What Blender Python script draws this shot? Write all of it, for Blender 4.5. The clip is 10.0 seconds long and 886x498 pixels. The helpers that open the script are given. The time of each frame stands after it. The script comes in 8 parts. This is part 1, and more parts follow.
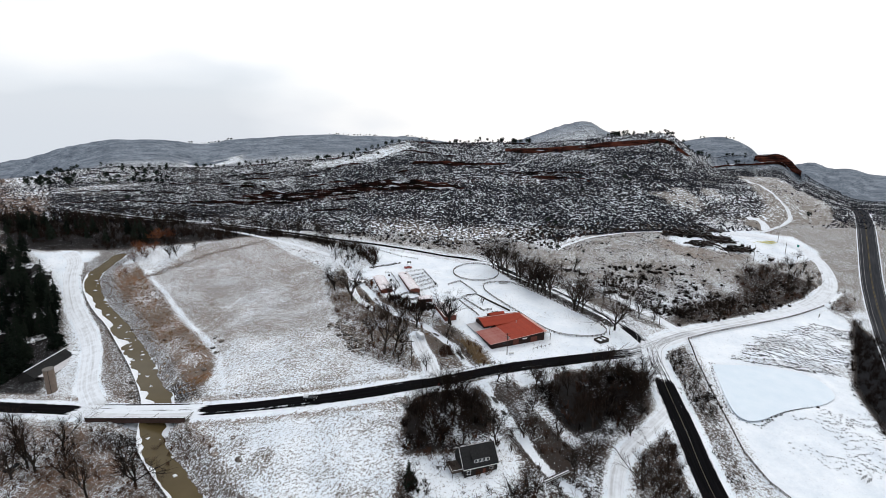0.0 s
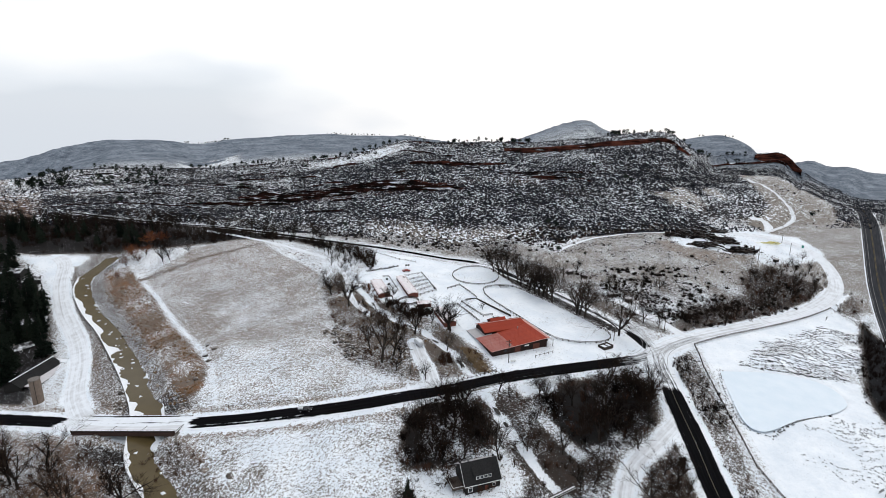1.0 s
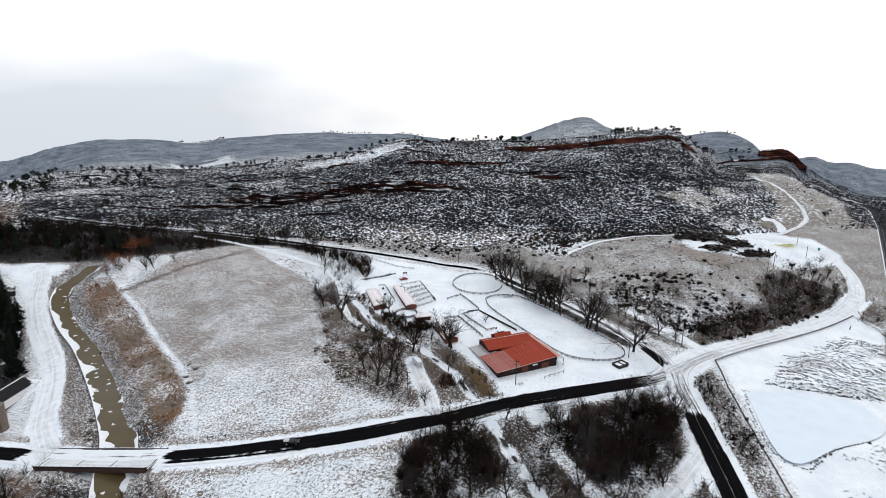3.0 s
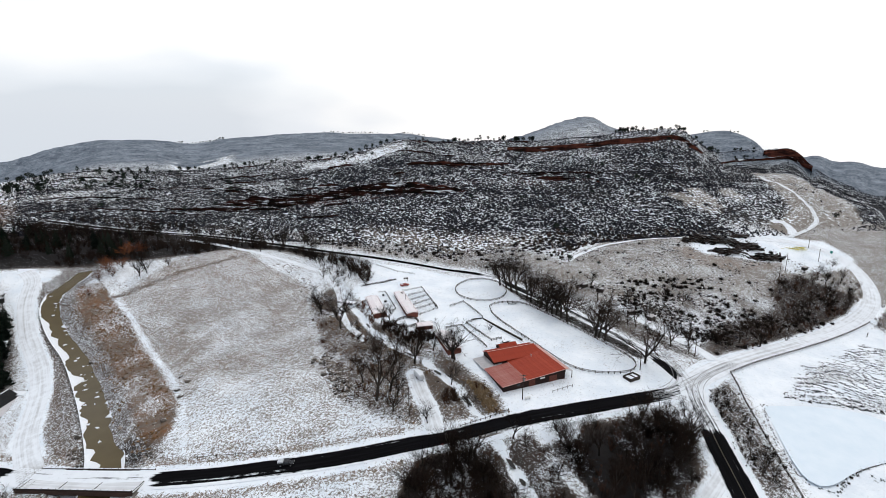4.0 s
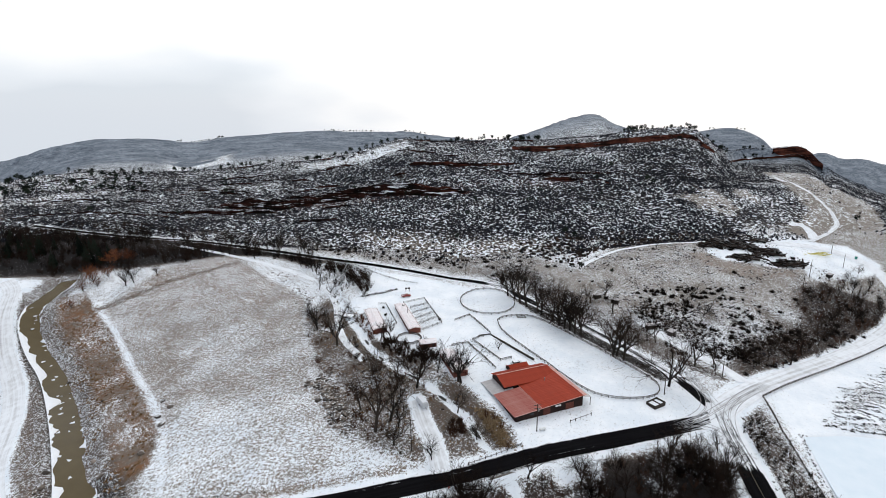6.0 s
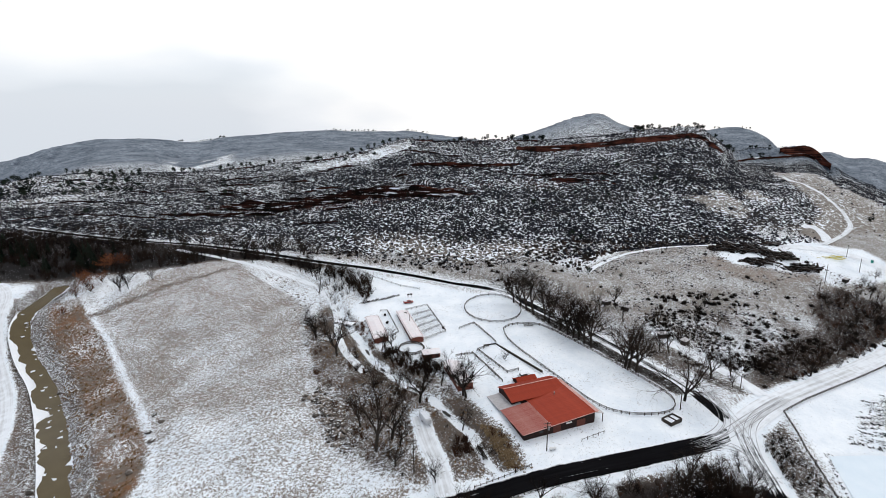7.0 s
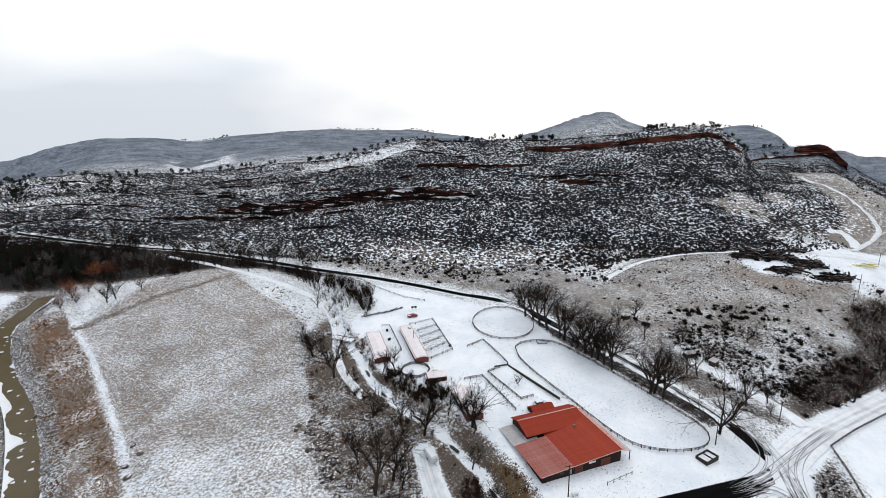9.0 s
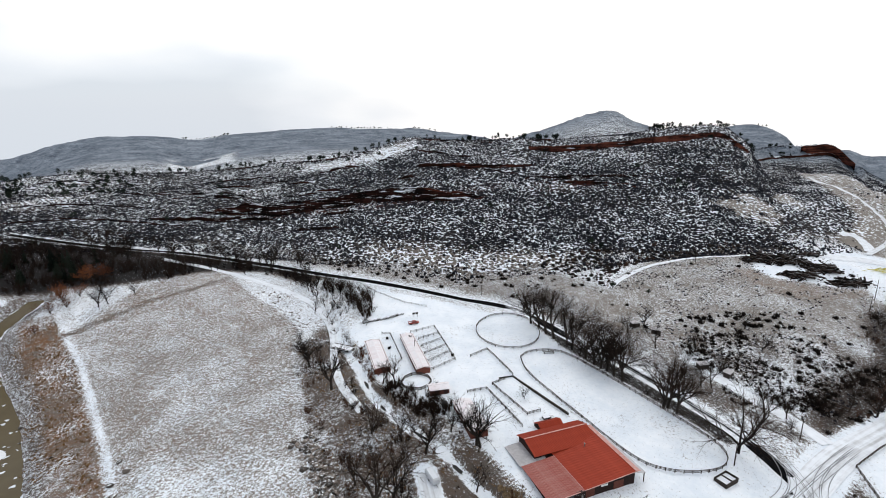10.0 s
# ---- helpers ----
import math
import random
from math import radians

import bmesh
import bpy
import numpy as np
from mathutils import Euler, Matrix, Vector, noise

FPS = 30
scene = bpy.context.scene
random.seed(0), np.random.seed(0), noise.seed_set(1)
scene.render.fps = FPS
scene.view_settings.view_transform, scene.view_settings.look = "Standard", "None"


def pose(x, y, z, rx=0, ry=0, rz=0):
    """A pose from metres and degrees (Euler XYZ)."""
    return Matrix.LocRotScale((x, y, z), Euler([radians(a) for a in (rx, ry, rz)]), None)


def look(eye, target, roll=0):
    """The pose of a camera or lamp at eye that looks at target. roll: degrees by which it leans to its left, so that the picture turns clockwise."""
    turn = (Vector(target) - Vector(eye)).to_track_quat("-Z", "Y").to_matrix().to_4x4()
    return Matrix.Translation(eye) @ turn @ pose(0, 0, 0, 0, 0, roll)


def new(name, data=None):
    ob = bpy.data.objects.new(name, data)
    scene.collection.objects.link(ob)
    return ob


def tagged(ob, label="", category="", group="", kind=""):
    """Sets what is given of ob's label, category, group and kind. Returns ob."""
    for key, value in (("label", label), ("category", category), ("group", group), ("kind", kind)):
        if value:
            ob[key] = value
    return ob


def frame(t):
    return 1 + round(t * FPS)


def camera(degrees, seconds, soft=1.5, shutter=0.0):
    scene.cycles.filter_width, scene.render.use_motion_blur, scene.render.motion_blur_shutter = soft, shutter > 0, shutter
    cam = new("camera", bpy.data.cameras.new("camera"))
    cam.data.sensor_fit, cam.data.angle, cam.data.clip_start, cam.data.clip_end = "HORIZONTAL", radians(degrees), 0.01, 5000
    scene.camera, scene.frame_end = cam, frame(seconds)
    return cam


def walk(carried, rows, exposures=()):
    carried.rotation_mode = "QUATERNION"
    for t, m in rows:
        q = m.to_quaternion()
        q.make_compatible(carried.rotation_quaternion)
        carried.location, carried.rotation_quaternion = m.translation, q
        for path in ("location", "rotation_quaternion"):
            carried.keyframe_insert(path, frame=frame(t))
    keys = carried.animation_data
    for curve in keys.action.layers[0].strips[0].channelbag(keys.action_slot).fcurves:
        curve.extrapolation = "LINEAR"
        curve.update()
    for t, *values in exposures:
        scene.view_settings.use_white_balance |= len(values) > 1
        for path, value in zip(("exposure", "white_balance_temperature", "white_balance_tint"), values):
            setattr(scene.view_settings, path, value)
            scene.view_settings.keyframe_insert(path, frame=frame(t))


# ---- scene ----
cam = camera(80.0, 10.0, soft=0.45)
PATH = [
    (0.0, 0.10, -0.11, 104.93, -1.35, -14.16, -0.05),
    (0.5, 0.04, 3.86, 105.16, -1.49, -14.22, 0.03),
    (1.0, -0.05, 8.33, 105.38, -1.57, -14.26, 0.11),
    (1.5, -0.11, 13.21, 105.60, -1.63, -14.36, 0.20),
    (2.0, -0.13, 18.47, 105.71, -1.76, -14.46, 0.34),
    (2.5, -0.08, 24.11, 105.87, -1.81, -14.51, 0.38),
    (4.0, -0.31, 41.33, 106.70, -1.71, -14.60, 0.54),
    (4.5, -0.56, 46.69, 106.99, -1.68, -14.65, 0.65),
    (5.0, -0.64, 52.03, 107.30, -1.66, -14.72, 0.58),
    (5.5, -0.84, 57.33, 107.58, -1.63, -14.80, 0.63),
    (7.0, -1.33, 73.70, 108.20, -1.31, -14.95, 0.77),
    (7.5, -1.57, 79.09, 108.44, -1.14, -14.96, 0.82),
    (8.0, -1.68, 84.49, 108.59, -0.99, -15.02, 0.84),
    (8.5, -1.71, 89.88, 108.70, -0.88, -15.06, 0.87),
    (9.0, -1.70, 95.19, 108.75, -0.78, -15.12, 0.87),
    (9.5, -1.77, 100.52, 108.84, -0.67, -15.19, 0.82),
    (10.0, -1.97, 105.84, 109.06, -0.58, -15.28, 0.79),
]
walk(cam, [(t, pose(x, y, z, 90 + pitch, roll, yaw)) for t, x, y, z, yaw, pitch, roll in PATH])


# ---- world and light ----
def build_world():
    w = bpy.data.worlds.new("overcast")
    scene.world = w
    w.use_nodes = True
    nt = w.node_tree
    nt.nodes.clear()
    N = nt.nodes.new
    out, bg = N("ShaderNodeOutputWorld"), N("ShaderNodeBackground")
    sky = N("ShaderNodeTexSky")
    sky.sky_type, sky.sun_disc = "NISHITA", False
    sky.sun_elevation, sky.sun_rotation = radians(SUN_UP), radians(SUN_ROUND)
    # a thick cloud deck over the sky, brighter and darker in broad soft swathes
    co, mp = N("ShaderNodeTexCoord"), N("ShaderNodeMapping")
    mp.inputs["Scale"].default_value = (1.0, 1.0, 3.2)
    mp.inputs["Location"].default_value = CLOUD_SHIFT
    n1, n2, mul, ramp = N("ShaderNodeTexNoise"), N("ShaderNodeTexNoise"), N("ShaderNodeMix"), N("ShaderNodeValToRGB")
    n1.inputs["Scale"].default_value, n1.inputs["Detail"].default_value = 1.15, 3
    n2.inputs["Scale"].default_value, n2.inputs["Detail"].default_value = 3.2, 7
    n1.inputs["Roughness"].default_value = n2.inputs["Roughness"].default_value = 0.5
    mul.inputs["Factor"].default_value = 0.16
    ramp.color_ramp.elements[0].position, ramp.color_ramp.elements[0].color = 0.40, (0.66, 0.71, 0.78, 1)
    ramp.color_ramp.elements[1].position, ramp.color_ramp.elements[1].color = 0.54, (1.0, 1.0, 1.0, 1)
    e = ramp.color_ramp.elements.new(0.46)
    e.color = (0.78, 0.82, 0.88, 1)
    mix, gain = N("ShaderNodeMix"), N("ShaderNodeMix")
    mix.data_type = gain.data_type = "RGBA"
    gain.blend_type = "MULTIPLY"
    gain.inputs["Factor"].default_value = 1.0
    gain.inputs["B"].default_value = (0.1, 0.1, 0.1, 1)
    mix.inputs["Factor"].default_value = 0.93
    L = nt.links.new
    L(co.outputs["Generated"], mp.inputs["Vector"])
    L(mp.outputs["Vector"], n1.inputs["Vector"])
    L(mp.outputs["Vector"], n2.inputs["Vector"])
    L(n1.outputs["Fac"], mul.inputs["A"])
    L(n2.outputs["Fac"], mul.inputs["B"])
    L(sky.outputs["Color"], gain.inputs["A"])
    L(gain.outputs["Result"], mix.inputs["A"])
    L(ramp.outputs["Color"], mix.inputs["B"])
    L(mix.outputs["Result"], bg.inputs["Color"])
    sep, tilt = N("ShaderNodeSeparateXYZ"), N("ShaderNodeMath")
    tilt.operation = "MULTIPLY_ADD"
    tilt.inputs[1].default_value = 0.17
    L(co.outputs["Generated"], sep.inputs["Vector"])
    L(sep.outputs["X"], tilt.inputs[0])
    L(mul.outputs["Result"], tilt.inputs[2])
    L(tilt.outputs[0], ramp.inputs["Fac"])
    bg.inputs["Strength"].default_value = SKY
    L(bg.outputs["Background"], out.inputs["Surface"])


SUN_UP, SUN_ROUND, SKY, CLOUD_SHIFT = 38, 15, 1.1, (0.3, 0.0, 0.0)
build_world()
lamp = bpy.data.lights.new("sun", "SUN")
lamp.energy, lamp.angle, lamp.color = 0.6, radians(25), (1.0, 0.96, 0.9)
sun = new("sun", lamp)
sun.matrix_world = look((60, 300, 400), (0, 0, 0))


# ---- materials ----
class Mat:
    """A node material with short ways to wire it."""

    def __init__(self, name, rough=0.9, metal=0.0, spec=0.3):
        self.m = bpy.data.materials.new(name)
        self.m.use_nodes = True
        self.t = self.m.node_tree
        self.b = self.t.nodes["Principled BSDF"]
        self.b.inputs["Roughness"].default_value = rough
        self.b.inputs["Metallic"].default_value = metal
        self.b.inputs["Specular IOR Level"].default_value = spec
        self.co = self.t.nodes.new("ShaderNodeTexCoord")

    def link(self, a, b):
        self.t.links.new(a, b)

    def noise(self, scale, detail=4, rough=0.55, where="Object", stretch=None):
        n = self.t.nodes.new("ShaderNodeTexNoise")
        n.inputs["Scale"].default_value, n.inputs["Detail"].default_value, n.inputs["Roughness"].default_value = scale, detail, rough
        src = self.co.outputs[where]
        if stretch:
            mp = self.t.nodes.new("ShaderNodeMapping")
            mp.inputs["Scale"].default_value = stretch
            self.link(src, mp.inputs["Vector"])
            src = mp.outputs["Vector"]
        self.link(src, n.inputs["Vector"])
        return n.outputs["Fac"]

    def cells(self, scale):
        n = self.t.nodes.new("ShaderNodeTexVoronoi")
        n.inputs["Scale"].default_value = scale
        self.link(self.co.outputs["Object"], n.inputs["Vector"])
        return n.outputs["Distance"]

    def sock(self, v, inp):
        if hasattr(v, "is_output"):
            self.link(v, inp)
        else:
            inp.default_value = v

    def math(self, op, a, b=0.0, clamp=False):
        n = self.t.nodes.new("ShaderNodeMath")
        n.operation, n.use_clamp = op, clamp
        self.sock(a, n.inputs[0])
        self.sock(b, n.inputs[1])
        return n.outputs[0]

    def span(self, v, a, b, lo=0.0, hi=1.0):
        n = self.t.nodes.new("ShaderNodeMapRange")
        self.sock(v, n.inputs["Value"])
        for k, x in (("From Min", a), ("From Max", b), ("To Min", lo), ("To Max", hi)):
            n.inputs[k].default_value = x
        return n.outputs["Result"]

    def mix(self, f, a, b):
        n = self.t.nodes.new("ShaderNodeMix")
        n.data_type = "RGBA"
        self.sock(f, n.inputs["Factor"])
        for v, k in ((a, "A"), (b, "B")):
            self.sock(v if hasattr(v, "is_output") else (*v, 1), n.inputs[k])
        return n.outputs["Result"]

    def attr(self, name):
        n = self.t.nodes.new("ShaderNodeAttribute")
        n.attribute_name = name
        s = self.t.nodes.new("ShaderNodeSeparateColor")
        self.link(n.outputs["Color"], s.inputs["Color"])
        return s.outputs["Red"], s.outputs["Green"], s.outputs["Blue"]

    def rand(self, island=False):
        n = self.t.nodes.new("ShaderNodeNewGeometry" if island else "ShaderNodeObjectInfo")
        return n.outputs["Random Per Island" if island else "Random"]

    def up(self):
        """How far the surface faces up, bumps left out."""
        n, s = self.t.nodes.new("ShaderNodeNewGeometry"), self.t.nodes.new("ShaderNodeSeparateXYZ")
        self.link(n.outputs["Normal"], s.inputs["Vector"])
        return s.outputs["Z"]

    def color(self, v):
        self.sock(v if hasattr(v, "is_output") else (*v, 1), self.b.inputs["Base Color"])
        return self

    def bump(self, h, strength=0.4, dist=0.1):
        n = self.t.nodes.new("ShaderNodeBump")
        n.inputs["Strength"].default_value, n.inputs["Distance"].default_value = strength, dist
        self.link(h, n.inputs["Height"])
        self.link(n.outputs["Normal"], self.b.inputs["Normal"])
        return self


SNOW = (0.85, 0.89, 0.94)


def ground_material():
    k = Mat("ground_cover", 0.95, spec=0.1)
    snow, rust, dark = k.attr("cover")
    rock, hill, tan = k.attr("cover_more")
    far, _, _ = k.attr("far_haze")
    fine, mid, wide = k.noise(3.0, 3, 0.75), k.noise(1.05, 4, 0.7), k.noise(0.06, 5, 0.65)
    v = k.math("ADD", k.math("MULTIPLY", fine, 0.5), k.math("MULTIPLY", mid, 0.5))
    v = k.math("ADD", k.math("MULTIPLY", k.math("SUBTRACT", v, 0.5), 4.2), k.math("MULTIPLY", k.math("SUBTRACT", wide, 0.5), 0.5))
    # on the hillsides: snow in a net between low tufts a stride or two wide, and thin dark lines where the beds crop out
    tuft = k.math("MULTIPLY", k.math("SUBTRACT", k.cells(0.42), 0.40), 1.9)
    tuft = k.math("ADD", tuft, k.math("MULTIPLY", k.math("SUBTRACT", k.noise(0.85, 3, 0.7), 0.5), 2.0))
    tuft = k.math("ADD", tuft, k.math("MULTIPLY", k.math("SUBTRACT", k.noise(0.03, 4, 0.6), 0.5), 0.7))
    beds = k.noise(0.2, 4, 0.62, stretch=(0.11, 0.11, 1.5))
    seam = k.math("MULTIPLY", k.span(k.math("ABSOLUTE", k.math("SUBTRACT", beds, 0.5)), 0.0, 0.028, 1.0, 0.0), k.span(k.noise(0.045, 3), 0.44, 0.56))
    tuft = k.math("SUBTRACT", tuft, k.math("MULTIPLY", seam, 0.7))
    v = k.math("ADD", k.math("MULTIPLY", v, k.math("SUBTRACT", 1.0, hill)), k.math("MULTIPLY", tuft, hill))
    mask = k.span(k.math("ADD", v, snow), 0.42, 0.64)
    soil = k.mix(k.noise(1.2, 4), (0.10, 0.083, 0.071), (0.24, 0.20, 0.168))
    soil = k.mix(k.math("MULTIPLY", tan, 0.9), soil, k.mix(k.noise(0.4, 4), (0.15, 0.138, 0.126), (0.29, 0.27, 0.247)))
    soil = k.mix(k.math("MULTIPLY", rust, k.span(k.noise(0.35, 5), 0.35, 0.6)), soil, k.mix(k.noise(1.6, 3), (0.13, 0.055, 0.022), (0.31, 0.15, 0.062)))
    # near-black wherever the dark weight is laid
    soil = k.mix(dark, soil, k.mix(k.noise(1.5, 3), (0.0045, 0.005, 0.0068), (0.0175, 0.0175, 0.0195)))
    soil = k.mix(rock, soil, k.mix(k.noise(0.5, 5), (0.028, 0.011, 0.009), (0.13, 0.048, 0.034)))
    snowy = k.mix(k.span(k.math("ADD", k.math("MULTIPLY", k.noise(0.07, 5, 0.6), 0.7), k.math("MULTIPLY", k.noise(0.6, 4), 0.3)), 0.38, 0.6), (0.72, 0.78, 0.85), SNOW)
    near = k.mix(mask, soil, snowy)
    # woods and thin snow on the distant ridges, paled to grey-blue by painted haze
    haze = k.math("ADD", k.math("MULTIPLY", k.noise(0.05, 5, 0.7, stretch=(0.3, 0.3, 2.6)), 0.45), k.math("MULTIPLY", k.noise(0.16, 4, 0.8), 0.55))
    haze = k.mix(k.span(haze, 0.41, 0.6), (0.055, 0.072, 0.10), (0.25, 0.285, 0.33))
    k.color(k.mix(far, near, haze))
    k.bump(k.math("ADD", k.math("MULTIPLY", fine, 0.4), mid), 0.5, 0.3)
    return k.m


def road_material(name, dry, wet, streaks, soft=0.11):
    """A road: asphalt that shows through snow in streaks along the lanes; the road's own measure says how much snow lies."""
    k = Mat(name, 1.0, spec=0.02)
    snow, line, yellow = k.attr("cover")
    long = k.noise(1.0, 4, 0.6, "UV", (0.02, 1.0, 1))
    patch = k.noise(0.25, 5, 0.6, "UV")
    v = k.math("ADD", k.math("MULTIPLY", k.math("SUBTRACT", long, 0.5), streaks), k.math("MULTIPLY", k.math("SUBTRACT", patch, 0.5), 0.8))
    mask = k.span(k.math("ADD", v, snow), 0.51 - soft, 0.51 + soft)
    grain = k.noise(6.0, 3, 0.6)
    asphalt = k.mix(grain, dry, wet)
    asphalt = k.mix(k.span(k.noise(1.0, 3, 0.5, "UV", (0.05, 0.9, 1)), 0.4, 0.7), asphalt, tuple(c * 1.25 for c in wet))
    asphalt = k.mix(line, asphalt, k.mix(yellow, (0.30, 0.30, 0.30), (0.15, 0.115, 0.05)))
    k.color(k.mix(mask, asphalt, k.mix(patch, (0.70, 0.73, 0.78), SNOW)))
    k.bump(k.math("ADD", mask, k.math("MULTIPLY", grain, 0.3)), 0.3, 0.05)
    return k.m


def plain(name, a, b, scale=1.0, rough=0.85, metal=0.0, bump=0.2, dist=0.03, snow=0.0, rand=0.0, stretch=None, spec=0.3):
    """A surface between two tones of grain and wear; snow: how far it lies on faces that look up."""
    k = Mat(name, rough, metal, spec)
    n1, n2 = k.noise(scale, 5, 0.6, stretch=stretch), k.noise(scale * 0.12, 3)
    f = k.math("ADD", k.math("MULTIPLY", n1, 0.65), k.math("MULTIPLY", n2, 0.35))
    if rand:
        f = k.math("ADD", f, k.math("MULTIPLY", k.math("SUBTRACT", k.rand(), 0.5), rand))
    col = k.mix(k.span(f, 0.3, 0.7), a, b)
    if snow:
        m = k.math("ADD", k.math("MULTIPLY", k.up(), 1.0), k.math("MULTIPLY", k.math("SUBTRACT", k.noise(scale * 0.7, 4), 0.5), 1.2))
        col = k.mix(k.span(m, 1.3 - snow, 1.55 - snow), col, SNOW)
    k.color(col)
    if bump:
        k.bump(n1, bump, dist)
    return k.m


def shrub_material(name, a, b, snow):
    """Twiggy growth: each bush its own tone, dusted with snow on top."""
    k = Mat(name, 1.0, spec=0.05)
    col = k.mix(k.rand(island=True), a, b)
    m = k.math("ADD", k.up(), k.math("MULTIPLY", k.math("SUBTRACT", k.noise(1.3, 3), 0.5), 1.5))
    k.color(k.mix(k.span(m, 1.35 - snow, 1.6 - snow), col, (0.72, 0.75, 0.8)))
    return k.m


M_GROUND = ground_material()
M_ROAD = road_material("wet_asphalt", (0.002, 0.002, 0.0025), (0.006, 0.006, 0.007), 1.9)
M_HIGHWAY = road_material("highway_asphalt", (0.022, 0.023, 0.027), (0.04, 0.041, 0.046), 0.5)
M_LANE = road_material("snowy_gravel", (0.22, 0.215, 0.215), (0.34, 0.335, 0.335), 1.1, 0.4)


# -- terrain
FOOT = [(-44, 560, 24), (-36.5, 560, 17), (-26.4, 530, 12), (-15.9, 490, 7), (-6.4, 455, 4), (1.8, 432, 0), (9.9, 450, 1),
        (18.5, 490, 2), (26.6, 530, 4), (35.3, 610, 1), (39, 650, 1), (46.4, 660, 6)]
FACE = [(-44, 660, 29), (-37, 660, 24), (-30.7, 680, 20), (-22.9, 620, 18), (-15.9, 590, 17), (-10, 580, 21), (-2.6, 565, 32),
        (6.2, 570, 29), (16.2, 590, 31), (24, 620, 31), (28.9, 660, 26), (33.5, 700, 19), (35.3, 720, 13), (37, 760, 1), (39, 800, -6), (46.4, 800, 4)]
CREST = [(-44, 760, 39), (-36.5, 800, 34), (-34.1, 820, 38), (-30.7, 830, 38), (-26.4, 820, 34), (-22.9, 810, 34), (-19.2, 800, 37), (-15.9, 790, 41), (-10, 770, 48), (-6.4, 760, 57), (-2.6, 770, 71), (1.8, 740, 69),
         (9.9, 720, 71), (13.5, 730, 73), (16.2, 740, 75), (18.5, 750, 79), (24, 780, 83), (26.4, 770, 60), (28.1, 1226, 21.3), (29.5, 1285, 24.2), (32, 1329, 24.2), (32.5, 1343, 28), (33.9, 1358, 28.6), (34.4, 1358, 17),
         (35.1, 1344, 1), (35.6, 1330, -10.6), (36.6, 1286, -22.2), (37.6, 1330, -35.2), (39.7, 1287, -54.1), (47.2, 1289, -41)]
FAR = [(-44, 2200, -36), (-39.2, 2200, -40), (-36.5, 2100, -21), (-34.1, 2000, 10), (-30.7, 1900, 35), (-26.4, 1900, 34), (-22.9, 1900, 14), (-19.2, 1900, 32), (-15.9, 1900, 37), (-10, 1900, 43), (-6.4, 1900, 36), (-2.6, 2100, 31),
        (1.8, 2000, 12), (6.2, 1500, 18), (9.9, 1300, 53), (13.5, 1250, 84), (16.2, 1230, 97), (18.5, 1250, 68), (21, 1300, 52), (25, 1936, 21.3), (26.2, 1937, 29.3), (28.3, 1937, 43.1), (29.3, 1937, 40.2), (30.7, 1937, 21.3),
        (31.8, 1938, -7.7), (32.8, 2155, -62.8), (34.8, 2591, -87.4), (36.3, 2591, -64.2), (36.6, 2591, -78.7), (37.3, 2592, -97.6), (38.9, 2592, -87.4), (40.2, 2592, -109.2), (46.8, 2594, -109.2)]


def valley(x, y):
    """The valley floor: a broad low rise that falls away to the creek and to the highway."""
    xs, n = 2 * np.tanh(x / 300), np.clip((300 - y) / 150, 0, 1.3)
    return 4 * xs - 16 * xs * xs - 14 * n * n


def smooth(a, b, v):
    u = np.clip((v - a) / (b - a), 0, 1)
    return u * u * (3 - 2 * u)


def ridge_at(table, az):
    t = np.array(table, float)
    # the knots joined by a softened line
    zs = sum(np.interp(az + d, t[:, 0], t[:, 2]) for d in (-0.5, 0, 0.5)) / 3
    rs = sum(np.interp(az + d, t[:, 0], t[:, 1]) for d in (-0.5, 0, 0.5)) / 3
    return rs, zs


def height(x, y):
    x, y = np.asarray(x, float), np.asarray(y, float)
    r, az = np.hypot(x, y), np.degrees(np.arctan2(x, y))
    rb, zb = ridge_at(FOOT, az)
    rm, zm = ridge_at(FACE, az)
    rc, zc = ridge_at(CREST, az)
    rf, zf = ridge_at(FAR, az)
    s = np.minimum(1, rb / np.maximum(r, 1))
    z = valley(x * s, y * s)
    z0 = valley(np.sin(np.radians(az)) * rb, np.cos(np.radians(az)) * rb)
    z = z + (zb - z0) * smooth(0.6, 1.0, r / rb)
    back = np.minimum(rc * 1.12, rc + 0.3 * (rf - rc))
    # the far mesa ends in a scarp below its cap
    scarp = smooth(27.2, 28.4, az) * smooth(36.0, 35.2, az)
    foot = rc - 16
    zs = zm + (zc - zm) * (foot - rm) / (rc - rm) * (1 - scarp) + (zc - zm - 19) * scarp
    knots_r = [rb, rm, foot, rc, back, np.maximum(rf * 0.82, back + 10), rf, rf * 1.12, rf * 1.8]
    sag = np.minimum(zc, zf) - 22
    knots_z = [zb, zm, zs, zc, np.minimum(zc - 12, sag + 12), sag, zf, zf - 40, zf * 0 - 430]
    for (r0, r1, z1, z2) in zip(knots_r[:-1], knots_r[1:], knots_z[:-1], knots_z[1:]):
        z = z + (z2 - z1) * np.clip((r - r0) / (r1 - r0), 0, 1)
    return z
# -- end terrain


# ---- small builders ----
def mesh_from(verts, faces, name):
    me = bpy.data.meshes.new(name)
    me.from_pydata([tuple(v) for v in verts], [], faces)
    me.update()
    return me


def put(name, me, mat=None, parent=None, label="", category="", group="", kind="", smooth_shade=False):
    """Links a mesh as one object."""
    ob = new(name, me)
    if mat is not None and not me.materials:
        me.materials.append(mat)
    if smooth_shade:
        me.polygons.foreach_set("use_smooth", [True] * len(me.polygons))
    if parent is not None:
        ob.parent = parent
    return tagged(ob, label, category, group, kind)


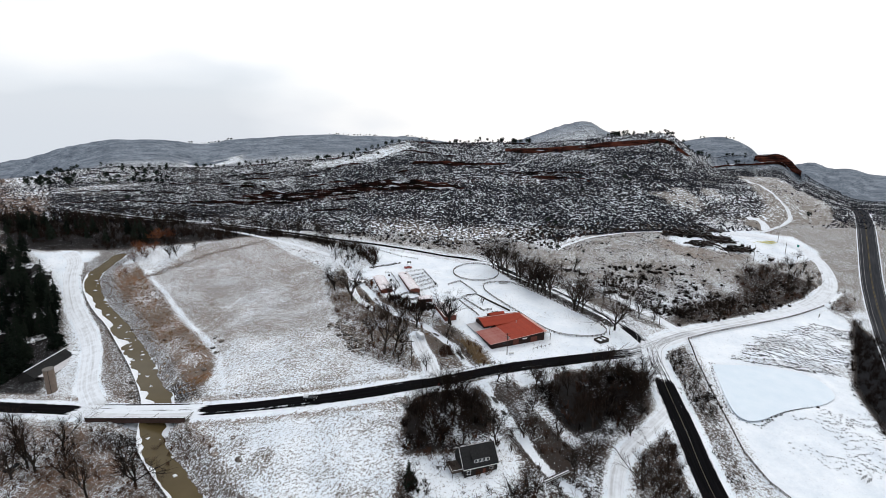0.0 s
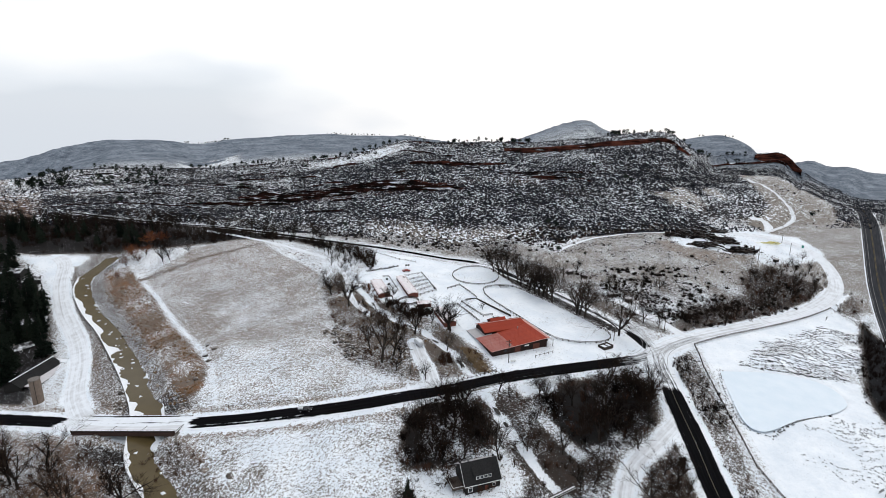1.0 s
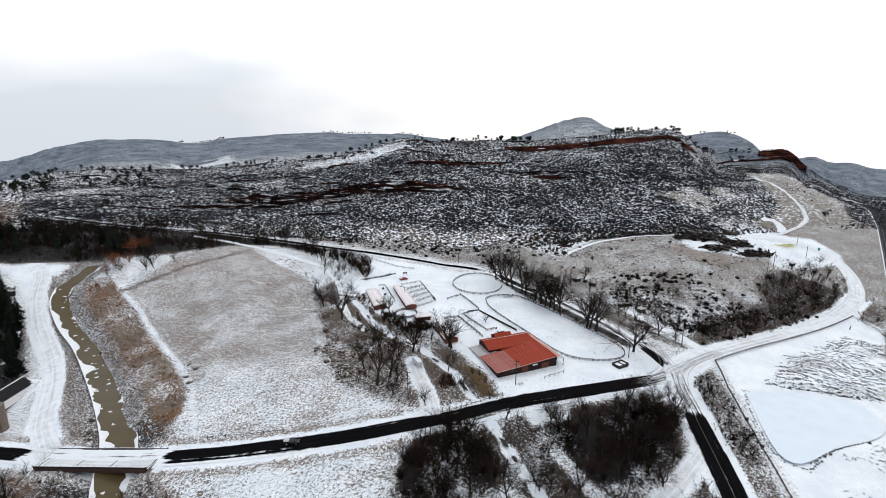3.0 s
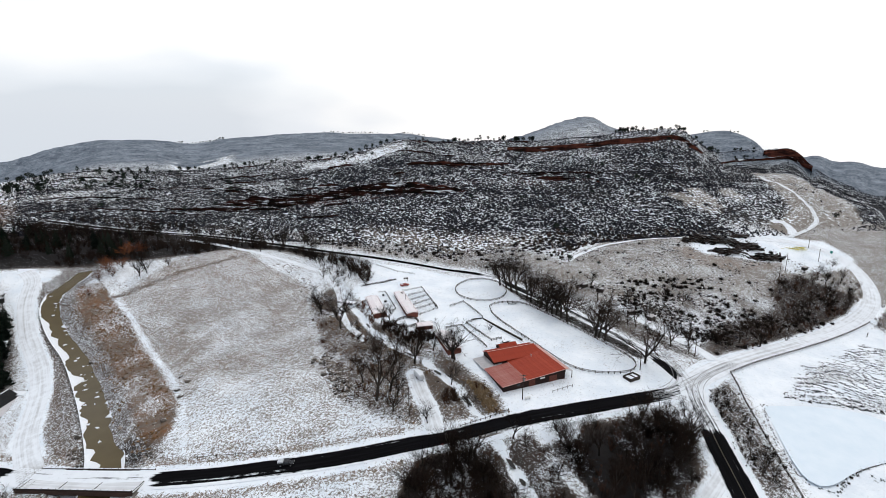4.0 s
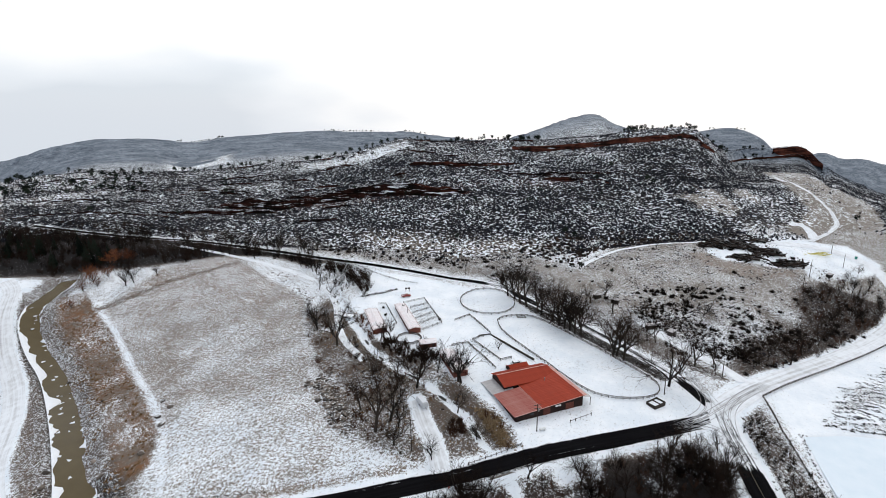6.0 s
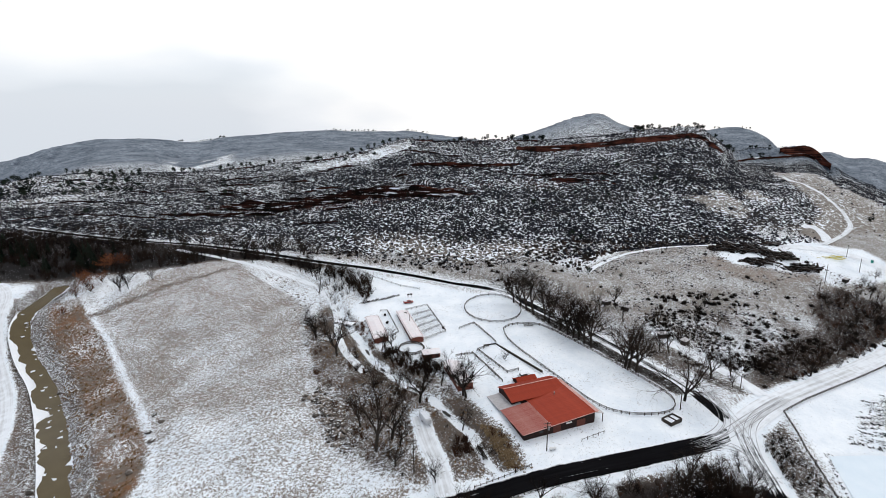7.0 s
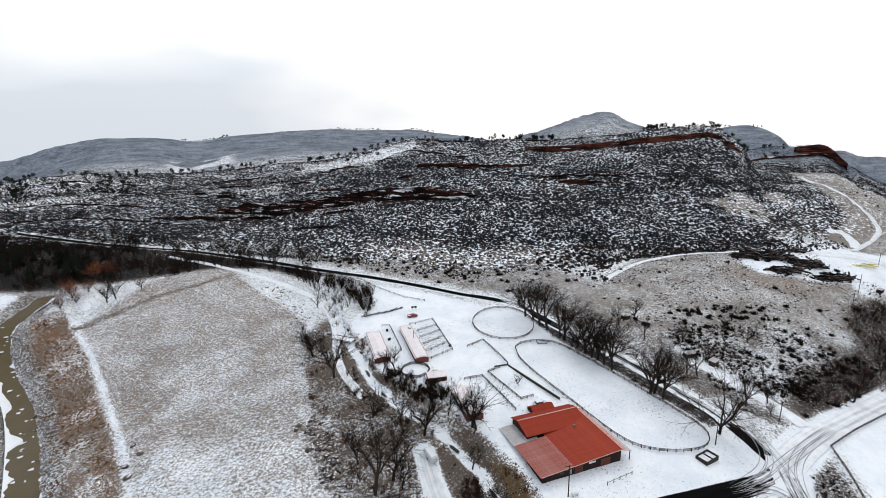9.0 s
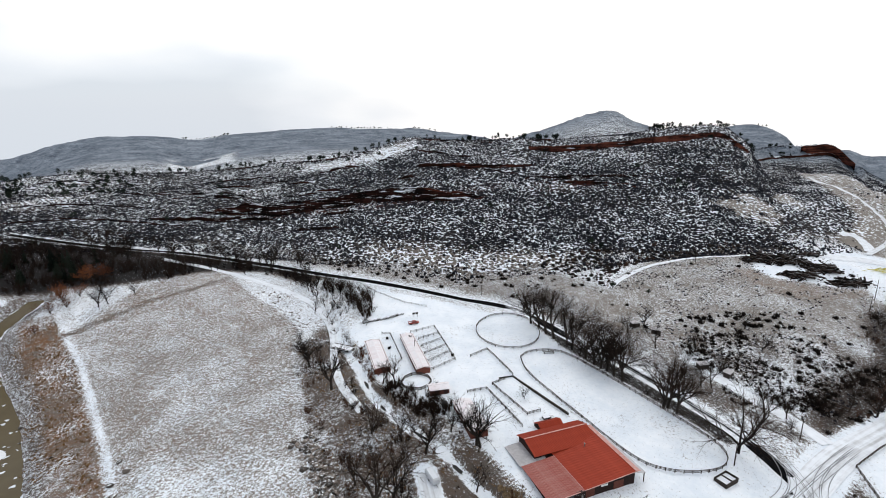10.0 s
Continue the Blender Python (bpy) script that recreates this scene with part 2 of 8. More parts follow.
def part(name, bm, mat, parent, label=""):
    """Links a bmesh as one mesh object under a thing or a part."""
    me = bpy.data.meshes.new(name)
    bm.to_mesh(me)
    bm.free()
    return put(name, me, mat, parent, label)


def gz(x, y):
    return float(height(x, y))


def along(points, step):
    """Points at even steps along a polyline rounded off at its corners."""
    p = np.array(points, float)
    for _ in range(2):
        q = [p[0]]
        for a, b in zip(p[:-1], p[1:]):
            q += [a * 0.75 + b * 0.25, a * 0.25 + b * 0.75]
        p = np.array(q + [p[-1]])
    d = np.concatenate([[0], np.cumsum(np.hypot(*np.diff(p, axis=0).T))])
    n = max(2, int(d[-1] / step) + 1)
    s = np.linspace(0, d[-1], n)
    return np.stack([np.interp(s, d, p[:, 0]), np.interp(s, d, p[:, 1])], -1)


def sides(p):
    """Unit vectors to the right of a plan polyline."""
    t = np.gradient(p, axis=0)
    t /= np.linalg.norm(t, axis=1)[:, None]
    return np.stack([t[:, 1], -t[:, 0]], -1)


def from_line(x, y, points):
    """Distance of points from a plan polyline."""
    x, y = np.asarray(x, float), np.asarray(y, float)
    best = np.full(x.shape, 1e9)
    for (ax, ay), (bx, by) in zip(points[:-1], points[1:]):
        dx, dy = bx - ax, by - ay
        u = np.clip(((x - ax) * dx + (y - ay) * dy) / (dx * dx + dy * dy + 1e-9), 0, 1)
        best = np.minimum(best, np.hypot(x - ax - u * dx, y - ay - u * dy))
    return best


def inside(x, y, poly, soft):
    """1 inside a plan polygon, 0 outside, with an edge that many metres wide."""
    x, y = np.asarray(x, float), np.asarray(y, float)
    odd = np.zeros(x.shape, bool)
    for (ax, ay), (bx, by) in zip(poly, poly[1:] + poly[:1]):
        cross = (ay > y) != (by > y)
        odd ^= cross & (x < (bx - ax) * (y - ay) / (by - ay + 1e-12) + ax)
    d = from_line(x, y, poly + poly[:1])
    return np.clip(0.5 + np.where(odd, d, -d) / soft, 0, 1)


# ---- the ground ----
def lattice(x, y, scale, seed):
    """Smooth random heights, 0 to 1, with that many metres from hump to hump."""
    u, v = np.asarray(x, float) / scale, np.asarray(y, float) / scale
    i, j = np.floor(u).astype(np.int64), np.floor(v).astype(np.int64)
    f, g = u - i, v - j
    f, g = f * f * (3 - 2 * f), g * g * (3 - 2 * g)

    def h(a, b):
        n = (a * 374761393 + b * 668265263 + seed * 974634777) & 0xFFFFFFFF
        n = ((n ^ (n >> 13)) * 1274126177) & 0xFFFFFFFF
        return ((n ^ (n >> 16)) & 0xFFFF) / 65535.0
    return (h(i, j) * (1 - f) + h(i + 1, j) * f) * (1 - g) + (h(i, j + 1) * (1 - f) + h(i + 1, j + 1) * f) * g


def humps(x, y, scale, seed, octaves=3):
    return sum(lattice(x, y, scale / 2 ** o, seed + o) * 0.5 ** o for o in range(octaves)) / sum(0.5 ** o for o in range(octaves))


CREEK = [(-430, 402), (-340, 396), (-316, 396), (-299, 399), (-280, 402), (-260, 405), (-246, 405), (-238, 399), (-237, 390), (-240, 381), (-241, 371), (-237, 359), (-228, 347), (-214, 331.5), (-195.5, 314.6), (-173, 286.5), (-150.6, 257),
         (-132, 231), (-122.3, 216), (-116, 201), (-109.6, 186), (-97.4, 172.4), (-86, 161), (-74, 148), (-55, 130), (-20, 95), (10, 40), (45, -20), (120, -100), (260, -220)]
BROOK = [(-62, 372), (-54, 350), (-44.5, 330), (-37.2, 312.4), (-29.7, 293.4), (-21.3, 279.7), (-14, 271.4), (-7, 263.8), (-0.5, 255.2), (4.6, 246), (11, 237), (14.5, 226),
         (18.4, 217), (21, 206), (24, 200), (26.6, 191.8), (30.2, 180.4), (32.6, 174.6), (35.9, 166), (39.2, 159.2), (43.5, 152), (47.8, 146), (60, 120), (72, 60), (60, 10), (45, -20)]
MAIN_ROAD = [(-560, 340), (-430, 310), (-330, 275), (-260, 250), (-223, 236.5), (-179, 222), (-150, 212), (-127, 206), (-101.6, 200.4), (-82.8, 198.2), (-65.5, 197.2), (-46.4, 197.8), (-28, 199.6),
             (-9.4, 203), (5.8, 206), (17.6, 209.5), (30, 213.5), (47.4, 218.5), (65.4, 223.2), (82.3, 228.5), (98, 234), (110, 241)]
SIDE_ROAD = [(112, 246), (106.4, 230), (104.4, 216), (101.9, 203), (99.5, 186), (97, 170), (94.7, 157), (93.5, 141), (90, 100), (84, 40), (76, -60), (60, -240)]
OLD_ROAD = [(-330, 500), (-263, 481.5), (-229, 475), (-186, 469), (-146, 455.6), (-112.4, 444), (-84.5, 432), (-58, 422), (-33, 413), (-8.8, 402.6), (14, 391), (29, 383.5),
            (39, 375), (47, 362), (54, 348.5), (64, 332), (79, 310), (88, 294), (97, 279.5), (102, 269), (105.5, 257), (108, 245)]
SNOW_ROAD = [(108, 240), (130, 257.5), (153, 271), (187, 291.4), (230, 318), (266.9, 341.5), (296, 365), (311, 387), (319, 412), (316, 430), (306, 445), (291, 453), (268, 456)]
HIGHWAY = [(130, -240), (138, -60), (160, 90), (200, 180), (262, 268), (287.9, 304), (313.7, 343), (334, 374), (365.6, 418), (402, 467.6), (467, 550), (512, 612), (528, 640), (534, 662)]
LANE = [(-148, 213), (-156.6, 222.5), (-168, 237), (-180, 258.5), (-191, 278), (-207.7, 303), (-222, 319), (-233, 331), (-244, 346), (-253, 360), (-257, 370), (-262, 382), (-272, 390)]
CANAL_PATH = [(-190, 452), (-142.8, 433), (-113.4, 416.5), (-85, 396), (-66, 375), (-55, 348), (-50.9, 324), (-44.6, 302.7), (-32, 281)]
DRIVE = [(1, 208), (-1.2, 222), (-4.6, 233), (-7.5, 247)]
HOUSE_DRIVE = [(100, 193), (84.9, 178), (72.7, 168.5), (66, 160), (60, 147), (52, 120)]

FIELD = [(-198, 361), (-179, 341), (-150, 304), (-124, 270), (-107, 245), (-99, 226), (-92, 211), (-68, 209), (-41, 212), (-26, 217), (-37, 237), (-52, 270),
         (-64, 308), (-72, 336), (-68, 346), (-87, 373), (-117, 402), (-138, 430), (-162, 432), (-184, 408)]
REEDS = [(-230, 375), (-218, 381), (-203, 364), (-181, 341), (-152, 304), (-126, 270), (-109, 245), (-103, 227), (-107, 217), (-114, 216), (-131, 240), (-160, 277), (-195, 324), (-220, 354)]
KNOLL = [(60, 420), (94, 404), (151, 465), (201, 475), (262, 462), (275, 414), (300, 396), (284, 362), (212, 314), (164, 285), (131, 276), (118, 290), (105, 320), (85, 360), (70, 395)]
THICKET = [(-9.5, 193), (9, 201), (33, 206), (59.5, 213), (86, 219), (97, 210), (86, 187), (67, 171), (58, 149), (45, 110), (-15, 110), (-12, 150)]
VERGE = [(115, 245), (130, 250), (127, 231), (121, 204), (117, 187), (108, 150), (102, 150), (106, 186), (108, 213), (111, 236)]
COPSE = [(-62, 356), (-46, 340), (-40, 330), (-30, 304), (-20, 290), (-6, 280), (6, 264), (17, 246), (26, 229), (26, 218), (12, 214), (-6, 214), (-24, 222), (-38, 240), (-50, 270), (-60, 300), (-70, 335)]
PENS = [(-16, 344), (-5, 352), (3.5, 318), (-8, 309)]
GARDENS = [(-186, 222), (-196, 250), (-203, 270), (-217, 293), (-238, 325), (-258, 348), (-300, 385), (-400, 385), (-400, 222)]
RIVER_WOOD = [(-420, 408), (-255, 406), (-205, 412), (-175, 421), (-143, 434), (-120, 436), (-85, 416), (-72, 424), (-120, 447), (-190, 467), (-270, 482), (-420, 500)]
DEEP_THICKET = [(46, 205), (86, 216), (97, 209), (84, 186), (66, 172), (50, 172), (44, 188)]
DRIVE_THICKET = [(98, 186), (88, 176), (77, 166), (69, 156), (66, 136), (86, 136), (92, 168)]
ROW_STRIP = [(43, 366), (46, 352), (51, 336), (56, 325), (66, 309), (75, 294), (87, 275), (95, 261), (101, 262), (97, 274), (86, 292), (76, 308), (62, 330), (50, 352), (47, 366)]
ROAD_MEADOW = [(-92, 192), (-50, 190), (-12, 194), (-14, 150), (-40, 110), (-58, 140), (-78, 170)]
HOUSE_LAWN = [(-12, 166), (4, 168), (6, 176), (26, 172), (32, 160), (26, 146), (-6, 140)]
CREEKSIDE = [(-185, 214), (-150, 205), (-96, 196), (-80, 185), (-62, 150), (-40, 110), (-200, 110), (-230, 200)]
YARD = [(-40, 375), (-58, 408), (-36, 402), (-8, 392), (12, 380), (24, 372), (48, 372), (60, 330), (102, 275), (104, 240), (60, 226), (30, 219), (26, 230), (18, 246), (6, 264), (-6, 281), (-18, 288), (-28, 302), (-40, 330), (-48, 350)]
MEADOW = [(138, 254), (190, 290), (258, 329), (272, 334), (272, 312), (202, 222), (186, 180), (160, 130), (122, 130), (118, 160), (125, 195), (131, 225)]
PASTURE = [(150, 239), (190, 233), (206, 232), (264, 302), (247, 310), (178, 266)]
GULLY = [(262, 300), (280, 322), (268, 280), (240, 240), (218, 200), (190, 160), (182, 172), (196, 212), (205, 229)]
EAST_STRIP = [(284, 336), (318, 384), (330, 425), (325, 455), (345, 482), (395, 522), (425, 500), (362, 424), (330, 378), (300, 335)]
CLEARING = [(41, 193), (43.3, 187.5), (47.1, 179.3), (52.2, 169.3)]
ROAD_GAP = [(276, 334), (288, 366), (304, 384), (318, 382), (292, 335), (282, 325)]
BOARD_YARD = [(262, 448), (271, 456), (300, 462), (325, 455), (328, 424), (314, 410), (285, 400), (270, 400), (266, 418)]
SNOW_FLAT = [(-300, 388), (-282, 394), (-250, 397), (-250, 380), (-249, 359), (-250, 346), (-262, 356), (-272, 374)]
HILL_APRON = [(-150, 472), (-60, 436), (10, 404), (42, 388), (95, 410), (66, 455), (0, 440), (-60, 465)]
ROADSIDE = [(52, 366), (66, 342), (84, 316), (94, 298), (104, 280), (118, 288), (140, 282), (125, 300), (105, 330), (85, 370), (70, 395), (60, 420), (44, 398)]
WOOD_BAND = [(-330, 388), (-300, 389), (-280, 397), (-242, 404), (-205, 411), (-175, 422), (-143, 435), (-110, 433), (-90, 419), (-84, 425), (-112, 443), (-150, 450), (-200, 442), (-275, 436), (-330, 430)]
SNOW_STRIP = [(35, 210), (55, 215), (52, 205), (44, 204), (38, 201)]
FIELD_DITCH = [(-201, 365), (-182, 381), (-170, 394), (-150, 407.6), (-135, 420)]
LEFT_CLUMP = [(-10, 164), (-10.5, 183), (-4, 196), (8, 202), (20, 192), (23, 176), (20, 168), (8, 164)]
POND = [(135.5, 230), (161, 234), (186, 231), (188, 215), (174, 205), (151, 198), (132, 187), (125, 188), (126, 199), (132, 219)]
LOG_YARD = [(202, 433), (204, 415), (223, 413), (238, 409), (260, 408), (258, 397), (265, 389), (284, 388), (304, 388), (316, 408), (318, 430), (305, 457), (291, 474), (265, 463), (225, 467)]
BARE_RING = [(189, 431), (187, 408), (193, 394), (212, 391), (231, 395), (258, 404), (260, 411), (238, 408), (223, 411.5), (205, 414), (201, 433)]
TREE_BANK = [(134, 271), (165, 282), (212, 312), (261, 341), (291, 366), (308, 390), (298, 400), (272, 396), (240, 385), (225, 366), (214, 344), (171, 312), (148, 300)]
APRON = [(463, 790), (420, 690), (374, 599), (355, 542), (330, 517), (308, 505), (305, 471), (310, 460), (339, 446), (420, 530), (503, 648), (520, 745), (500, 790)]


def surface(x, y, beds=True):
    """The ground with its banks, ledges and unevenness; beds: with the creek beds cut into it."""
    x, y = np.asarray(x, float), np.asarray(y, float)
    z = height(x, y)
    r, az = np.hypot(x, y), np.degrees(np.arctan2(x, y))
    rb, _ = ridge_at(FOOT, az)
    hill = smooth(0.0, 0.18, r / rb - 1) * (y > 0)
    roads = np.minimum.reduce([from_line(x, y, p) for p in (MAIN_ROAD, SIDE_ROAD, OLD_ROAD, SNOW_ROAD, HIGHWAY, LANE)])
    calm = smooth(5, 11, roads)
    z = z + calm * (1 - hill) * ((humps(x, y, 26, 3) - 0.5) * 1.1 + (humps(x, y, 3.5, 9, 2) - 0.5) * 0.28)
    z = z + hill * ((humps(x, y, 70, 5, 4) - 0.5) * np.clip((r - rb) / 30, 0, 7) + (humps(x, y, 9, 11, 2) - 0.5) * 1.1)
    # ledges of tilted rock beds
    bed = z / 6.5 + humps(x, y, 160, 21, 2) * 1.2
    step = bed - np.floor(bed)
    z = z + hill * 1.5 * (smooth(0.35, 0.62, step) - step) * smooth(0.3, 0.6, humps(x, y, 45, 31, 2))
    if not beds:
        return z
    c = from_line(x, y, CREEK)
    span = 1 + 1.1 * smooth(24, 8, np.hypot(x + 121, y - 204))
    z = z - (2.3 + 1.2 * (span - 1)) * (1 - smooth(3.6, 10.5, c / span + (humps(x, y, 6, 41, 2) - 0.5) * 3))
    z = z - 0.8 * inside(x, y, POND, 3)
    b = from_line(x, y, BROOK)
    z = z - 1.6 * (1 - smooth(1.2, 5.0, b + (humps(x, y, 5, 43, 2) - 0.5) * 2)) * (y < 380) * calm
    return z


def cover(x, y):
    """What lies on the ground: snow, rust-coloured growth, near-black ground, red rock, hill scrub, tan grass."""
    x, y = np.asarray(x, float), np.asarray(y, float)
    r, az = np.hypot(x, y), np.degrees(np.arctan2(x, y))
    rb, _ = ridge_at(FOOT, az)
    rc, _ = ridge_at(CREST, az)
    hill = smooth(-0.02, 0.06, r / rb - 1 + (humps(x, y, 60, 51) - 0.5) * 0.1) * (y > 0)
    snow, rust, dark, rock, tan = (np.full(x.shape, v) for v in (0.66, 0.1, 0.2, 0.0, 0.2))

    def lay(w, s=None, ru=None, da=None, ro=None, ta=None):
        for arr, v in ((snow, s), (rust, ru), (dark, da), (rock, ro), (tan, ta)):
            if v is not None:
                arr += (v - arr) * w
    broad = humps(x, y, 40, 61, 3)
    lay(inside(x, y, CREEKSIDE, 8), 0.27, 0.6, 0.35, ta=0.1)
    lay(inside(x, y, [(-230, 215), (-150, 205), (-128, 196), (-118, 178), (-100, 150), (-230, 150)], 10), 0.36 + 0.5 * (humps(x, y, 12, 66, 3) - 0.5), 0.6, 0.35)
    lay(inside(x, y, GARDENS, 8), 0.08, 0.1, 0.95, ta=0)
    lay(inside(x, y, RIVER_WOOD, 10), -0.05 + 0.5 * (broad - 0.4), 0.35, 0.92, ta=0)
    f = inside(x, y, FIELD, 3)
    lay(f, 0.41 + 0.25 * (humps(x, y, 16, 65, 3) - 0.5), 0.25, 0.1, ta=0.75)
    lay(f * smooth(0.42, 0.66, broad) * smooth(300, 240, y), 0.62)
    lay(f * (1 - smooth(1, 4, from_line(x, y, FIELD[:7]))), 0.78)
    lay(f * smooth(275, 225, y) * smooth(-95, -60, x), 0.58 + 0.5 * (humps(x, y, 22, 62, 3) - 0.5))
    lay(f * smooth(340, 400, y), 0.42, 0.4)
    lay(inside(x, y, REEDS, 3), 0.20, 1.0, 0.08, ta=0.2)
    lay(inside(x, y, REEDS, 3) * smooth(0.52, 0.64, humps(x, y, 22, 71)), 0.40, 0.5, ta=0.3)
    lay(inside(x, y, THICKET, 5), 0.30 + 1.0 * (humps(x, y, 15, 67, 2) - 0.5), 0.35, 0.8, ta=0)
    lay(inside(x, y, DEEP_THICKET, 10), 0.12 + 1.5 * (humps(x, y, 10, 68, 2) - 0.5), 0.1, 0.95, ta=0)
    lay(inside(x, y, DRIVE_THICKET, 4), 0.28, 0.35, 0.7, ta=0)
    lay(inside(x, y, ROAD_MEADOW, 10), 0.70, 0.05, 0.25, ta=0.1)
    lay(inside(x, y, ROAD_MEADOW, 10) * smooth(0.52, 0.64, humps(x, y, 24, 75, 3)), 0.50, 0.1, 0.3)
    lay(inside(x, y, HOUSE_LAWN, 4), 0.80, 0, 0.3)
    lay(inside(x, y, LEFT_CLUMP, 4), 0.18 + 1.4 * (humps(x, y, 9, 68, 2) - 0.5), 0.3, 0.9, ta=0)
    lay(inside(x, y, VERGE, 3), 0.38, 0.2, 0.6)
    lay(inside(x, y, YARD, 3), 1.0 + 0.35 * (humps(x, y, 16, 64, 3) - 0.5), 0, 0.1)
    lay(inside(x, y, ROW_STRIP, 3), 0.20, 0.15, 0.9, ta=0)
    lay(inside(x, y, HILL_APRON, 10), 0.36, 0.1, 0.3, ta=0.7)
    lay(inside(x, y, ROADSIDE, 6), 0.34 + 0.5 * (humps(x, y, 13, 56, 3) - 0.5), 0.2, 0.55, ta=0.3)
    lay(inside(x, y, [(113, 275), (121, 267), (128, 265), (127, 273), (119, 282), (112, 287)], 3), 0.35, 0.2, 0.6)
    lay(inside(x, y, COPSE, 5), 0.25 + 0.7 * (humps(x, y, 11, 55, 3) - 0.5), 0.25, 0.5, ta=0.3)
    lay(inside(x, y, PENS, 2), 0.78, 0, 0.6)
    lay(inside(x, y, MEADOW, 4), 1.1, 0, 0)
    lay(inside(x, y, PASTURE, 6) * smooth(0.35, 0.6, humps(x * 0.5, y * 1.6, 12, 73)), 0.62, 0, 0.6)
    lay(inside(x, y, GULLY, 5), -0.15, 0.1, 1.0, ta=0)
    lay(inside(x, y, EAST_STRIP, 6), 0.34, 0.1, 0.15, ta=0.8)
    lay(inside(x, y, ROAD_GAP, 4), 0.28, 0.3, 0.6, ta=0.2)
    lay(inside(x, y, SNOW_FLAT, 6), 1.0, 0, 0)
    k = inside(x, y, KNOLL, 8)
    lay(k, 0.34 + 0.25 * (humps(x, y, 12, 53, 3) - 0.5), 0.08, 0.08, ta=0.95)
    lay(k * smooth(350, 310, y - 0.15 * x + 20 * broad), 0.48 + 0.8 * (humps(x, y, 14, 57, 3) - 0.5), 0.2, 0.6, ta=0.2)
    lay(inside(x, y, LOG_YARD, 5), 0.97, 0, 0.1, ta=0)
    lay(inside(x, y, BARE_RING, 6), 0.25, 0.28, 0.0, ta=1)
    lay(inside(x, y, TREE_BANK, 8), 0.16, 0.4, 0.8, ta=0)
    c = from_line(x, y, CREEK)
    lay((1 - smooth(14, 24, c)) * (y > 212) * (y < 380), 0.32, 0.35, 0.4, ta=0.2)
    lay(inside(x, y, REEDS, 3), 0.26 + 0.9 * (humps(x, y, 13, 71, 4) - 0.5), 0.45 + 1.6 * (humps(x, y, 16, 79, 3) - 0.45), 0.2, ta=0.3)
    lay((1 - smooth(9, 15, c)), 0.38, 0.25, 0.55, ta=0.1)
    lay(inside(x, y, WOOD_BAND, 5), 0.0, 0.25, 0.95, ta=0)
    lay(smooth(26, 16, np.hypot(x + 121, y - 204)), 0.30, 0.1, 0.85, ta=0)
    lay((1 - smooth(0.9, 2.6, from_line(x, y, BROOK) + (humps(x, y, 7, 59, 2) - 0.5) * 3)) * (y < 380), 1.05, 0, 0.4)
    lay(inside(x, y, SNOW_STRIP, 3), 0.95, 0, 0.2)
    lay((1 - smooth(0.8, 3.2, from_line(x, y, FIELD_DITCH))), 0.22, 0.4, 0.4)
    lay(1 - smooth(1.5, 4, from_line(x, y, CLEARING)), 0.62, 0.2, 0.5)
    for p, w in ((MAIN_ROAD, 6), (SIDE_ROAD, 6.5), (SNOW_ROAD, 6.5), (LANE, 5), (DRIVE, 3), (HOUSE_DRIVE, 3)):
        lay(1 - smooth(w, w + 1.5, from_line(x, y, p)), 0.98, 0, 0)
    lay((smooth(5.5, 7, from_line(x, y, MAIN_ROAD)) - smooth(9, 12, from_line(x, y, MAIN_ROAD))) * (x < -10), 0.45, 0.3, 0.1, ta=0.6)
    # the hillside
    up = np.clip((r - rb) / np.maximum(rc - rb, 1), 0, 1.3)
    rm, _ = ridge_at(FACE, az)
    # grows with distance: weight of the haze colour
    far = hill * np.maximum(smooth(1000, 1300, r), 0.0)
    lay(hill, 0.16 - 0.06 * smooth(8, 22, az) + 0.4 * (broad - 0.5), 0.02, 0.97, 0.03, 0)
    lay(hill * smooth(0.6, 0.95, up), 0.24, 0.0, 0.92)
    lay(hill * smooth(-10, -16, az) * smooth(0.1, 0.25, up), 0.15 + 0.4 * (broad - 0.5), 0.0, 0.9)
    lay(hill * smooth(-35.2, -37.2, az + 4 * (broad - 0.5)), 0.0, 0.6, 0.35, 0.1, 0.2)
    lay(hill * smooth(0.16, 0.06, up) * smooth(-9, -4, az) * smooth(15, 10, az), 0.26, 0.1, 0.3, ta=0.8)
    lay(hill * smooth(0.05, 0.13, up) * smooth(0.3, 0.2, up) * smooth(6, 9, az) * smooth(34, 30, az), 0.20, 0.0, 1.0)
    for px, py, w in ((256, 537, 18), (305, 563, 11), (268, 556, 12)):
        lay(hill * smooth(1.25, 0.7, np.hypot((x - px) * 0.8, y - py) / w + (humps(x, y, 14, 63) - 0.5) * 1.3), 0.12, 0.0, 0.0, ta=0.95)
    # the cliff band
    lay(smooth(17, 8, np.abs(r - rm - 1 + (humps(x, y, 30, 69) - 0.5) * 16)) * smooth(-19, -13, az) * smooth(4, 1, az), 0.16, 0.0, 1.0, 0.6, 0)
    lay(smooth(9, 3, np.abs(r - rm - 18 + (humps(x, y, 30, 70) - 0.5) * 16)) * smooth(0, 3, az) * smooth(17, 12, az), 0.3, 0.0, 1.0, 0.35, 0)
    # the tan apron under the mesa
    lay(inside(x, y, APRON, 8), 0.02 + 0.3 * (broad - 0.5), 0.08, 0.0, 0, 1.0)
    lay(smooth(32.5, 34.5, az) * (r > 470) * (1 - hill), 0.34, 0.1, 0.05, 0, 0.9)
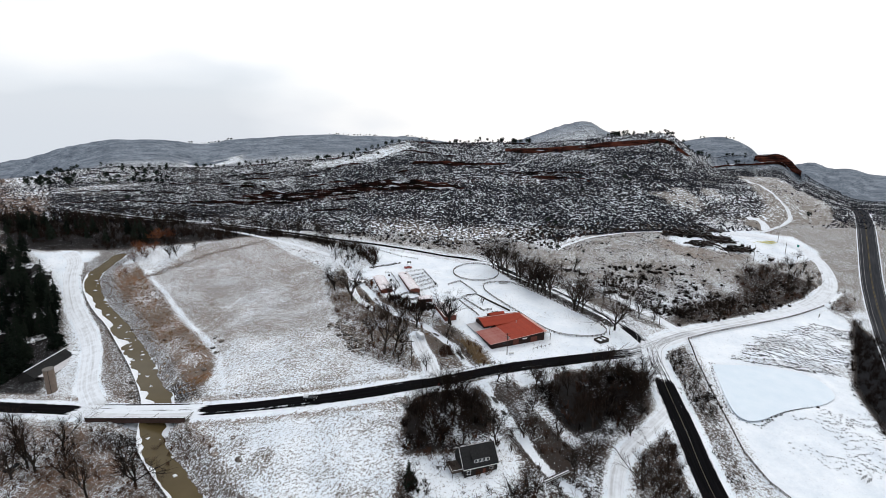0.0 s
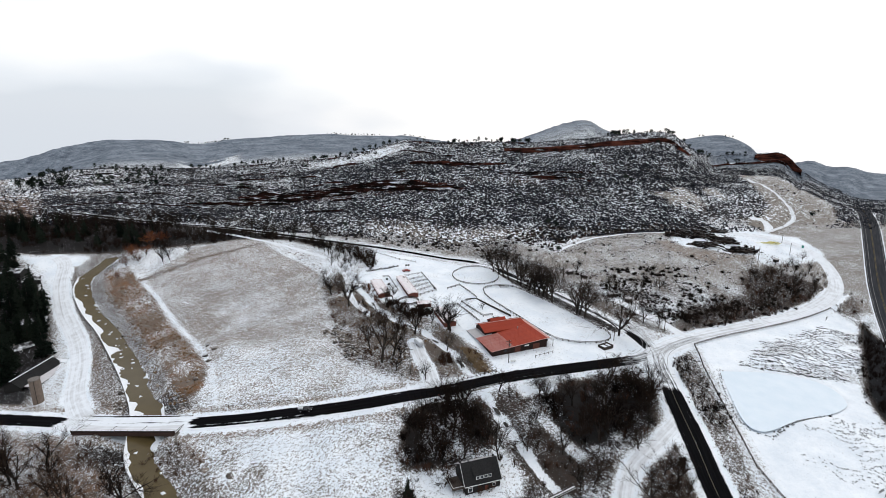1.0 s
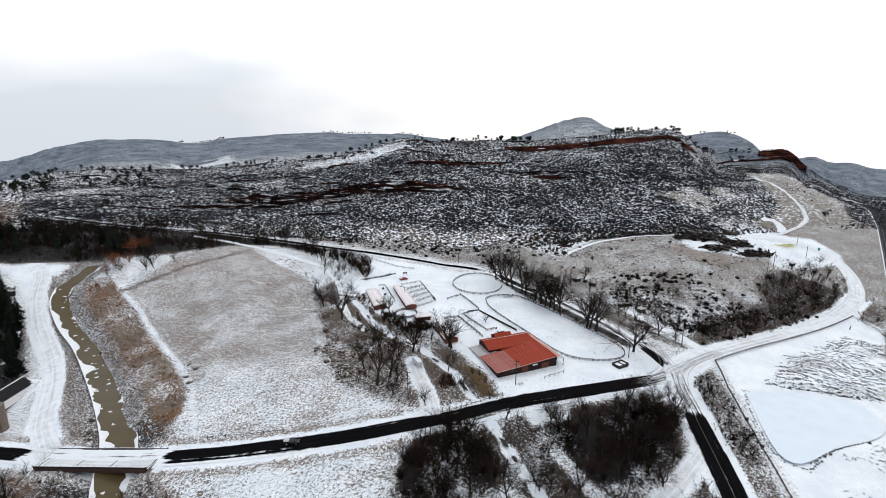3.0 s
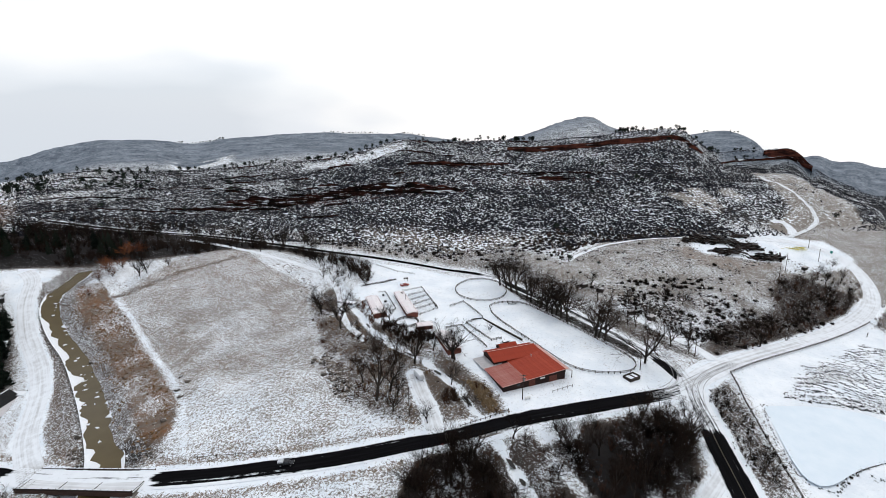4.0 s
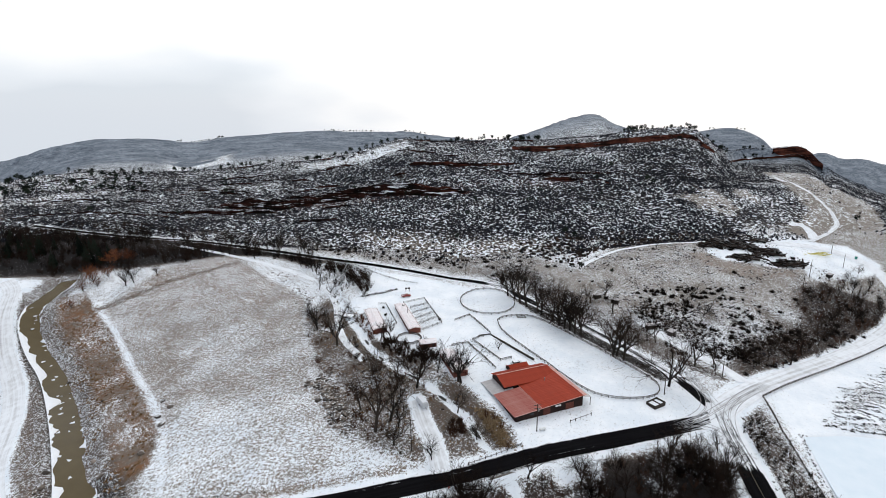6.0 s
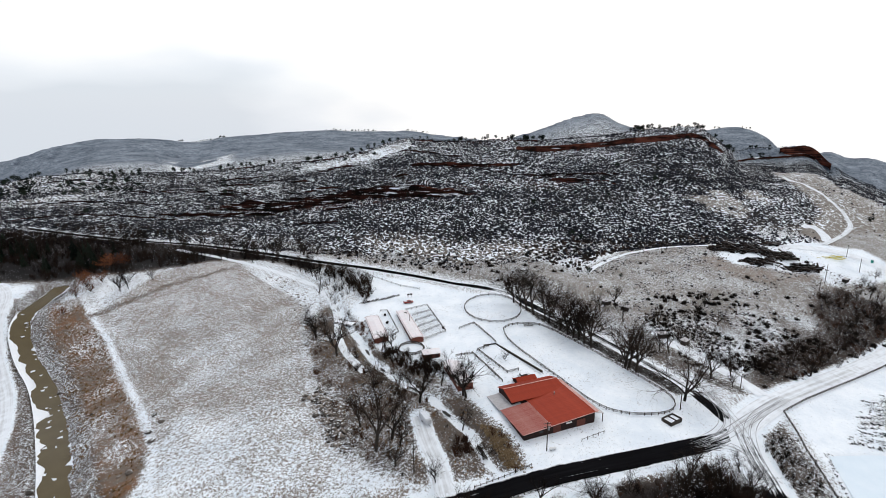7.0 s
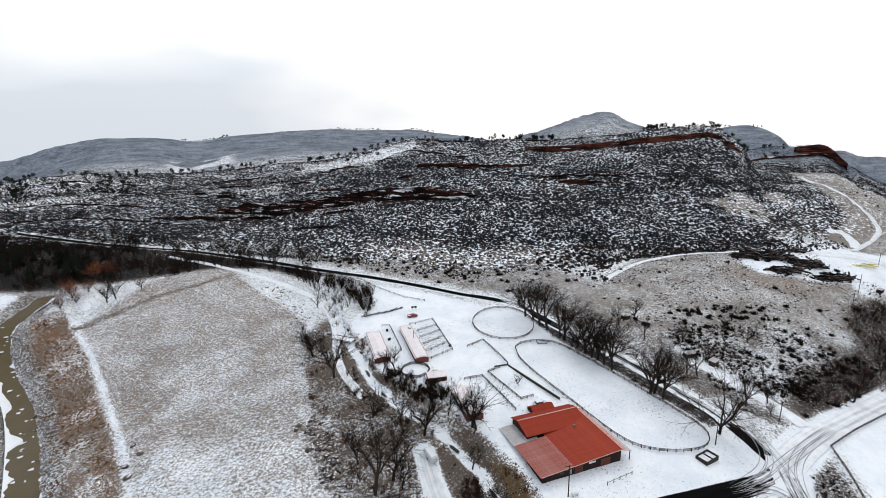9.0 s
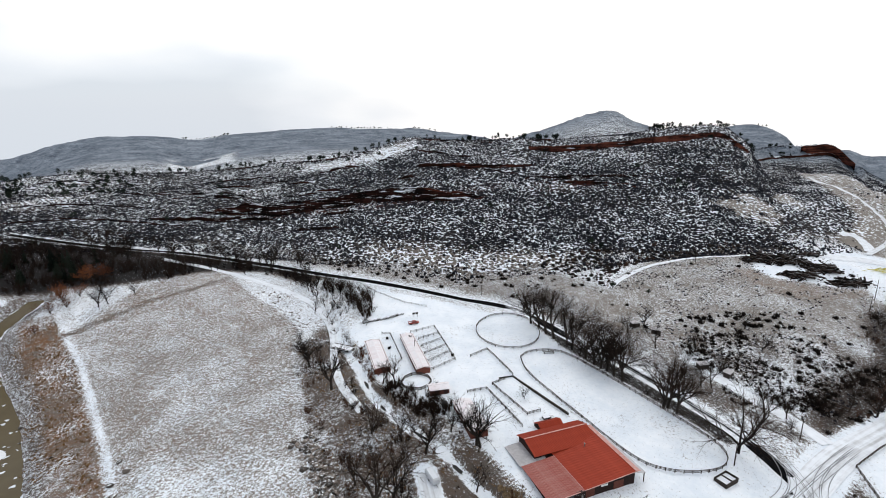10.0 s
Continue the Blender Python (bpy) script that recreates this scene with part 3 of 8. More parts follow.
    lay(inside(x, y, BOARD_YARD, 5), 0.95 + 0.3 * (humps(x, y, 9, 59, 2) - 0.5), 0, 0, 0, 0)
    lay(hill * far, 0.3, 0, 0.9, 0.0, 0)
    lay(hill * smooth(0.80, 0.86, up) * smooth(0.97, 0.9, up) * smooth(-13, -10, az) * smooth(-1.5, -4, az), 0.62, 0.0, 0.0, 0, 0.9)
    lay(hill * smooth(0.45, 0.6, up) * smooth(-39, -37, az) * smooth(-27, -30, az) * smooth(960, 900, r), 0.5, 0.0, 0.1, 0, 0.7)
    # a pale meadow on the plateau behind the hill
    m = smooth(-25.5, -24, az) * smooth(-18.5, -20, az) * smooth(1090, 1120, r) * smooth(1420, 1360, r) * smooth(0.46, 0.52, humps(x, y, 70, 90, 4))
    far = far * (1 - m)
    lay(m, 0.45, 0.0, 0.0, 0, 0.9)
    z0 = surface(x, y)
    return snow, rust, dark, rock, hill, tan, far, z0


def build_ground():
    fine = np.arange(-46, 46.01, 0.19)
    az = np.radians(np.concatenate([np.linspace(-180, -47, 40), fine, np.linspace(47, 180, 40)]))
    rr = np.concatenate([np.linspace(2, 60, 8)[:-1], 60 * np.exp(np.arange(0, math.log(2000 / 60), 0.0074)), np.geomspace(2014, 4900, 30)])
    a, r = np.meshgrid(az, rr)
    x, y = (r * np.sin(a)).ravel(), (r * np.cos(a)).ravel()
    snow, rust, dark, rock, hill, tan, far, z = cover(x, y)
    n, m = len(rr), len(az)
    idx = np.arange(n * m).reshape(n, m)
    quads = np.stack([idx[:-1, :-1], idx[:-1, 1:], idx[1:, 1:], idx[1:, :-1]], -1)[:, ::1].reshape(-1, 4)[:, ::-1]
    me = bpy.data.meshes.new("ground")
    me.vertices.add(n * m)
    me.vertices.foreach_set("co", np.stack([x, y, z], -1).ravel())
    me.loops.add(quads.size)
    me.loops.foreach_set("vertex_index", quads.ravel().astype(np.int32))
    me.polygons.add(len(quads))
    me.polygons.foreach_set("loop_start", np.arange(0, quads.size, 4, dtype=np.int32))
    me.polygons.foreach_set("use_smooth", np.ones(len(quads), bool))
    me.update()
    for name, cols in (("cover", (snow, rust, dark)), ("cover_more", (rock, hill, tan)), ("far_haze", (far, far, far))):
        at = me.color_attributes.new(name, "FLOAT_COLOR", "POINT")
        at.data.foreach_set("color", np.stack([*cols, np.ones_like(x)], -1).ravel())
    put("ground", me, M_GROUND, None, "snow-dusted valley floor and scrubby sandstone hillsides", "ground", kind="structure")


build_ground()


# ---- roads and lanes ----
def ribbon(name, points, width, mat, label, snow, lift=0.14, lines=(), kind="structure", category="road", lanes=8):
    """A road laid on the ground. snow: of metres along and across, how much snow lies; lines: (across, width, yellow) painted stripes."""
    p = along(points, 1.6)
    s = sides(p)
    d = np.concatenate([[0], np.cumsum(np.hypot(*np.diff(p, axis=0).T))])
    offs = set(np.linspace(-width / 2, width / 2, lanes + 1).round(3))
    for o, w, _ in lines:
        offs |= {o - w / 2 - 0.01, o - w / 2, o + w / 2, o + w / 2 + 0.01}
    offs = np.array(sorted(offs))
    X, Y = p[:, :1] + s[:, :1] * offs, p[:, 1:] + s[:, 1:] * offs
    Z = surface(X, Y, beds=False) + lift
    n, m = X.shape
    me = mesh_from(np.stack([X, Y, Z], -1).reshape(-1, 3), [(i * m + j, (i + 1) * m + j, (i + 1) * m + j + 1, i * m + j + 1) for i in range(n - 1) for j in range(m - 1)][::1], name)
    uv = me.uv_layers.new(name="UVMap")
    U, V = np.repeat(d[:, None], m, 1).ravel(), np.repeat(offs[None], n, 0).ravel()
    li = np.zeros(len(me.loops), np.int32)
    me.loops.foreach_get("vertex_index", li)
    uv.data.foreach_set("uv", np.stack([U[li], V[li]], -1).ravel())
    sn = np.broadcast_to(np.asarray(snow(U, V, X.ravel(), Y.ravel()), float), U.shape)
    line, yel = np.zeros_like(U), np.zeros_like(U)
    for o, w, y in lines:
        on = np.abs(V - o) <= w / 2 + 0.001
        line[on], yel[on] = 1, y
    at = me.color_attributes.new("cover", "FLOAT_COLOR", "POINT")
    at.data.foreach_set("color", np.stack([sn, line, yel, np.ones_like(U)], -1).ravel())
    me.flip_normals()
    return put(name, me, mat, None, label, category, kind=kind, smooth_shade=True)


def edge(V, half, soft=0.8):
    return smooth(half - soft, half + 0.15, np.abs(V))


ribbon("road_main", MAIN_ROAD, 8.6, M_ROAD, "wet black asphalt road with snow along its edges",
       lambda U, V, X, Y: np.clip(-0.12 + 1.1 * edge(V, 3.7) + 0.86 * smooth(-166, -155, X) * smooth(-92, -100, X) + 0.62 * smooth(88, 100, X)
                                  + 0.3 * np.exp(-((X - 8) / 9) ** 2) + 0.28 * smooth(-0.2, 1.4, V) * smooth(-10, -60, X) + 0.2 * np.exp(-((X + 75) / 10) ** 2), 0, 1.2))
ribbon("road_side", SIDE_ROAD, 10.4, M_ROAD, "black wet asphalt road between snowy verges",
       lambda U, V, X, Y: np.clip(-0.15 + 1.1 * edge(V, 4.4) + 0.75 * smooth(204, 214, Y), 0, 1.2), lines=((0.0, 0.1, 0.6),), lift=0.17)
ribbon("road_old", OLD_ROAD, 7.4, M_ROAD, "narrow old road, black in the wheel tracks and snowy between",
       lambda U, V, X, Y: np.clip(-0.1 + 1.1 * edge(V, 3.0) + 0.72 * smooth(30, 36, X) * smooth(50, 44, X) + 0.56 * smooth(48, 66, X) * smooth(258, 266, Y), 0, 1.2), lift=0.16)
ribbon("road_snowy", SNOW_ROAD, 10, M_LANE, "snow-covered gravel road curving up the knoll",
       lambda U, V, X, Y: 0.86 - 0.3 * smooth(0.8, 0.2, np.abs(np.abs(V) - 1.4)) * (X < 200) + 0 * U, lift=0.2)
ribbon("highway", HIGHWAY, 15, M_HIGHWAY, "two-lane grey highway with painted lines and snowy shoulders",
       lambda U, V, X, Y: np.clip(0.05 + 0.9 * edge(V, 6.9, 0.5), 0, 1.2),
       lines=((-0.3, 0.16, 1), (0.3, 0.16, 1), (-3.9, 0.14, 0), (5.9, 0.16, 0), (-5.9, 0.16, 0)), lift=0.25)
ribbon("lane_riverside", LANE, 9, M_LANE, "snow-covered riverside lane with faint wheel tracks",
       lambda U, V, X, Y: 0.88 - 0.16 * smooth(0.6, 0.2, np.abs(np.abs(V) - 1.1)) - 0.5 * smooth(222, 214, Y) + 0 * U, lift=0.14)
ribbon("path_trail", [(100, 404), (108, 416), (124, 432), (142, 446), (162, 455), (182, 460), (222, 459.5), (270, 457)], 3.6, M_LANE, "snowy footpath round the knoll", lambda U, V, X, Y: 0.9 + 0 * U, category="path", lift=0.3, lanes=4)
ribbon("path_mesa", [(301, 463), (321, 477), (348, 500), (365, 517), (373, 533), (382, 552), (386, 571), (390, 594), (421, 670), (448, 741)], 4.0, M_LANE, "pale dirt track climbing to the mesa", lambda U, V, X, Y: 0.72 + 0 * U, category="path", lift=0.5, lanes=4)
ribbon("path_spur", [(309, 470), (322, 490), (326, 502), (324, 509), (314, 508)], 7.0, M_LANE, "wide snowy spur of the track below the hill", lambda U, V, X, Y: 0.85 + 0 * U, category="path", lift=0.4, lanes=4)
ribbon("path_canal", CANAL_PATH, 3.6, M_LANE, "narrow snow-covered ditch path", lambda U, V, X, Y: 0.9 + 0 * U, category="path")
ribbon("drive_trailer", DRIVE, 6, M_LANE, "snowy drive with dark wheel ruts", lambda U, V, X, Y: 0.85 - 0.25 * smooth(0.7, 0.2, np.abs(np.abs(V) - 1.0)) + 0 * U, category="drive")
ribbon("drive_upper", [(134, 266), (131, 277), (126, 287), (120, 297), (114, 310)], 6.5, M_LANE, "snow-covered drive climbing to the huts", lambda U, V, X, Y: 0.9 + 0 * U, category="drive", lift=0.22)
ribbon("drive_house", HOUSE_DRIVE, 5, M_LANE, "snow-covered house drive", lambda U, V, X, Y: 0.85 - 0.15 * smooth(0.7, 0.2, np.abs(np.abs(V) - 1.0)) + 0 * U, category="drive")


def tyre_marks(name, curves, mat, label, width=0.38, gauge=1.7, lift=0.29):
    """Pairs of narrow wheel marks, thinning out towards their ends."""
    V, F = [], []
    for pts in curves:
        p = along(pts, 1.0)
        s, n = sides(p), len(p)
        fade = np.minimum(1, np.minimum(np.arange(n), np.arange(n)[::-1]) / 6 + 0.1)
        for o in (-gauge / 2, gauge / 2):
            w = width / 2 * fade * (0.6 + 0.8 * lattice(np.arange(n), np.full(n, o * 9), 4, len(V)))
            b = len(V)
            for e in (-1, 1):
                q = p + s * (o + e * w)[:, None]
                V += [(*a, z) for a, z in zip(q, surface(q[:, 0], q[:, 1], beds=False) + lift)]
            F += [(b + i, b + n + i, b + n + i + 1, b + i + 1)[::-1] for i in range(n - 1)]
    put(name, mesh_from(V, F, name), mat, None, label, "tyre tracks", kind="stuff")


def shifted(pts, d):
    p = np.array(pts, float)
    return list(map(tuple, p + sides(p) * d))


M_SLUSH = plain("wet_slush", (0.10, 0.10, 0.11), (0.50, 0.52, 0.55), 0.9, 0.9, bump=0)
TURNS = [[(88, 230), (100, 235.5), (112, 244), (124, 252.5), (142, 264)], [(86, 229), (99, 232.5), (104.5, 228), (104.6, 216)], [(105, 214), (107.5, 229), (114, 243), (126, 254), (144, 266)],
         [(110, 262), (109, 249), (102, 239), (88, 231)], [(109.5, 266), (111, 247), (107.5, 230), (104.5, 213)]]
tyre_marks("tyre_tracks", [shifted(c, d) for c in TURNS for d in (-1.2, 1.1)], M_SLUSH, "fine dark tyre tracks curving through the snowy junction", 0.2)


# ---- shapes ----
def mesh_np(verts, faces, name, mat):
    """A mesh from arrays of corners and of triangles or quads."""
    verts, faces = np.asarray(verts, np.float64), np.asarray(faces, np.int32)
    me = bpy.data.meshes.new(name)
    me.vertices.add(len(verts))
    me.vertices.foreach_set("co", verts.ravel())
    me.loops.add(faces.size)
    me.loops.foreach_set("vertex_index", faces.ravel())
    me.polygons.add(len(faces))
    me.polygons.foreach_set("loop_start", np.arange(0, faces.size, faces.shape[1], dtype=np.int32))
    me.update()
    me.materials.append(mat)
    return me


def tubes(segs, n, closed=False):
    """Tapered tubes: rows of x0 y0 z0 x1 y1 z1 r0 r1."""
    s = np.asarray(segs, float)
    a, b, r0, r1 = s[:, :3], s[:, 3:6], s[:, 6], s[:, 7]
    d = b - a
    d /= np.linalg.norm(d, axis=1)[:, None] + 1e-9
    ref = np.where(np.abs(d[:, 2:]) > 0.9, [[1.0, 0, 0]], [[0, 0, 1.0]])
    u = np.cross(d, ref)
    u /= np.linalg.norm(u, axis=1)[:, None]
    w = np.cross(d, u)
    ang = np.arange(n) * 2 * np.pi / n
    ring = u[:, None] * np.cos(ang)[None, :, None] + w[:, None] * np.sin(ang)[None, :, None]
    verts = np.concatenate([a[:, None] + ring * r0[:, None, None], b[:, None] + ring * r1[:, None, None]], 1).reshape(-1, 3)
    base = np.arange(len(s))[:, None] * 2 * n
    j, k = np.arange(n), (np.arange(n) + 1) % n
    faces = np.stack([base + j, base + n + j, base + n + k, base + k], -1).reshape(-1, 4)
    if closed and n == 4:
        caps = np.concatenate([base + np.array([[3, 2, 1, 0]])[:, ::-1], base + np.array([[4, 5, 6, 7]])[:, ::-1]])
        faces = np.concatenate([faces, caps])
    return verts, faces


def box(bm, cx, cy, cz, sx, sy, sz, turn=0.0, tip=0.0):
    """A block round a centre, turned about z and then leaned, in degrees."""
    m = Matrix.Translation((cx, cy, cz)) @ Matrix.Rotation(radians(turn), 4, "Z") @ Matrix.Rotation(radians(tip), 4, "Y") @ Matrix.Diagonal((sx, sy, sz, 1))
    return bmesh.ops.create_cube(bm, size=1, matrix=m)["verts"]


def bevelled(bm, width=0.04):
    bmesh.ops.bevel(bm, geom=bm.edges[:], offset=width, segments=1, affect="EDGES", clamp_overlap=True)
    return bm


def blocks(rows, bevel=0.0):
    bm = bmesh.new()
    for row in rows:
        box(bm, *row)
    return bevelled(bm, bevel) if bevel else bm


def drum(bm, p, q, r0, r1, n=12):
    """A closed round bar from p to q."""
    d = Vector(q) - Vector(p)
    m = Matrix.Translation((Vector(p) + Vector(q)) / 2) @ d.to_track_quat("Z", "Y").to_matrix().to_4x4()
    bmesh.ops.create_cone(bm, cap_ends=True, segments=n, radius1=r0, radius2=r1, depth=d.length, matrix=m)


def slab(bm, corners, thick):
    """A slab under four or more corners, given anticlockwise as seen from above."""
    top = [bm.verts.new(c) for c in corners]
    low = [bm.verts.new((c[0], c[1], c[2] - thick)) for c in corners]
    bm.faces.new(top)
    bm.faces.new(low[::-1])
    for i in range(len(top)):
        j = (i + 1) % len(top)
        bm.faces.new((top[i], low[i], low[j], top[j]))
    return bm


def thing(name, x, y, label, category, group="", turn=0.0, z=None):
    """An empty at the foot of a thing, on the ground."""
    ob = new(name)
    ob.matrix_basis = pose(x, y, float(surface(x, y)) if z is None else z, 0, 0, turn)
    return tagged(ob, label, category, group)


def child(name, me, parent, m=None, label=""):
    ob = new(name, me)
    ob.parent = parent
    if m is not None:
        ob.matrix_basis = m
    return tagged(ob, label)


def bearing(a, b):
    return math.degrees(math.atan2(b[1] - a[1], b[0] - a[0]))


# ---- more materials ----
M_BARK = plain("grey_bark", (0.012, 0.010, 0.009), (0.045, 0.037, 0.032), 6, 0.95, bump=0.5, rand=0.4, spec=0.1)
M_TWIG = plain("fine_twigs", (0.0045, 0.003, 0.0026), (0.024, 0.0155, 0.012), 3, 1.0, bump=0, rand=0.6, spec=0.05)
M_BROWN_TWIG = plain("brown_twigs", (0.022, 0.012, 0.009), (0.07, 0.036, 0.024), 3, 1.0, bump=0, rand=0.6, spec=0.05)
M_RUST_TWIG = plain("rust_twigs", (0.085, 0.028, 0.012), (0.18, 0.066, 0.028), 3, 1.0, bump=0, rand=0.5, spec=0.05)
M_BRUSH = shrub_material("dark_brush", (0.007, 0.006, 0.0055), (0.026, 0.02, 0.017), -0.1)
M_SAGE = shrub_material("sagebrush", (0.004, 0.0048, 0.0075), (0.026, 0.027, 0.035), 0.02)
M_DRY = shrub_material("dry_grass", (0.085, 0.046, 0.020), (0.26, 0.155, 0.068), 0.06)
M_REED = shrub_material("pale_reeds", (0.17, 0.115, 0.065), (0.40, 0.30, 0.19), 0.05)
M_NEEDLE = plain("pine_needles", (0.006, 0.010, 0.008), (0.022, 0.030, 0.022), 2.0, 1.0, bump=0, rand=0.5, spec=0.05, snow=0.02)
M_GREY_ROCK = plain("grey_boulder", (0.05, 0.043, 0.038), (0.25, 0.21, 0.18), 1.2, 0.95, bump=0.6, dist=0.2, snow=0.42, rand=0.5)
M_ROOF_TRIM = plain("frosted_red_trim", (0.42, 0.16, 0.13), (0.66, 0.45, 0.42), 1.2, 0.7, bump=0.1)
M_RED_ROOF = plain("red_roof_metal", (0.24, 0.03, 0.014), (0.35, 0.048, 0.022), 0.6, 0.6, bump=0.05, rand=0.08, spec=0.12)
M_STREAKED_ROOF = plain("snow_streaked_roof", (0.24, 0.032, 0.017), (0.40, 0.20, 0.18), 2.6, 0.7, bump=0.1, rand=0.08, stretch=(0.2, 2.2, 1))
M_GREY_ROOF = plain("frosted_grey_roof", (0.34, 0.33, 0.34), (0.55, 0.54, 0.56), 0.9, 0.6, bump=0.05, rand=0.2)
M_PINK_ROOF = plain("snow_dusted_red_roof", (0.78, 0.71, 0.73), (0.88, 0.88, 0.91), 1.2, 0.7, bump=0.1, rand=0.25)
M_BARN_WALL = plain("dark_red_boards", (0.012, 0.006, 0.005), (0.035, 0.013, 0.010), 2.5, 0.85, rand=0.4, stretch=(4, 4, 0.5))
M_SHED_WALL = plain("red_brown_boards", (0.07, 0.022, 0.015), (0.15, 0.05, 0.035), 2.5, 0.85, rand=0.4, stretch=(4, 4, 0.5))
M_WOOD = plain("weathered_wood", (0.022, 0.018, 0.016), (0.07, 0.056, 0.048), 3, 0.9, rand=0.6, snow=0.02)
M_POLE = plain("tarred_pole", (0.02, 0.016, 0.013), (0.05, 0.04, 0.034), 3, 0.9, stretch=(3, 3, 0.4))
M_LOG = plain("wet_logs", (0.006, 0.005, 0.0045), (0.040, 0.030, 0.026), 1.2, 0.95, rand=0.9, snow=0.42, spec=0.05)
M_WEATHER_STEEL = plain("rusted_steel", (0.018, 0.011, 0.009), (0.055, 0.029, 0.023), 1.5, 0.8, rand=0.3)
M_CONCRETE = plain("stained_concrete", (0.10, 0.092, 0.085), (0.22, 0.20, 0.185), 0.8, 0.9, bump=0.2)
M_TAN_TOWER = plain("tan_plaster", (0.13, 0.10, 0.082), (0.22, 0.172, 0.14), 0.9, 0.9, bump=0.2)
M_SNOW = plain("snow", (0.74, 0.78, 0.84), (0.84, 0.86, 0.89), 0.6, 0.95, bump=0.4, dist=0.15, spec=0.15)
M_ICE = plain("snowy_ice", (0.64, 0.74, 0.83), (0.76, 0.83, 0.90), 0.15, 0.6, bump=0.05, spec=0.3)
M_DARK_ROOF = plain("dark_shingles", (0.006, 0.006, 0.0065), (0.02, 0.02, 0.021), 2.0, 0.95, rand=0.3)
M_HOUSE_WALL = plain("charcoal_siding", (0.01, 0.01, 0.01), (0.026, 0.025, 0.024), 2.0, 0.85, stretch=(0.4, 0.4, 5))
M_WHITE = plain("white_paint", (0.62, 0.63, 0.64), (0.80, 0.80, 0.80), 1.5, 0.5, bump=0.02)
M_BLACK = plain("black_rubber", (0.012, 0.012, 0.012), (0.03, 0.03, 0.03), 4, 0.8, bump=0.02)
M_CAR_DARK = plain("dark_car_paint", (0.010, 0.011, 0.013), (0.02, 0.021, 0.024), 2, 0.25, 0.3, bump=0, spec=0.5)
M_CAR_RED = plain("red_car_paint", (0.20, 0.022, 0.016), (0.30, 0.035, 0.025), 2, 0.3, 0.1, bump=0, spec=0.5, snow=0.05)
M_CAR_SILVER = plain("silver_car_paint", (0.45, 0.47, 0.50), (0.62, 0.64, 0.67), 2, 0.3, 0.3, bump=0, spec=0.5)
M_STEEL = plain("galvanised_steel", (0.22, 0.23, 0.24), (0.40, 0.41, 0.42), 3, 0.45, 0.8, bump=0.05)
M_YELLOW = plain("yellow_timber", (0.42, 0.36, 0.05), (0.60, 0.54, 0.12), 1.0, 0.8, rand=0.4)
M_GLASS = plain("dark_window_glass", (0.02, 0.025, 0.03), (0.05, 0.06, 0.07), 1.0, 0.08, bump=0, spec=0.6)
M_TEAL = plain("teal_plastic", (0.02, 0.20, 0.17), (0.03, 0.26, 0.22), 2, 0.5, bump=0)


def water_material():
    k = Mat("silty_water", 0.25, spec=0.16)
    k.color(k.mix(k.noise(0.15, 4), (0.075, 0.055, 0.024), (0.105, 0.079, 0.036)))
    return k.bump(k.noise(0.9, 3, stretch=(1, 1, 1)), 0.12, 0.1).m


M_WATER = water_material()
M_BLACKWATER = plain("black_water", (0.004, 0.004, 0.0045), (0.010, 0.009, 0.009), 1.0, 0.35, bump=0, spec=0.2)


# ---- the creek, the brook and the pond ----
def stream(name, points, half, drop, label):
    p = along(points, 2.5)
    s = sides(p)
    offs = np.linspace(-half, half, 5)
    X, Y = p[:, :1] + s[:, :1] * offs, p[:, 1:] + s[:, 1:] * offs
    zc = height(p[:, 0], p[:, 1]) - drop
    zc = np.convolve(np.pad(zc, 6, "edge"), np.ones(13) / 13, "valid")
    Z = np.repeat(zc[:, None], 5, 1)
    n, m = X.shape
    f = np.array([(i * m + j, i * m + j + 1, (i + 1) * m + j + 1, (i + 1) * m + j) for i in range(n - 1) for j in range(m - 1)])[:, ::-1]
    me = mesh_np(np.stack([X, Y, Z], -1).reshape(-1, 3), f, name, M_WATER)
    put(name, me, None, None, label, "water", kind="structure", smooth_shade=True)
    return p, s, zc


def ice_shelf(name, p, s, zc, side, reach, seed):
    """Snowy ice grown out from a bank, with an uneven rim."""
    n = len(p)
    t = np.arange(n) * 2.5
    w = reach * (0.0 + 2.2 * np.maximum(0, humps(t, t * 0 + side * 50, 11, seed, 3) - 0.44))
    inner = 5.9 - w * 1.5 + (np.random.rand(n) - 0.5) * 0.9
    cols = [(6.6, 0.12), (inner + 0.05, 0.15), (inner, -0.12)]
    V = [np.stack([p[:, 0] + side * s[:, 0] * o, p[:, 1] + side * s[:, 1] * o, zc + h], -1) for o, h in cols]
    V = np.stack(V, 1).reshape(-1, 3)
    f = np.array([(i * 3 + j, i * 3 + j + 1, (i + 1) * 3 + j + 1, (i + 1) * 3 + j) for i in range(n - 1) for j in range(2)])
    me = mesh_np(V, f if side > 0 else f[:, ::-1], name, M_SNOW)
    put(name, me, None, None, "white ice shelf frozen along the creek bank", "ice", kind="structure")


CP, CS, CZ = stream("water_creek", CREEK[7:], 6.6, 1.6, "murky brown creek between icy banks")
ice_shelf("ice_west", CP, CS, CZ, -1, 3.6, 5)
ice_shelf("ice_east", CP, CS, CZ, 1, 3.9, 14)


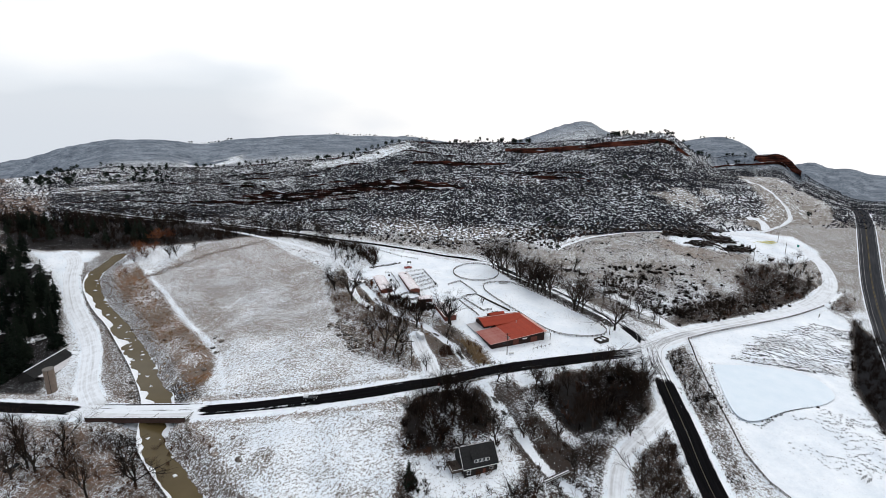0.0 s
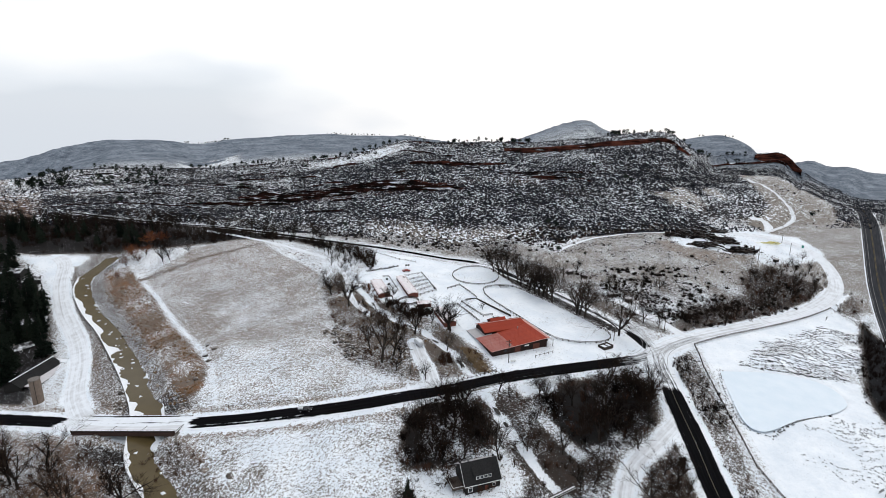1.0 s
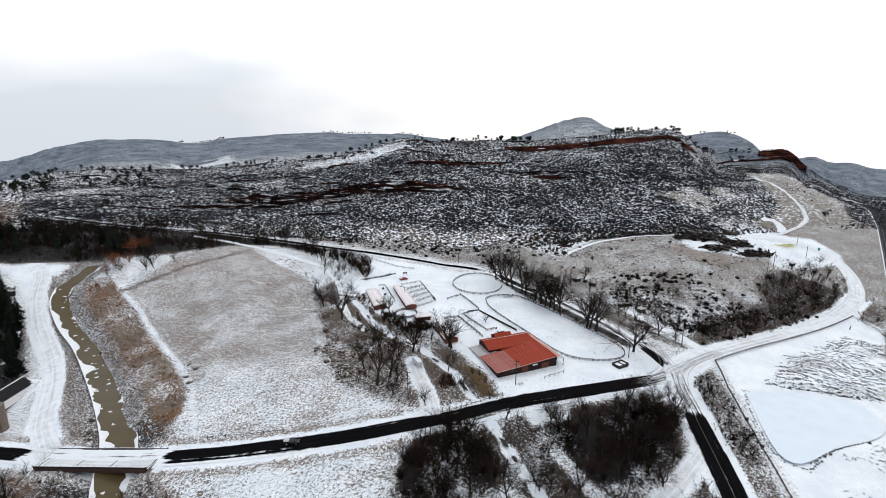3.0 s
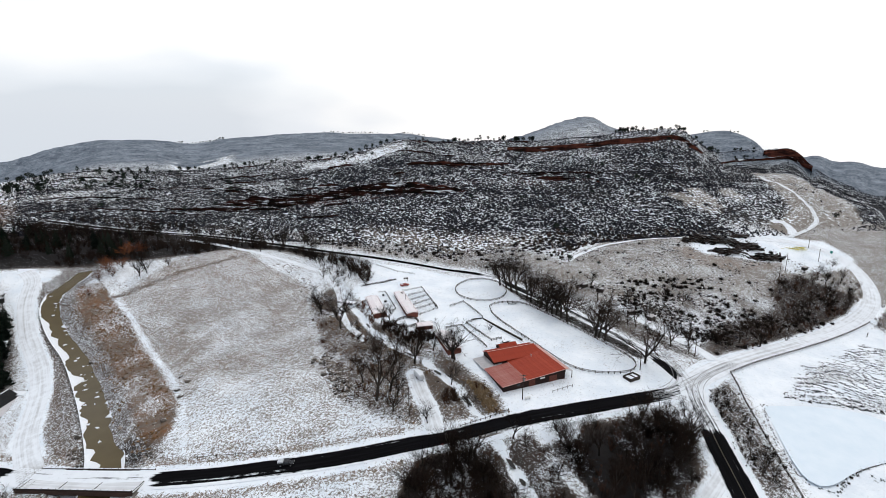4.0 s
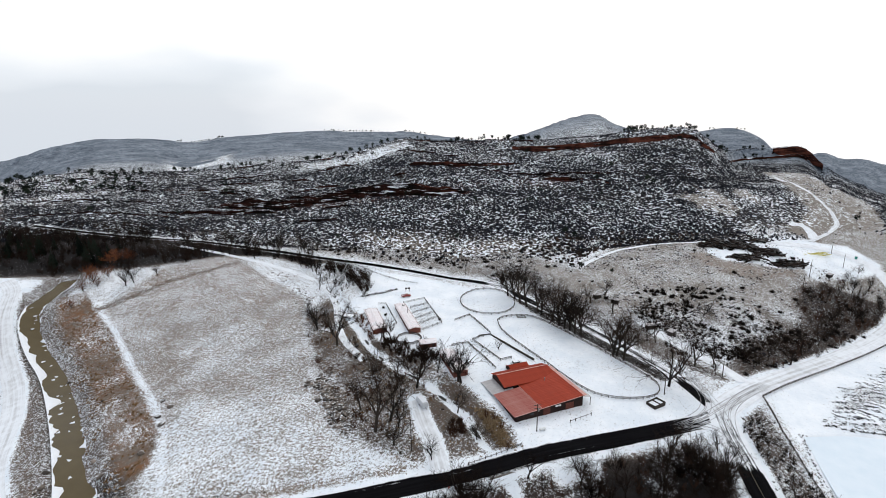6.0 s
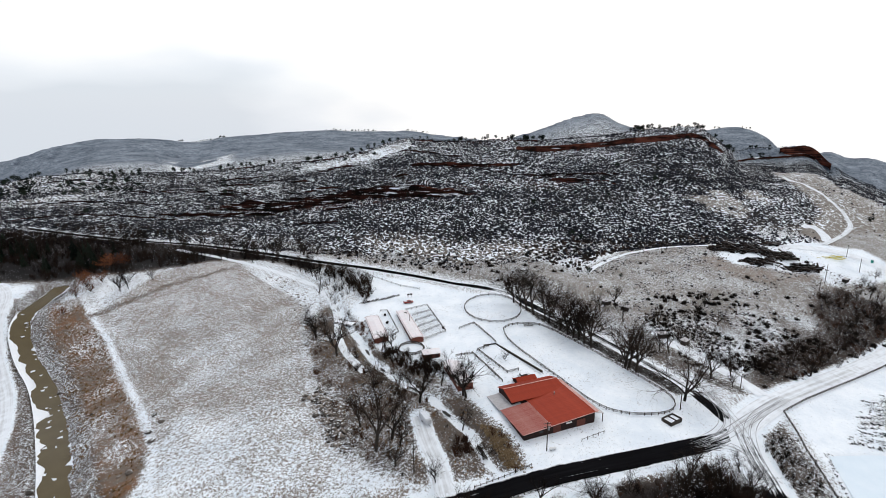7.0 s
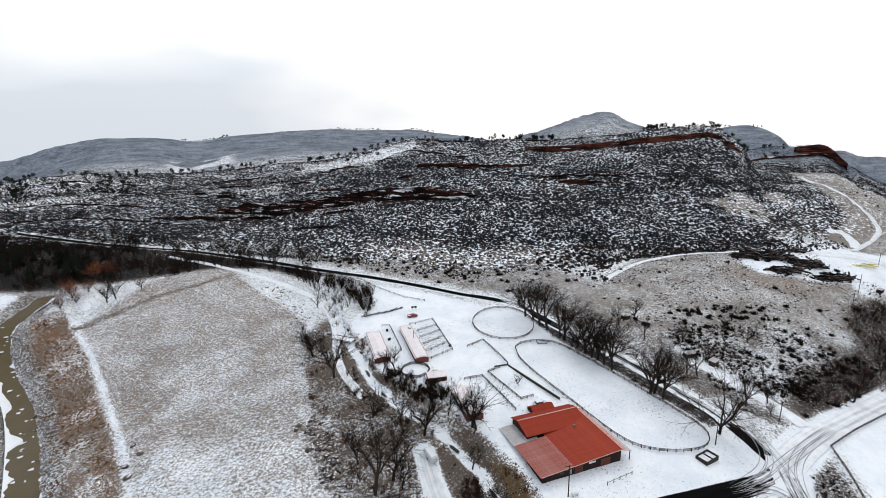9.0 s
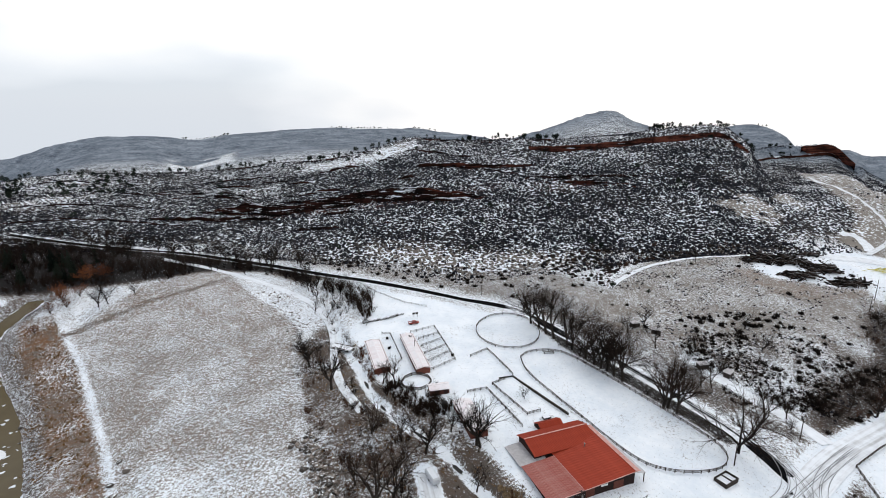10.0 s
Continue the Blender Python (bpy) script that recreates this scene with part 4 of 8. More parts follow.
def floes():
    rng = np.random.default_rng(4)
    V, F = [], []
    for _ in range(170):
        i = rng.integers(12, len(CP) - 8)
        if CP[i][1] < 225 and rng.random() < 0.6:
            continue
        c = CP[i] + CS[i] * rng.normal(0, 2.2) + rng.normal(0, 1, 2)
        r, n = rng.uniform(0.3, 1.3), 7
        a = np.sort(rng.uniform(0, 2 * np.pi, n))
        ring = np.stack([c[0] + r * rng.uniform(0.6, 1.2, n) * np.cos(a), c[1] + r * rng.uniform(0.6, 1.2, n) * np.sin(a), np.full(n, CZ[i] + 0.08)], -1)
        b = len(V)
        V += [(*c, CZ[i] + 0.12), *map(tuple, ring), *((x, y, z - 0.12) for x, y, z in ring)]
        for k in range(n):
            q = (k + 1) % n
            F += [(b, b + 1 + k, b + 1 + q), (b + 1 + k, b + 1 + n + k, b + 1 + q), (b + 1 + q, b + 1 + n + k, b + 1 + n + q)]
    put("ice_floes", mesh_np(V, F, "ice_floes", M_SNOW), None, None, "scattered white ice floes on brown creek water", "ice", kind="stuff")


floes()


def brook_pool(x, y, turn, long, wide, seed):
    """A stretch of open black water between the snowy banks of the brook."""
    rng = np.random.default_rng(seed)
    a = np.arange(16) * np.pi / 8
    r = rng.uniform(0.75, 1.2, 16)
    c, d = math.cos(radians(turn)), math.sin(radians(turn))
    u, v = long / 2 * np.cos(a) * r, wide / 2 * np.sin(a) * r
    X, Y = x + u * c - v * d, y + u * d + v * c
    z = float(np.max(surface(X, Y))) + 0.05
    V = [(x, y, z)] + [(p, q, z) for p, q in zip(X, Y)]
    put("water_pool", mesh_np(V, [(0, 1 + k, 1 + (k + 1) % 16) for k in range(16)], "water_pool", M_BLACKWATER), None, None, "black open water in the snowy brook", "water", kind="structure")


for i, (x, y, turn, long, wide) in enumerate(((-33, 302, -68, 7, 1.3), (-24.5, 284.5, -58, 5, 1.2), (-10, 267, -45, 9, 1.3), (2.5, 249.5, -55, 6, 1.6), (14, 228, -72, 8, 1.4), (26, 194, -72, 6, 1.8), (28.5, 186, -70, 4, 1.6))):
    brook_pool(x, y, turn, long, wide, i)


def pond():
    q = along(POND + POND[:1], 3.0)
    q = q[:-1] if math.dist(q[-1], q[0]) > 0.5 else q[:-2]
    flat = np.linalg.lstsq(np.c_[q, np.ones(len(q))], surface(q[:, 0], q[:, 1], beds=False), rcond=None)[0]
    c = q.mean(0)
    V, F, n = [], [], len(q)
    for k in range(8):
        f = k / 7
        V += [(*(c + (p - c) * f), float((c + (p - c) * f) @ flat[:2] + flat[2]) + 0.05) for p in q]
    for k in range(7):
        F += [(k * n + i, k * n + (i + 1) % n, (k + 1) * n + (i + 1) % n, (k + 1) * n + i)[::-1] for i in range(n)]
    me = mesh_np(V, F, "pond_ice", M_ICE)
    put("pond_ice", me, None, None, "smooth snow-covered frozen pond in the pasture", "ice", kind="structure")


pond()


# ---- the creek bridge ----
def creek_bridge():
    a, b = np.array([-147.2, 210.5]), np.array([-98.6, 199.1])
    L, turn = float(np.hypot(*(b - a))), bearing(a, b)
    z0, z1 = (float(surface(*p, beds=False)) + 0.1 for p in (a, b))
    tip = -math.degrees(math.atan2(z1 - z0, L))
    root = new("creek_bridge")
    root.matrix_basis = pose(a[0], a[1], z0, 0, 0, turn) @ pose(0, 0, 0, 0, tip, 0)
    tagged(root, "snow-covered road bridge with rusted steel parapets over the creek", "bridge")
    W = 11.4
    part("deck", blocks([(L / 2, 0, -0.45, L, W - 0.4, 0.9)], 0.05), M_CONCRETE, root, "grey concrete deck slab")
    for y in (-W / 2, W / 2):
        part("girder", blocks([(L / 2, y, -0.5, L - 0.6, 0.3, 1.5)], 0.02), M_WEATHER_STEEL, root, "rust-brown edge girder")
    part("deck_snow", blocks([(L / 2, 0, 0.06, L, W - 0.8, 0.1)], 0.02), M_LANE_SNOW, root, "packed snow with dark wheel tracks")
    for y in (-W / 2 + 0.1, W / 2 - 0.1):
        part("parapet", blocks([(L / 2, y, 0.55, L, 0.16, 1.0)], 0.02), M_WEATHER_STEEL, root, "rust-brown steel parapet panel")
        part("cap_rail", blocks([(L / 2, y, 1.1, L, 0.3, 0.12)], 0.02), M_SNOW, root, "snow lying on the cap rail")
        post = blocks([(0, 0, 0.55, 0.2, 0.34, 1.3)], 0.02)
        me = bpy.data.meshes.new("post")
        post.to_mesh(me)
        post.free()
        me.materials.append(M_WEATHER_STEEL)
        for i in range(17):
            child("post", me, root, pose(i * L / 16, y, 0, 0, 0, 0))
    for x in (0.6, L * 0.36, L * 0.66, L - 0.6):
        part("expansion_joint", blocks([(x, 0, 0.125, 0.35, W - 1.6, 0.03)]), M_BLACK, root, "dark bare expansion joint")
    for x in (-0.3, L + 0.3):
        part("abutment", blocks([(x, 0, -2.0, 1.6, W - 0.2, 2.6)], 0.1), M_CONCRETE, root, "concrete abutment")
    part("wing_wall", blocks([(L + 2.2, -W / 2 - 2.2, -1.9, 0.6, 6.5, 2.8, 38)], 0.06), M_CONCRETE, root, "slanting concrete wing wall")


M_LANE_SNOW = plain("tracked_snow", (0.46, 0.47, 0.49), (0.80, 0.83, 0.87), 0.9, 0.9, bump=0.2, stretch=(0.05, 1.2, 1))
creek_bridge()


# ---- fences ----
def unit_mesh(name, rows, mat, bevel=0.0):
    bm = blocks(rows, bevel)
    me = bpy.data.meshes.new(name)
    bm.to_mesh(me)
    bm.free()
    me.materials.append(mat)
    return me


POST = unit_mesh("post", [(0, 0, 0.55, 0.24, 0.24, 1.6)], M_WOOD, 0.02)
RAIL = unit_mesh("rail", [(0.5, 0, 0, 1, 0.09, 0.17)], M_WOOD)
PIPE_POST = unit_mesh("post", [(0, 0, 0.6, 0.18, 0.18, 1.7)], M_POLE, 0.02)
PIPE_RAIL = unit_mesh("rail", [(0.5, 0, 0, 1, 0.09, 0.10)], M_POLE)


def fence(points, label, gap=3.0, rails=(0.45, 0.85, 1.2), group="paddock fences", pipe=False, smooth_line=False, closed=False):
    pts = list(points) + ([points[0]] if closed else [])
    if smooth_line:
        p = along(pts, gap)
    else:
        p = []
        for a, b in zip(pts[:-1], pts[1:]):
            n = max(1, round(math.dist(a, b) / gap))
            p += [(a[0] + (b[0] - a[0]) * i / n, a[1] + (b[1] - a[1]) * i / n) for i in range(n)]
        p = np.array(p + [pts[-1]])
    z = surface(p[:, 0], p[:, 1])
    root = thing("fence", *p[0], label, "fence", group)
    o = Vector((*p[0], float(z[0])))
    for i in range(len(p)):
        q = Vector((*p[i], float(z[i]))) - o
        child("post", PIPE_POST if pipe else POST, root, pose(*q, 0, 0, random.uniform(0, 90)))
        if i + 1 < len(p):
            e = Vector((*p[i + 1], float(z[i + 1]))) - o
            d = e - q
            for h in rails:
                m = pose(q.x, q.y, q.z + h, 0, -math.degrees(math.asin(max(-1, min(1, d.z / d.length)))), bearing((0, 0), d)) @ Matrix.Diagonal((d.length, 1, 1, 1))
                child("rail", PIPE_RAIL if pipe else RAIL, root, m)
    return root


ARENA = [(33, 318), (36.7, 324), (46.5, 325.7), (54, 323), (63, 309), (71.3, 295.4), (84, 275), (92, 260.5), (92, 254), (87.7, 249), (81, 246.8), (70.6, 246), (61, 249.3), (52.4, 264.7), (43.2, 283), (33, 306)]
RING = [(31 + 15.6 * math.sin(radians(a)), 348 + 20.6 * math.cos(radians(a))) for a in range(0, 360, 15)]
PEN = [(-12.4 + 6.1 * math.sin(radians(a)), 299.5 + 6.3 * math.cos(radians(a))) for a in range(15, 375, 36)]
fence(ARENA, "weathered wooden rail fence round the snowy riding arena", smooth_line=True, closed=True, gap=2.8)
fence(RING, "weathered wooden rail fence round the oval ring", closed=True)
fence(PEN, "dark heavy wooden fence of the small round pen", gap=4, rails=(0.3, 0.6, 0.9, 1.2, 1.4), group="pens", closed=True)
fence([(11, 320.7), (19, 327), (27.5, 303)], "wooden rail fence beside the paddock lane")
fence([(19.5, 302), (24.5, 303), (18.3, 296), (29, 275), (34, 277)][2:], "low wooden rail fence of the small paddock")
fence([(18.3, 296), (23.8, 299.8)], "short wooden rail fence closing the small paddock")
fence([(8, 290.5), (15.8, 292.7), (26, 268)], "wooden rail fence behind the open shed")
fence([(48.5, 230.8), (57.6, 235.4)], "dark hitching rail in front of the barn", gap=2.5, rails=(1.0,), group="hitching rails", pipe=True)
fence([(-17, 346), (-5.3, 353), (4.1, 318), (-8, 308)], "dark pipe fence of the stable pens", group="stable pens", pipe=True, gap=3.2, rails=(0.5, 0.9, 1.3))
for f in (0.2, 0.4, 0.6, 0.8):
    fence([(-15.5 + 8.0 * f + 1.0, 344 - 36 * f + 1.5), (-5.0 + 8.8 * f, 352 - 33 * f)], "dark pipe divider between stable pens", group="stable pens", pipe=True, gap=3, rails=(0.5, 0.9, 1.3))
fence([(-31, 345), (-27, 345), (-19.5, 319), (-22, 314)], "dark pipe fence beside the long stable", group="stable pens", pipe=True)
fence([(135.2, 254.6), (152, 265.5), (168, 275), (190, 288), (214, 303), (243, 321), (273, 340)], "weathered rail fence along the snowy road", gap=3.2, group="pasture fences")
fence([(135.2, 254.6), (132, 243), (128, 231), (124.5, 215), (121.5, 200), (118.5, 185), (115.5, 168), (117.5, 155), (124, 143), (132, 130)], "weathered rail fence along the pasture edge", gap=3.2, group="pasture fences")
fence([(273, 340), (276, 322), (270, 309), (240, 270), (205, 226), (198, 210), (190, 188), (178, 165)], "wire fence line beside the dark gully", gap=4.5, rails=(0.5, 1.1), group="pasture fences", pipe=True)
fence([(-64, 428), (-40, 400), (-22, 384), (-10, 380)], "low dark fence beside the old road", gap=4, rails=(0.5, 1.0), group="paddock fences", pipe=True)
fence([(-84, 207.2), (-70, 206.2), (-55, 205.6)], "thin leaning field fence posts beside the road", gap=8, rails=(0.9,), group="pasture fences", pipe=True)


# ---- barn and sheds ----
def gable_walls(root, L, W, h, rise, mat, name="wall"):
    """Four walls under a roof with its ridge along x."""
    for y in (-W / 2, W / 2):
        part(name, blocks([(L / 2, y, h / 2 - 0.4, L, 0.2, h + 0.8)]), mat, root)
    for x in (0.1, L - 0.1):
        bm = bmesh.new()
        prof = [(-W / 2, -0.8), (W / 2, -0.8), (W / 2, h), (0, h + rise), (-W / 2, h)]
        a, b = [bm.verts.new((x - 0.1, y, z)) for y, z in prof], [bm.verts.new((x + 0.1, y, z)) for y, z in prof]
        bm.faces.new(a[::-1])
        bm.faces.new(b)
        for i in range(5):
            j = (i + 1) % 5
            bm.faces.new((a[i], a[j], b[j], b[i]))
        part(name, bm, mat, root)


def roof_side(root, x0, x1, y0, z0, y1, z1, mat, panels, label="", thick=0.14):
    """One slope of a metal roof: ribbed panels side by side from x0 to x1, from the eave at y0 to the top at y1."""
    w = (x1 - x0) / panels
    run = math.hypot(y1 - y0, z1 - z0)
    bm = blocks([(w / 2, run / 2, -thick / 2, w - 0.02, run, thick), (0.05, run / 2, 0.03, 0.09, run, 0.07), (w * 0.5, run / 2, 0.02, 0.06, run, 0.04)])
    me = bpy.data.meshes.new("roof_panel")
    bm.to_mesh(me)
    bm.free()
    me.materials.append(mat)
    ang = math.degrees(math.atan2(z1 - z0, abs(y1 - y0)))
    for i in range(panels):
        if y1 > y0:
            m = pose(x0 + i * w, y0, z0, ang, 0, 0)
        else:
            m = pose(x0 + (i + 1) * w, y0, z0, 0, 0, 180) @ pose(0, 0, 0, ang, 0, 0)
        child("roof_panel", me, root, m, label)


def barn():
    # x runs along the front, y away from the road
    root = thing("barn", 28.5, 231.2, "large red metal-roofed horse barn with dark board walls", "barn", turn=19.5, z=float(surface(38, 236)) - 0.1)
    hl, hr, W, D = 2.6, 4.9, 29.3, 17.0
    slope = (hr - hl) / W

    def wall(name, x0, y0, x1, y1, h0, h1, t=0.25):
        bm = bmesh.new()
        dx, dy = x1 - x0, y1 - y0
        n = math.hypot(dx, dy)
        ox, oy = -dy / n * t / 2, dx / n * t / 2
        q = [(x0 + ox, y0 + oy), (x0 - ox, y0 - oy), (x1 - ox, y1 - oy), (x1 + ox, y1 + oy)]
        lo = [bm.verts.new((*c, -2.5)) for c in q]
        hi = [bm.verts.new((*c, h)) for c, h in zip(q, (h0, h0, h1, h1))]
        bm.faces.new(lo[::-1])
        bm.faces.new(hi)
        for i in range(4):
            j = (i + 1) % 4
            bm.faces.new((lo[i], lo[j], hi[j], hi[i]))
        bmesh.ops.recalc_face_normals(bm, faces=bm.faces[:])
        return part(name, bm, M_BARN_WALL, root)
    wall("wall", 0.5, 0.6, W, 0.6, hl, hr - 0.15)
    wall("wall", 0.5, 0.6, 0.5, 28, hl - 0.1, 2.2)
    wall("wall", W, 0.6, W, 28, hr - 0.2, hr - 0.2)
    wall("wall", 0.5, 28, W, 28, 2.2, 3.8)
    # the main slope in two lengths of sheeting
    for x0, x1, mat, lab in ((-0.6, 11.0, M_STREAKED_ROOF, "red sheet streaked with snow"), (10.9, W + 0.4, M_RED_ROOF, "")):
        z0 = hl + slope * x0 + (0.06 if x0 > 0 else 0)
        run, ang = math.hypot(x1 - x0, slope * (x1 - x0)), math.degrees(math.atan(slope))
        w = 1.0
        bm = blocks([(run / 2, w / 2, 0.08, run, w - 0.008, 0.14), (run / 2, 0.05, 0.16, run, 0.05, 0.05)])
        me = bpy.data.meshes.new("roof_panel")
        bm.to_mesh(me)
        bm.free()
        me.materials.append(mat)
        for i in range(int(D) + (8 if x0 > 5 else 0)):
            child("roof_panel", me, root, pose(x0, -0.4 + i * w, z0, 0, -ang, 0), lab)
    part("seam", blocks([(10.9, 8.2, hl + slope * 10.9 + 0.24, 0.09, 17.2, 0.04)]), M_ROOF_TRIM, root, "pale snowy sheet seam")
    part("ridge_cap", blocks([(W + 0.3, 12.0, hr + 0.26, 1.4, 25.4, 0.1)]), M_ROOF_TRIM, root, "snow-dusted pale ridge flashing")
    part("eave_trim", blocks([(W * 0.5, -0.45, hl + slope * W / 2 + 0.12, W * 1.005 + 0.6, 0.16, 0.2, 0, -math.degrees(math.atan(slope)))]), M_ROOF_TRIM, root, "pale snowy eave edge")
    # raised wing across the back
    roof_side(root, 4.4, W - 1, 17.2, 4.3, 24.2, 6.3, M_RED_ROOF, 24)
    roof_side(root, 4.4, W - 1, 29.4, 4.5, 24.2, 6.3, M_RED_ROOF, 24)
    part("wing_ridge", blocks([(W / 2 + 1.8, 24.2, 6.38, W - 5.2, 0.4, 0.1)]), M_ROOF_TRIM, root, "snowy ridge of the raised back wing")
    part("wing_wall", blocks([(W / 2 + 2, 18.2, 2.4, W - 6, 0.2, 3.6)]), M_BARN_WALL, root)
    part("wing_wall", blocks([(W / 2 + 2, 28.6, 1.6, W - 6, 0.2, 5.2)]), M_BARN_WALL, root)
    for x in (5.0, W - 1.4):
        bm = bmesh.new()
        prof = [(18.2, -1.5), (28.6, -1.5), (28.6, 4.3), (24.2, 6.0), (18.2, 4.2)]
        a, b = [bm.verts.new((x - 0.1, y, z)) for y, z in prof], [bm.verts.new((x + 0.1, y, z)) for y, z in prof]
        bm.faces.new(a)
        bm.faces.new(b[::-1])
        for i in range(5):
            bm.faces.new((a[i], b[i], b[(i + 1) % 5], a[(i + 1) % 5]))
        bmesh.ops.recalc_face_normals(bm, faces=bm.faces[:])
        part("gable_end", bm, M_BARN_WALL, root)
    # low frosted roofs on the two sides
    part("side_roof", slab(bmesh.new(), [(-0.9, 16.7, 2.45), (8.5, 16.7, 3.1), (8.5, 27.6, 3.1), (-0.9, 27.6, 2.45)], 0.16), M_GREY_ROOF, root, "low frosted grey lean-to roof")
    part("lean_to_roof", slab(bmesh.new(), [(W + 0.2, -0.2, 4.4), (W + 3.6, -0.2, 3.4), (W + 3.6, 20, 3.4), (W + 0.2, 20, 4.4)], 0.14), M_GREY_ROOF, root, "narrow frosted lean-to roof")
    for y in (0.2, 5, 10, 15, 19.6):
        part("post", blocks([(W + 3.3, y, 0.8, 0.22, 0.22, 5.0)]), M_BARN_WALL, root)
    # back gable
    roof_side(root, 14, 23, 28.9, 3.4, 32.0, 5.0, M_RED_ROOF, 9)
    roof_side(root, 14, 23, 35.0, 3.4, 32.0, 5.0, M_RED_ROOF, 9)
    part("back_wall", blocks([(18.5, 32, 0.6, 8.4, 5.6, 5.6)]), M_BARN_WALL, root)
    # doors and openings on the front
    for x, w in ((23.5, 3.6), (13.5, 3.0)):
        part("barn_door", blocks([(x, 0.45, 1.2, w, 0.12, 3.2)], 0.02), M_SHED_WALL, root, "sliding board door")
    part("window", blocks([(7.2, 0.44, 1.7, 1.4, 0.1, 0.8)]), M_GLASS, root)
    part("sign", blocks([(18.4, 0.44, 2.6, 2.4, 0.1, 0.6)]), M_WHITE, root, "pale sign board")
    bm = bmesh.new()
    drum(bm, (22, 16.0, 4.0), (22, 16.0, 5.6), 0.16, 0.16, 10)
    drum(bm, (22, 16.0, 5.6), (22, 16.0, 5.85), 0.34, 0.1, 10)
    part("vent_pipe", bm, M_STEEL, root)


barn()


def shed(x, y, turn, L, W, h, rise, roof, label, wall=M_SHED_WALL, group="stables", open_front=False):
    """A long low stable: x along its length."""
    root = thing("stable", x, y, label, "stable", group, turn)
    if open_front:
        part("wall", blocks([(L / 2, W / 2, h / 2 - 0.4, L, 0.2, h + 0.8)]), wall, root)
        for px in np.linspace(0.2, L - 0.2, 6):
            part("post", blocks([(px, -W / 2 + 0.2, h / 2 - 0.3, 0.2, 0.2, h + 0.5)]), wall, root)
        for px in (0.1, L - 0.1):
            part("wall", blocks([(px, 0, h / 2 - 0.4, 0.2, W, h + 0.8)]), wall, root)
    else:
        gable_walls(root, L, W, h, rise, wall)
    n = max(3, round(L / 1.2))
    roof_side(root, -0.4, L + 0.4, -W / 2 - 0.5, h - 0.15, 0, h + rise, roof, n)
    roof_side(root, -0.4, L + 0.4, W / 2 + 0.5, h - 0.15, 0, h + rise, roof, n)
    part("ridge_cap", blocks([(L / 2, 0, h + rise + 0.05, L + 0.8, 0.4, 0.08)]), roof, root)
    for i in range(max(2, int(L / 5))):
        part("stall_door", blocks([(2.5 + i * (L - 4) / max(1, int(L / 5) - 1), -W / 2 - 0.12, 1.0, 1.6, 0.08, 2.0)], 0.02), M_BARN_WALL, root)
    return root


shed(-27.0, 309.0, bearing((-27, 309), (-34.6, 336)), 28, 6.6, 2.7, 0.55, M_PINK_ROOF, "long low stable with a snow-whitened metal roof")
s2 = shed(-9.6, 307.0, bearing((-9.6, 307), (-19, 341.5)), 35.5, 5.6, 2.8, 0.5, M_PINK_ROOF, "long red board stable with a pale snow-dusted roof")
bm = bmesh.new()
drum(bm, (20, -0.8, 2.5), (20, -0.8, 6.5), 0.12, 0.12, 8)
part("flue", bm, M_POLE, s2, "tall dark flue pipe")
shed(10.6, 262.5, bearing((10.6, 262.5), (5.2, 282)), 20, 6.2, 3.0, 0.7, M_PINK_ROOF, "open-fronted hay shed with a pale snowy roof", open_front=True)
shed(-7.0, 291.5, 12, 7.6, 4.6, 2.6, 0.8, M_PINK_ROOF, "small red hut with a snow-dusted gable roof", group="huts")


# ---- house in the thicket ----
def window(root, x, y, z, w, h, facing_y=True):
    win = part("window", blocks([(x, y, z, w, 0.08, h)] if facing_y else [(x, y, z, 0.08, w, h)]), M_GLASS, root)
    fr = [(x, y - 0.03, z + h / 2, w + 0.24, 0.12, 0.12), (x, y - 0.03, z - h / 2, w + 0.24, 0.12, 0.12), (x - w / 2, y - 0.03, z, 0.12, 0.12, h), (x + w / 2, y - 0.03, z, 0.12, 0.12, h)]
    if not facing_y:
        fr = [(x, y, z + h / 2, 0.12, w + 0.24, 0.12), (x, y, z - h / 2, 0.12, w + 0.24, 0.12), (x, y - w / 2, z, 0.12, 0.12, h), (x, y + w / 2, z, 0.12, 0.12, h)]
    part("frame", blocks(fr), M_WHITE, win, "white window frame")


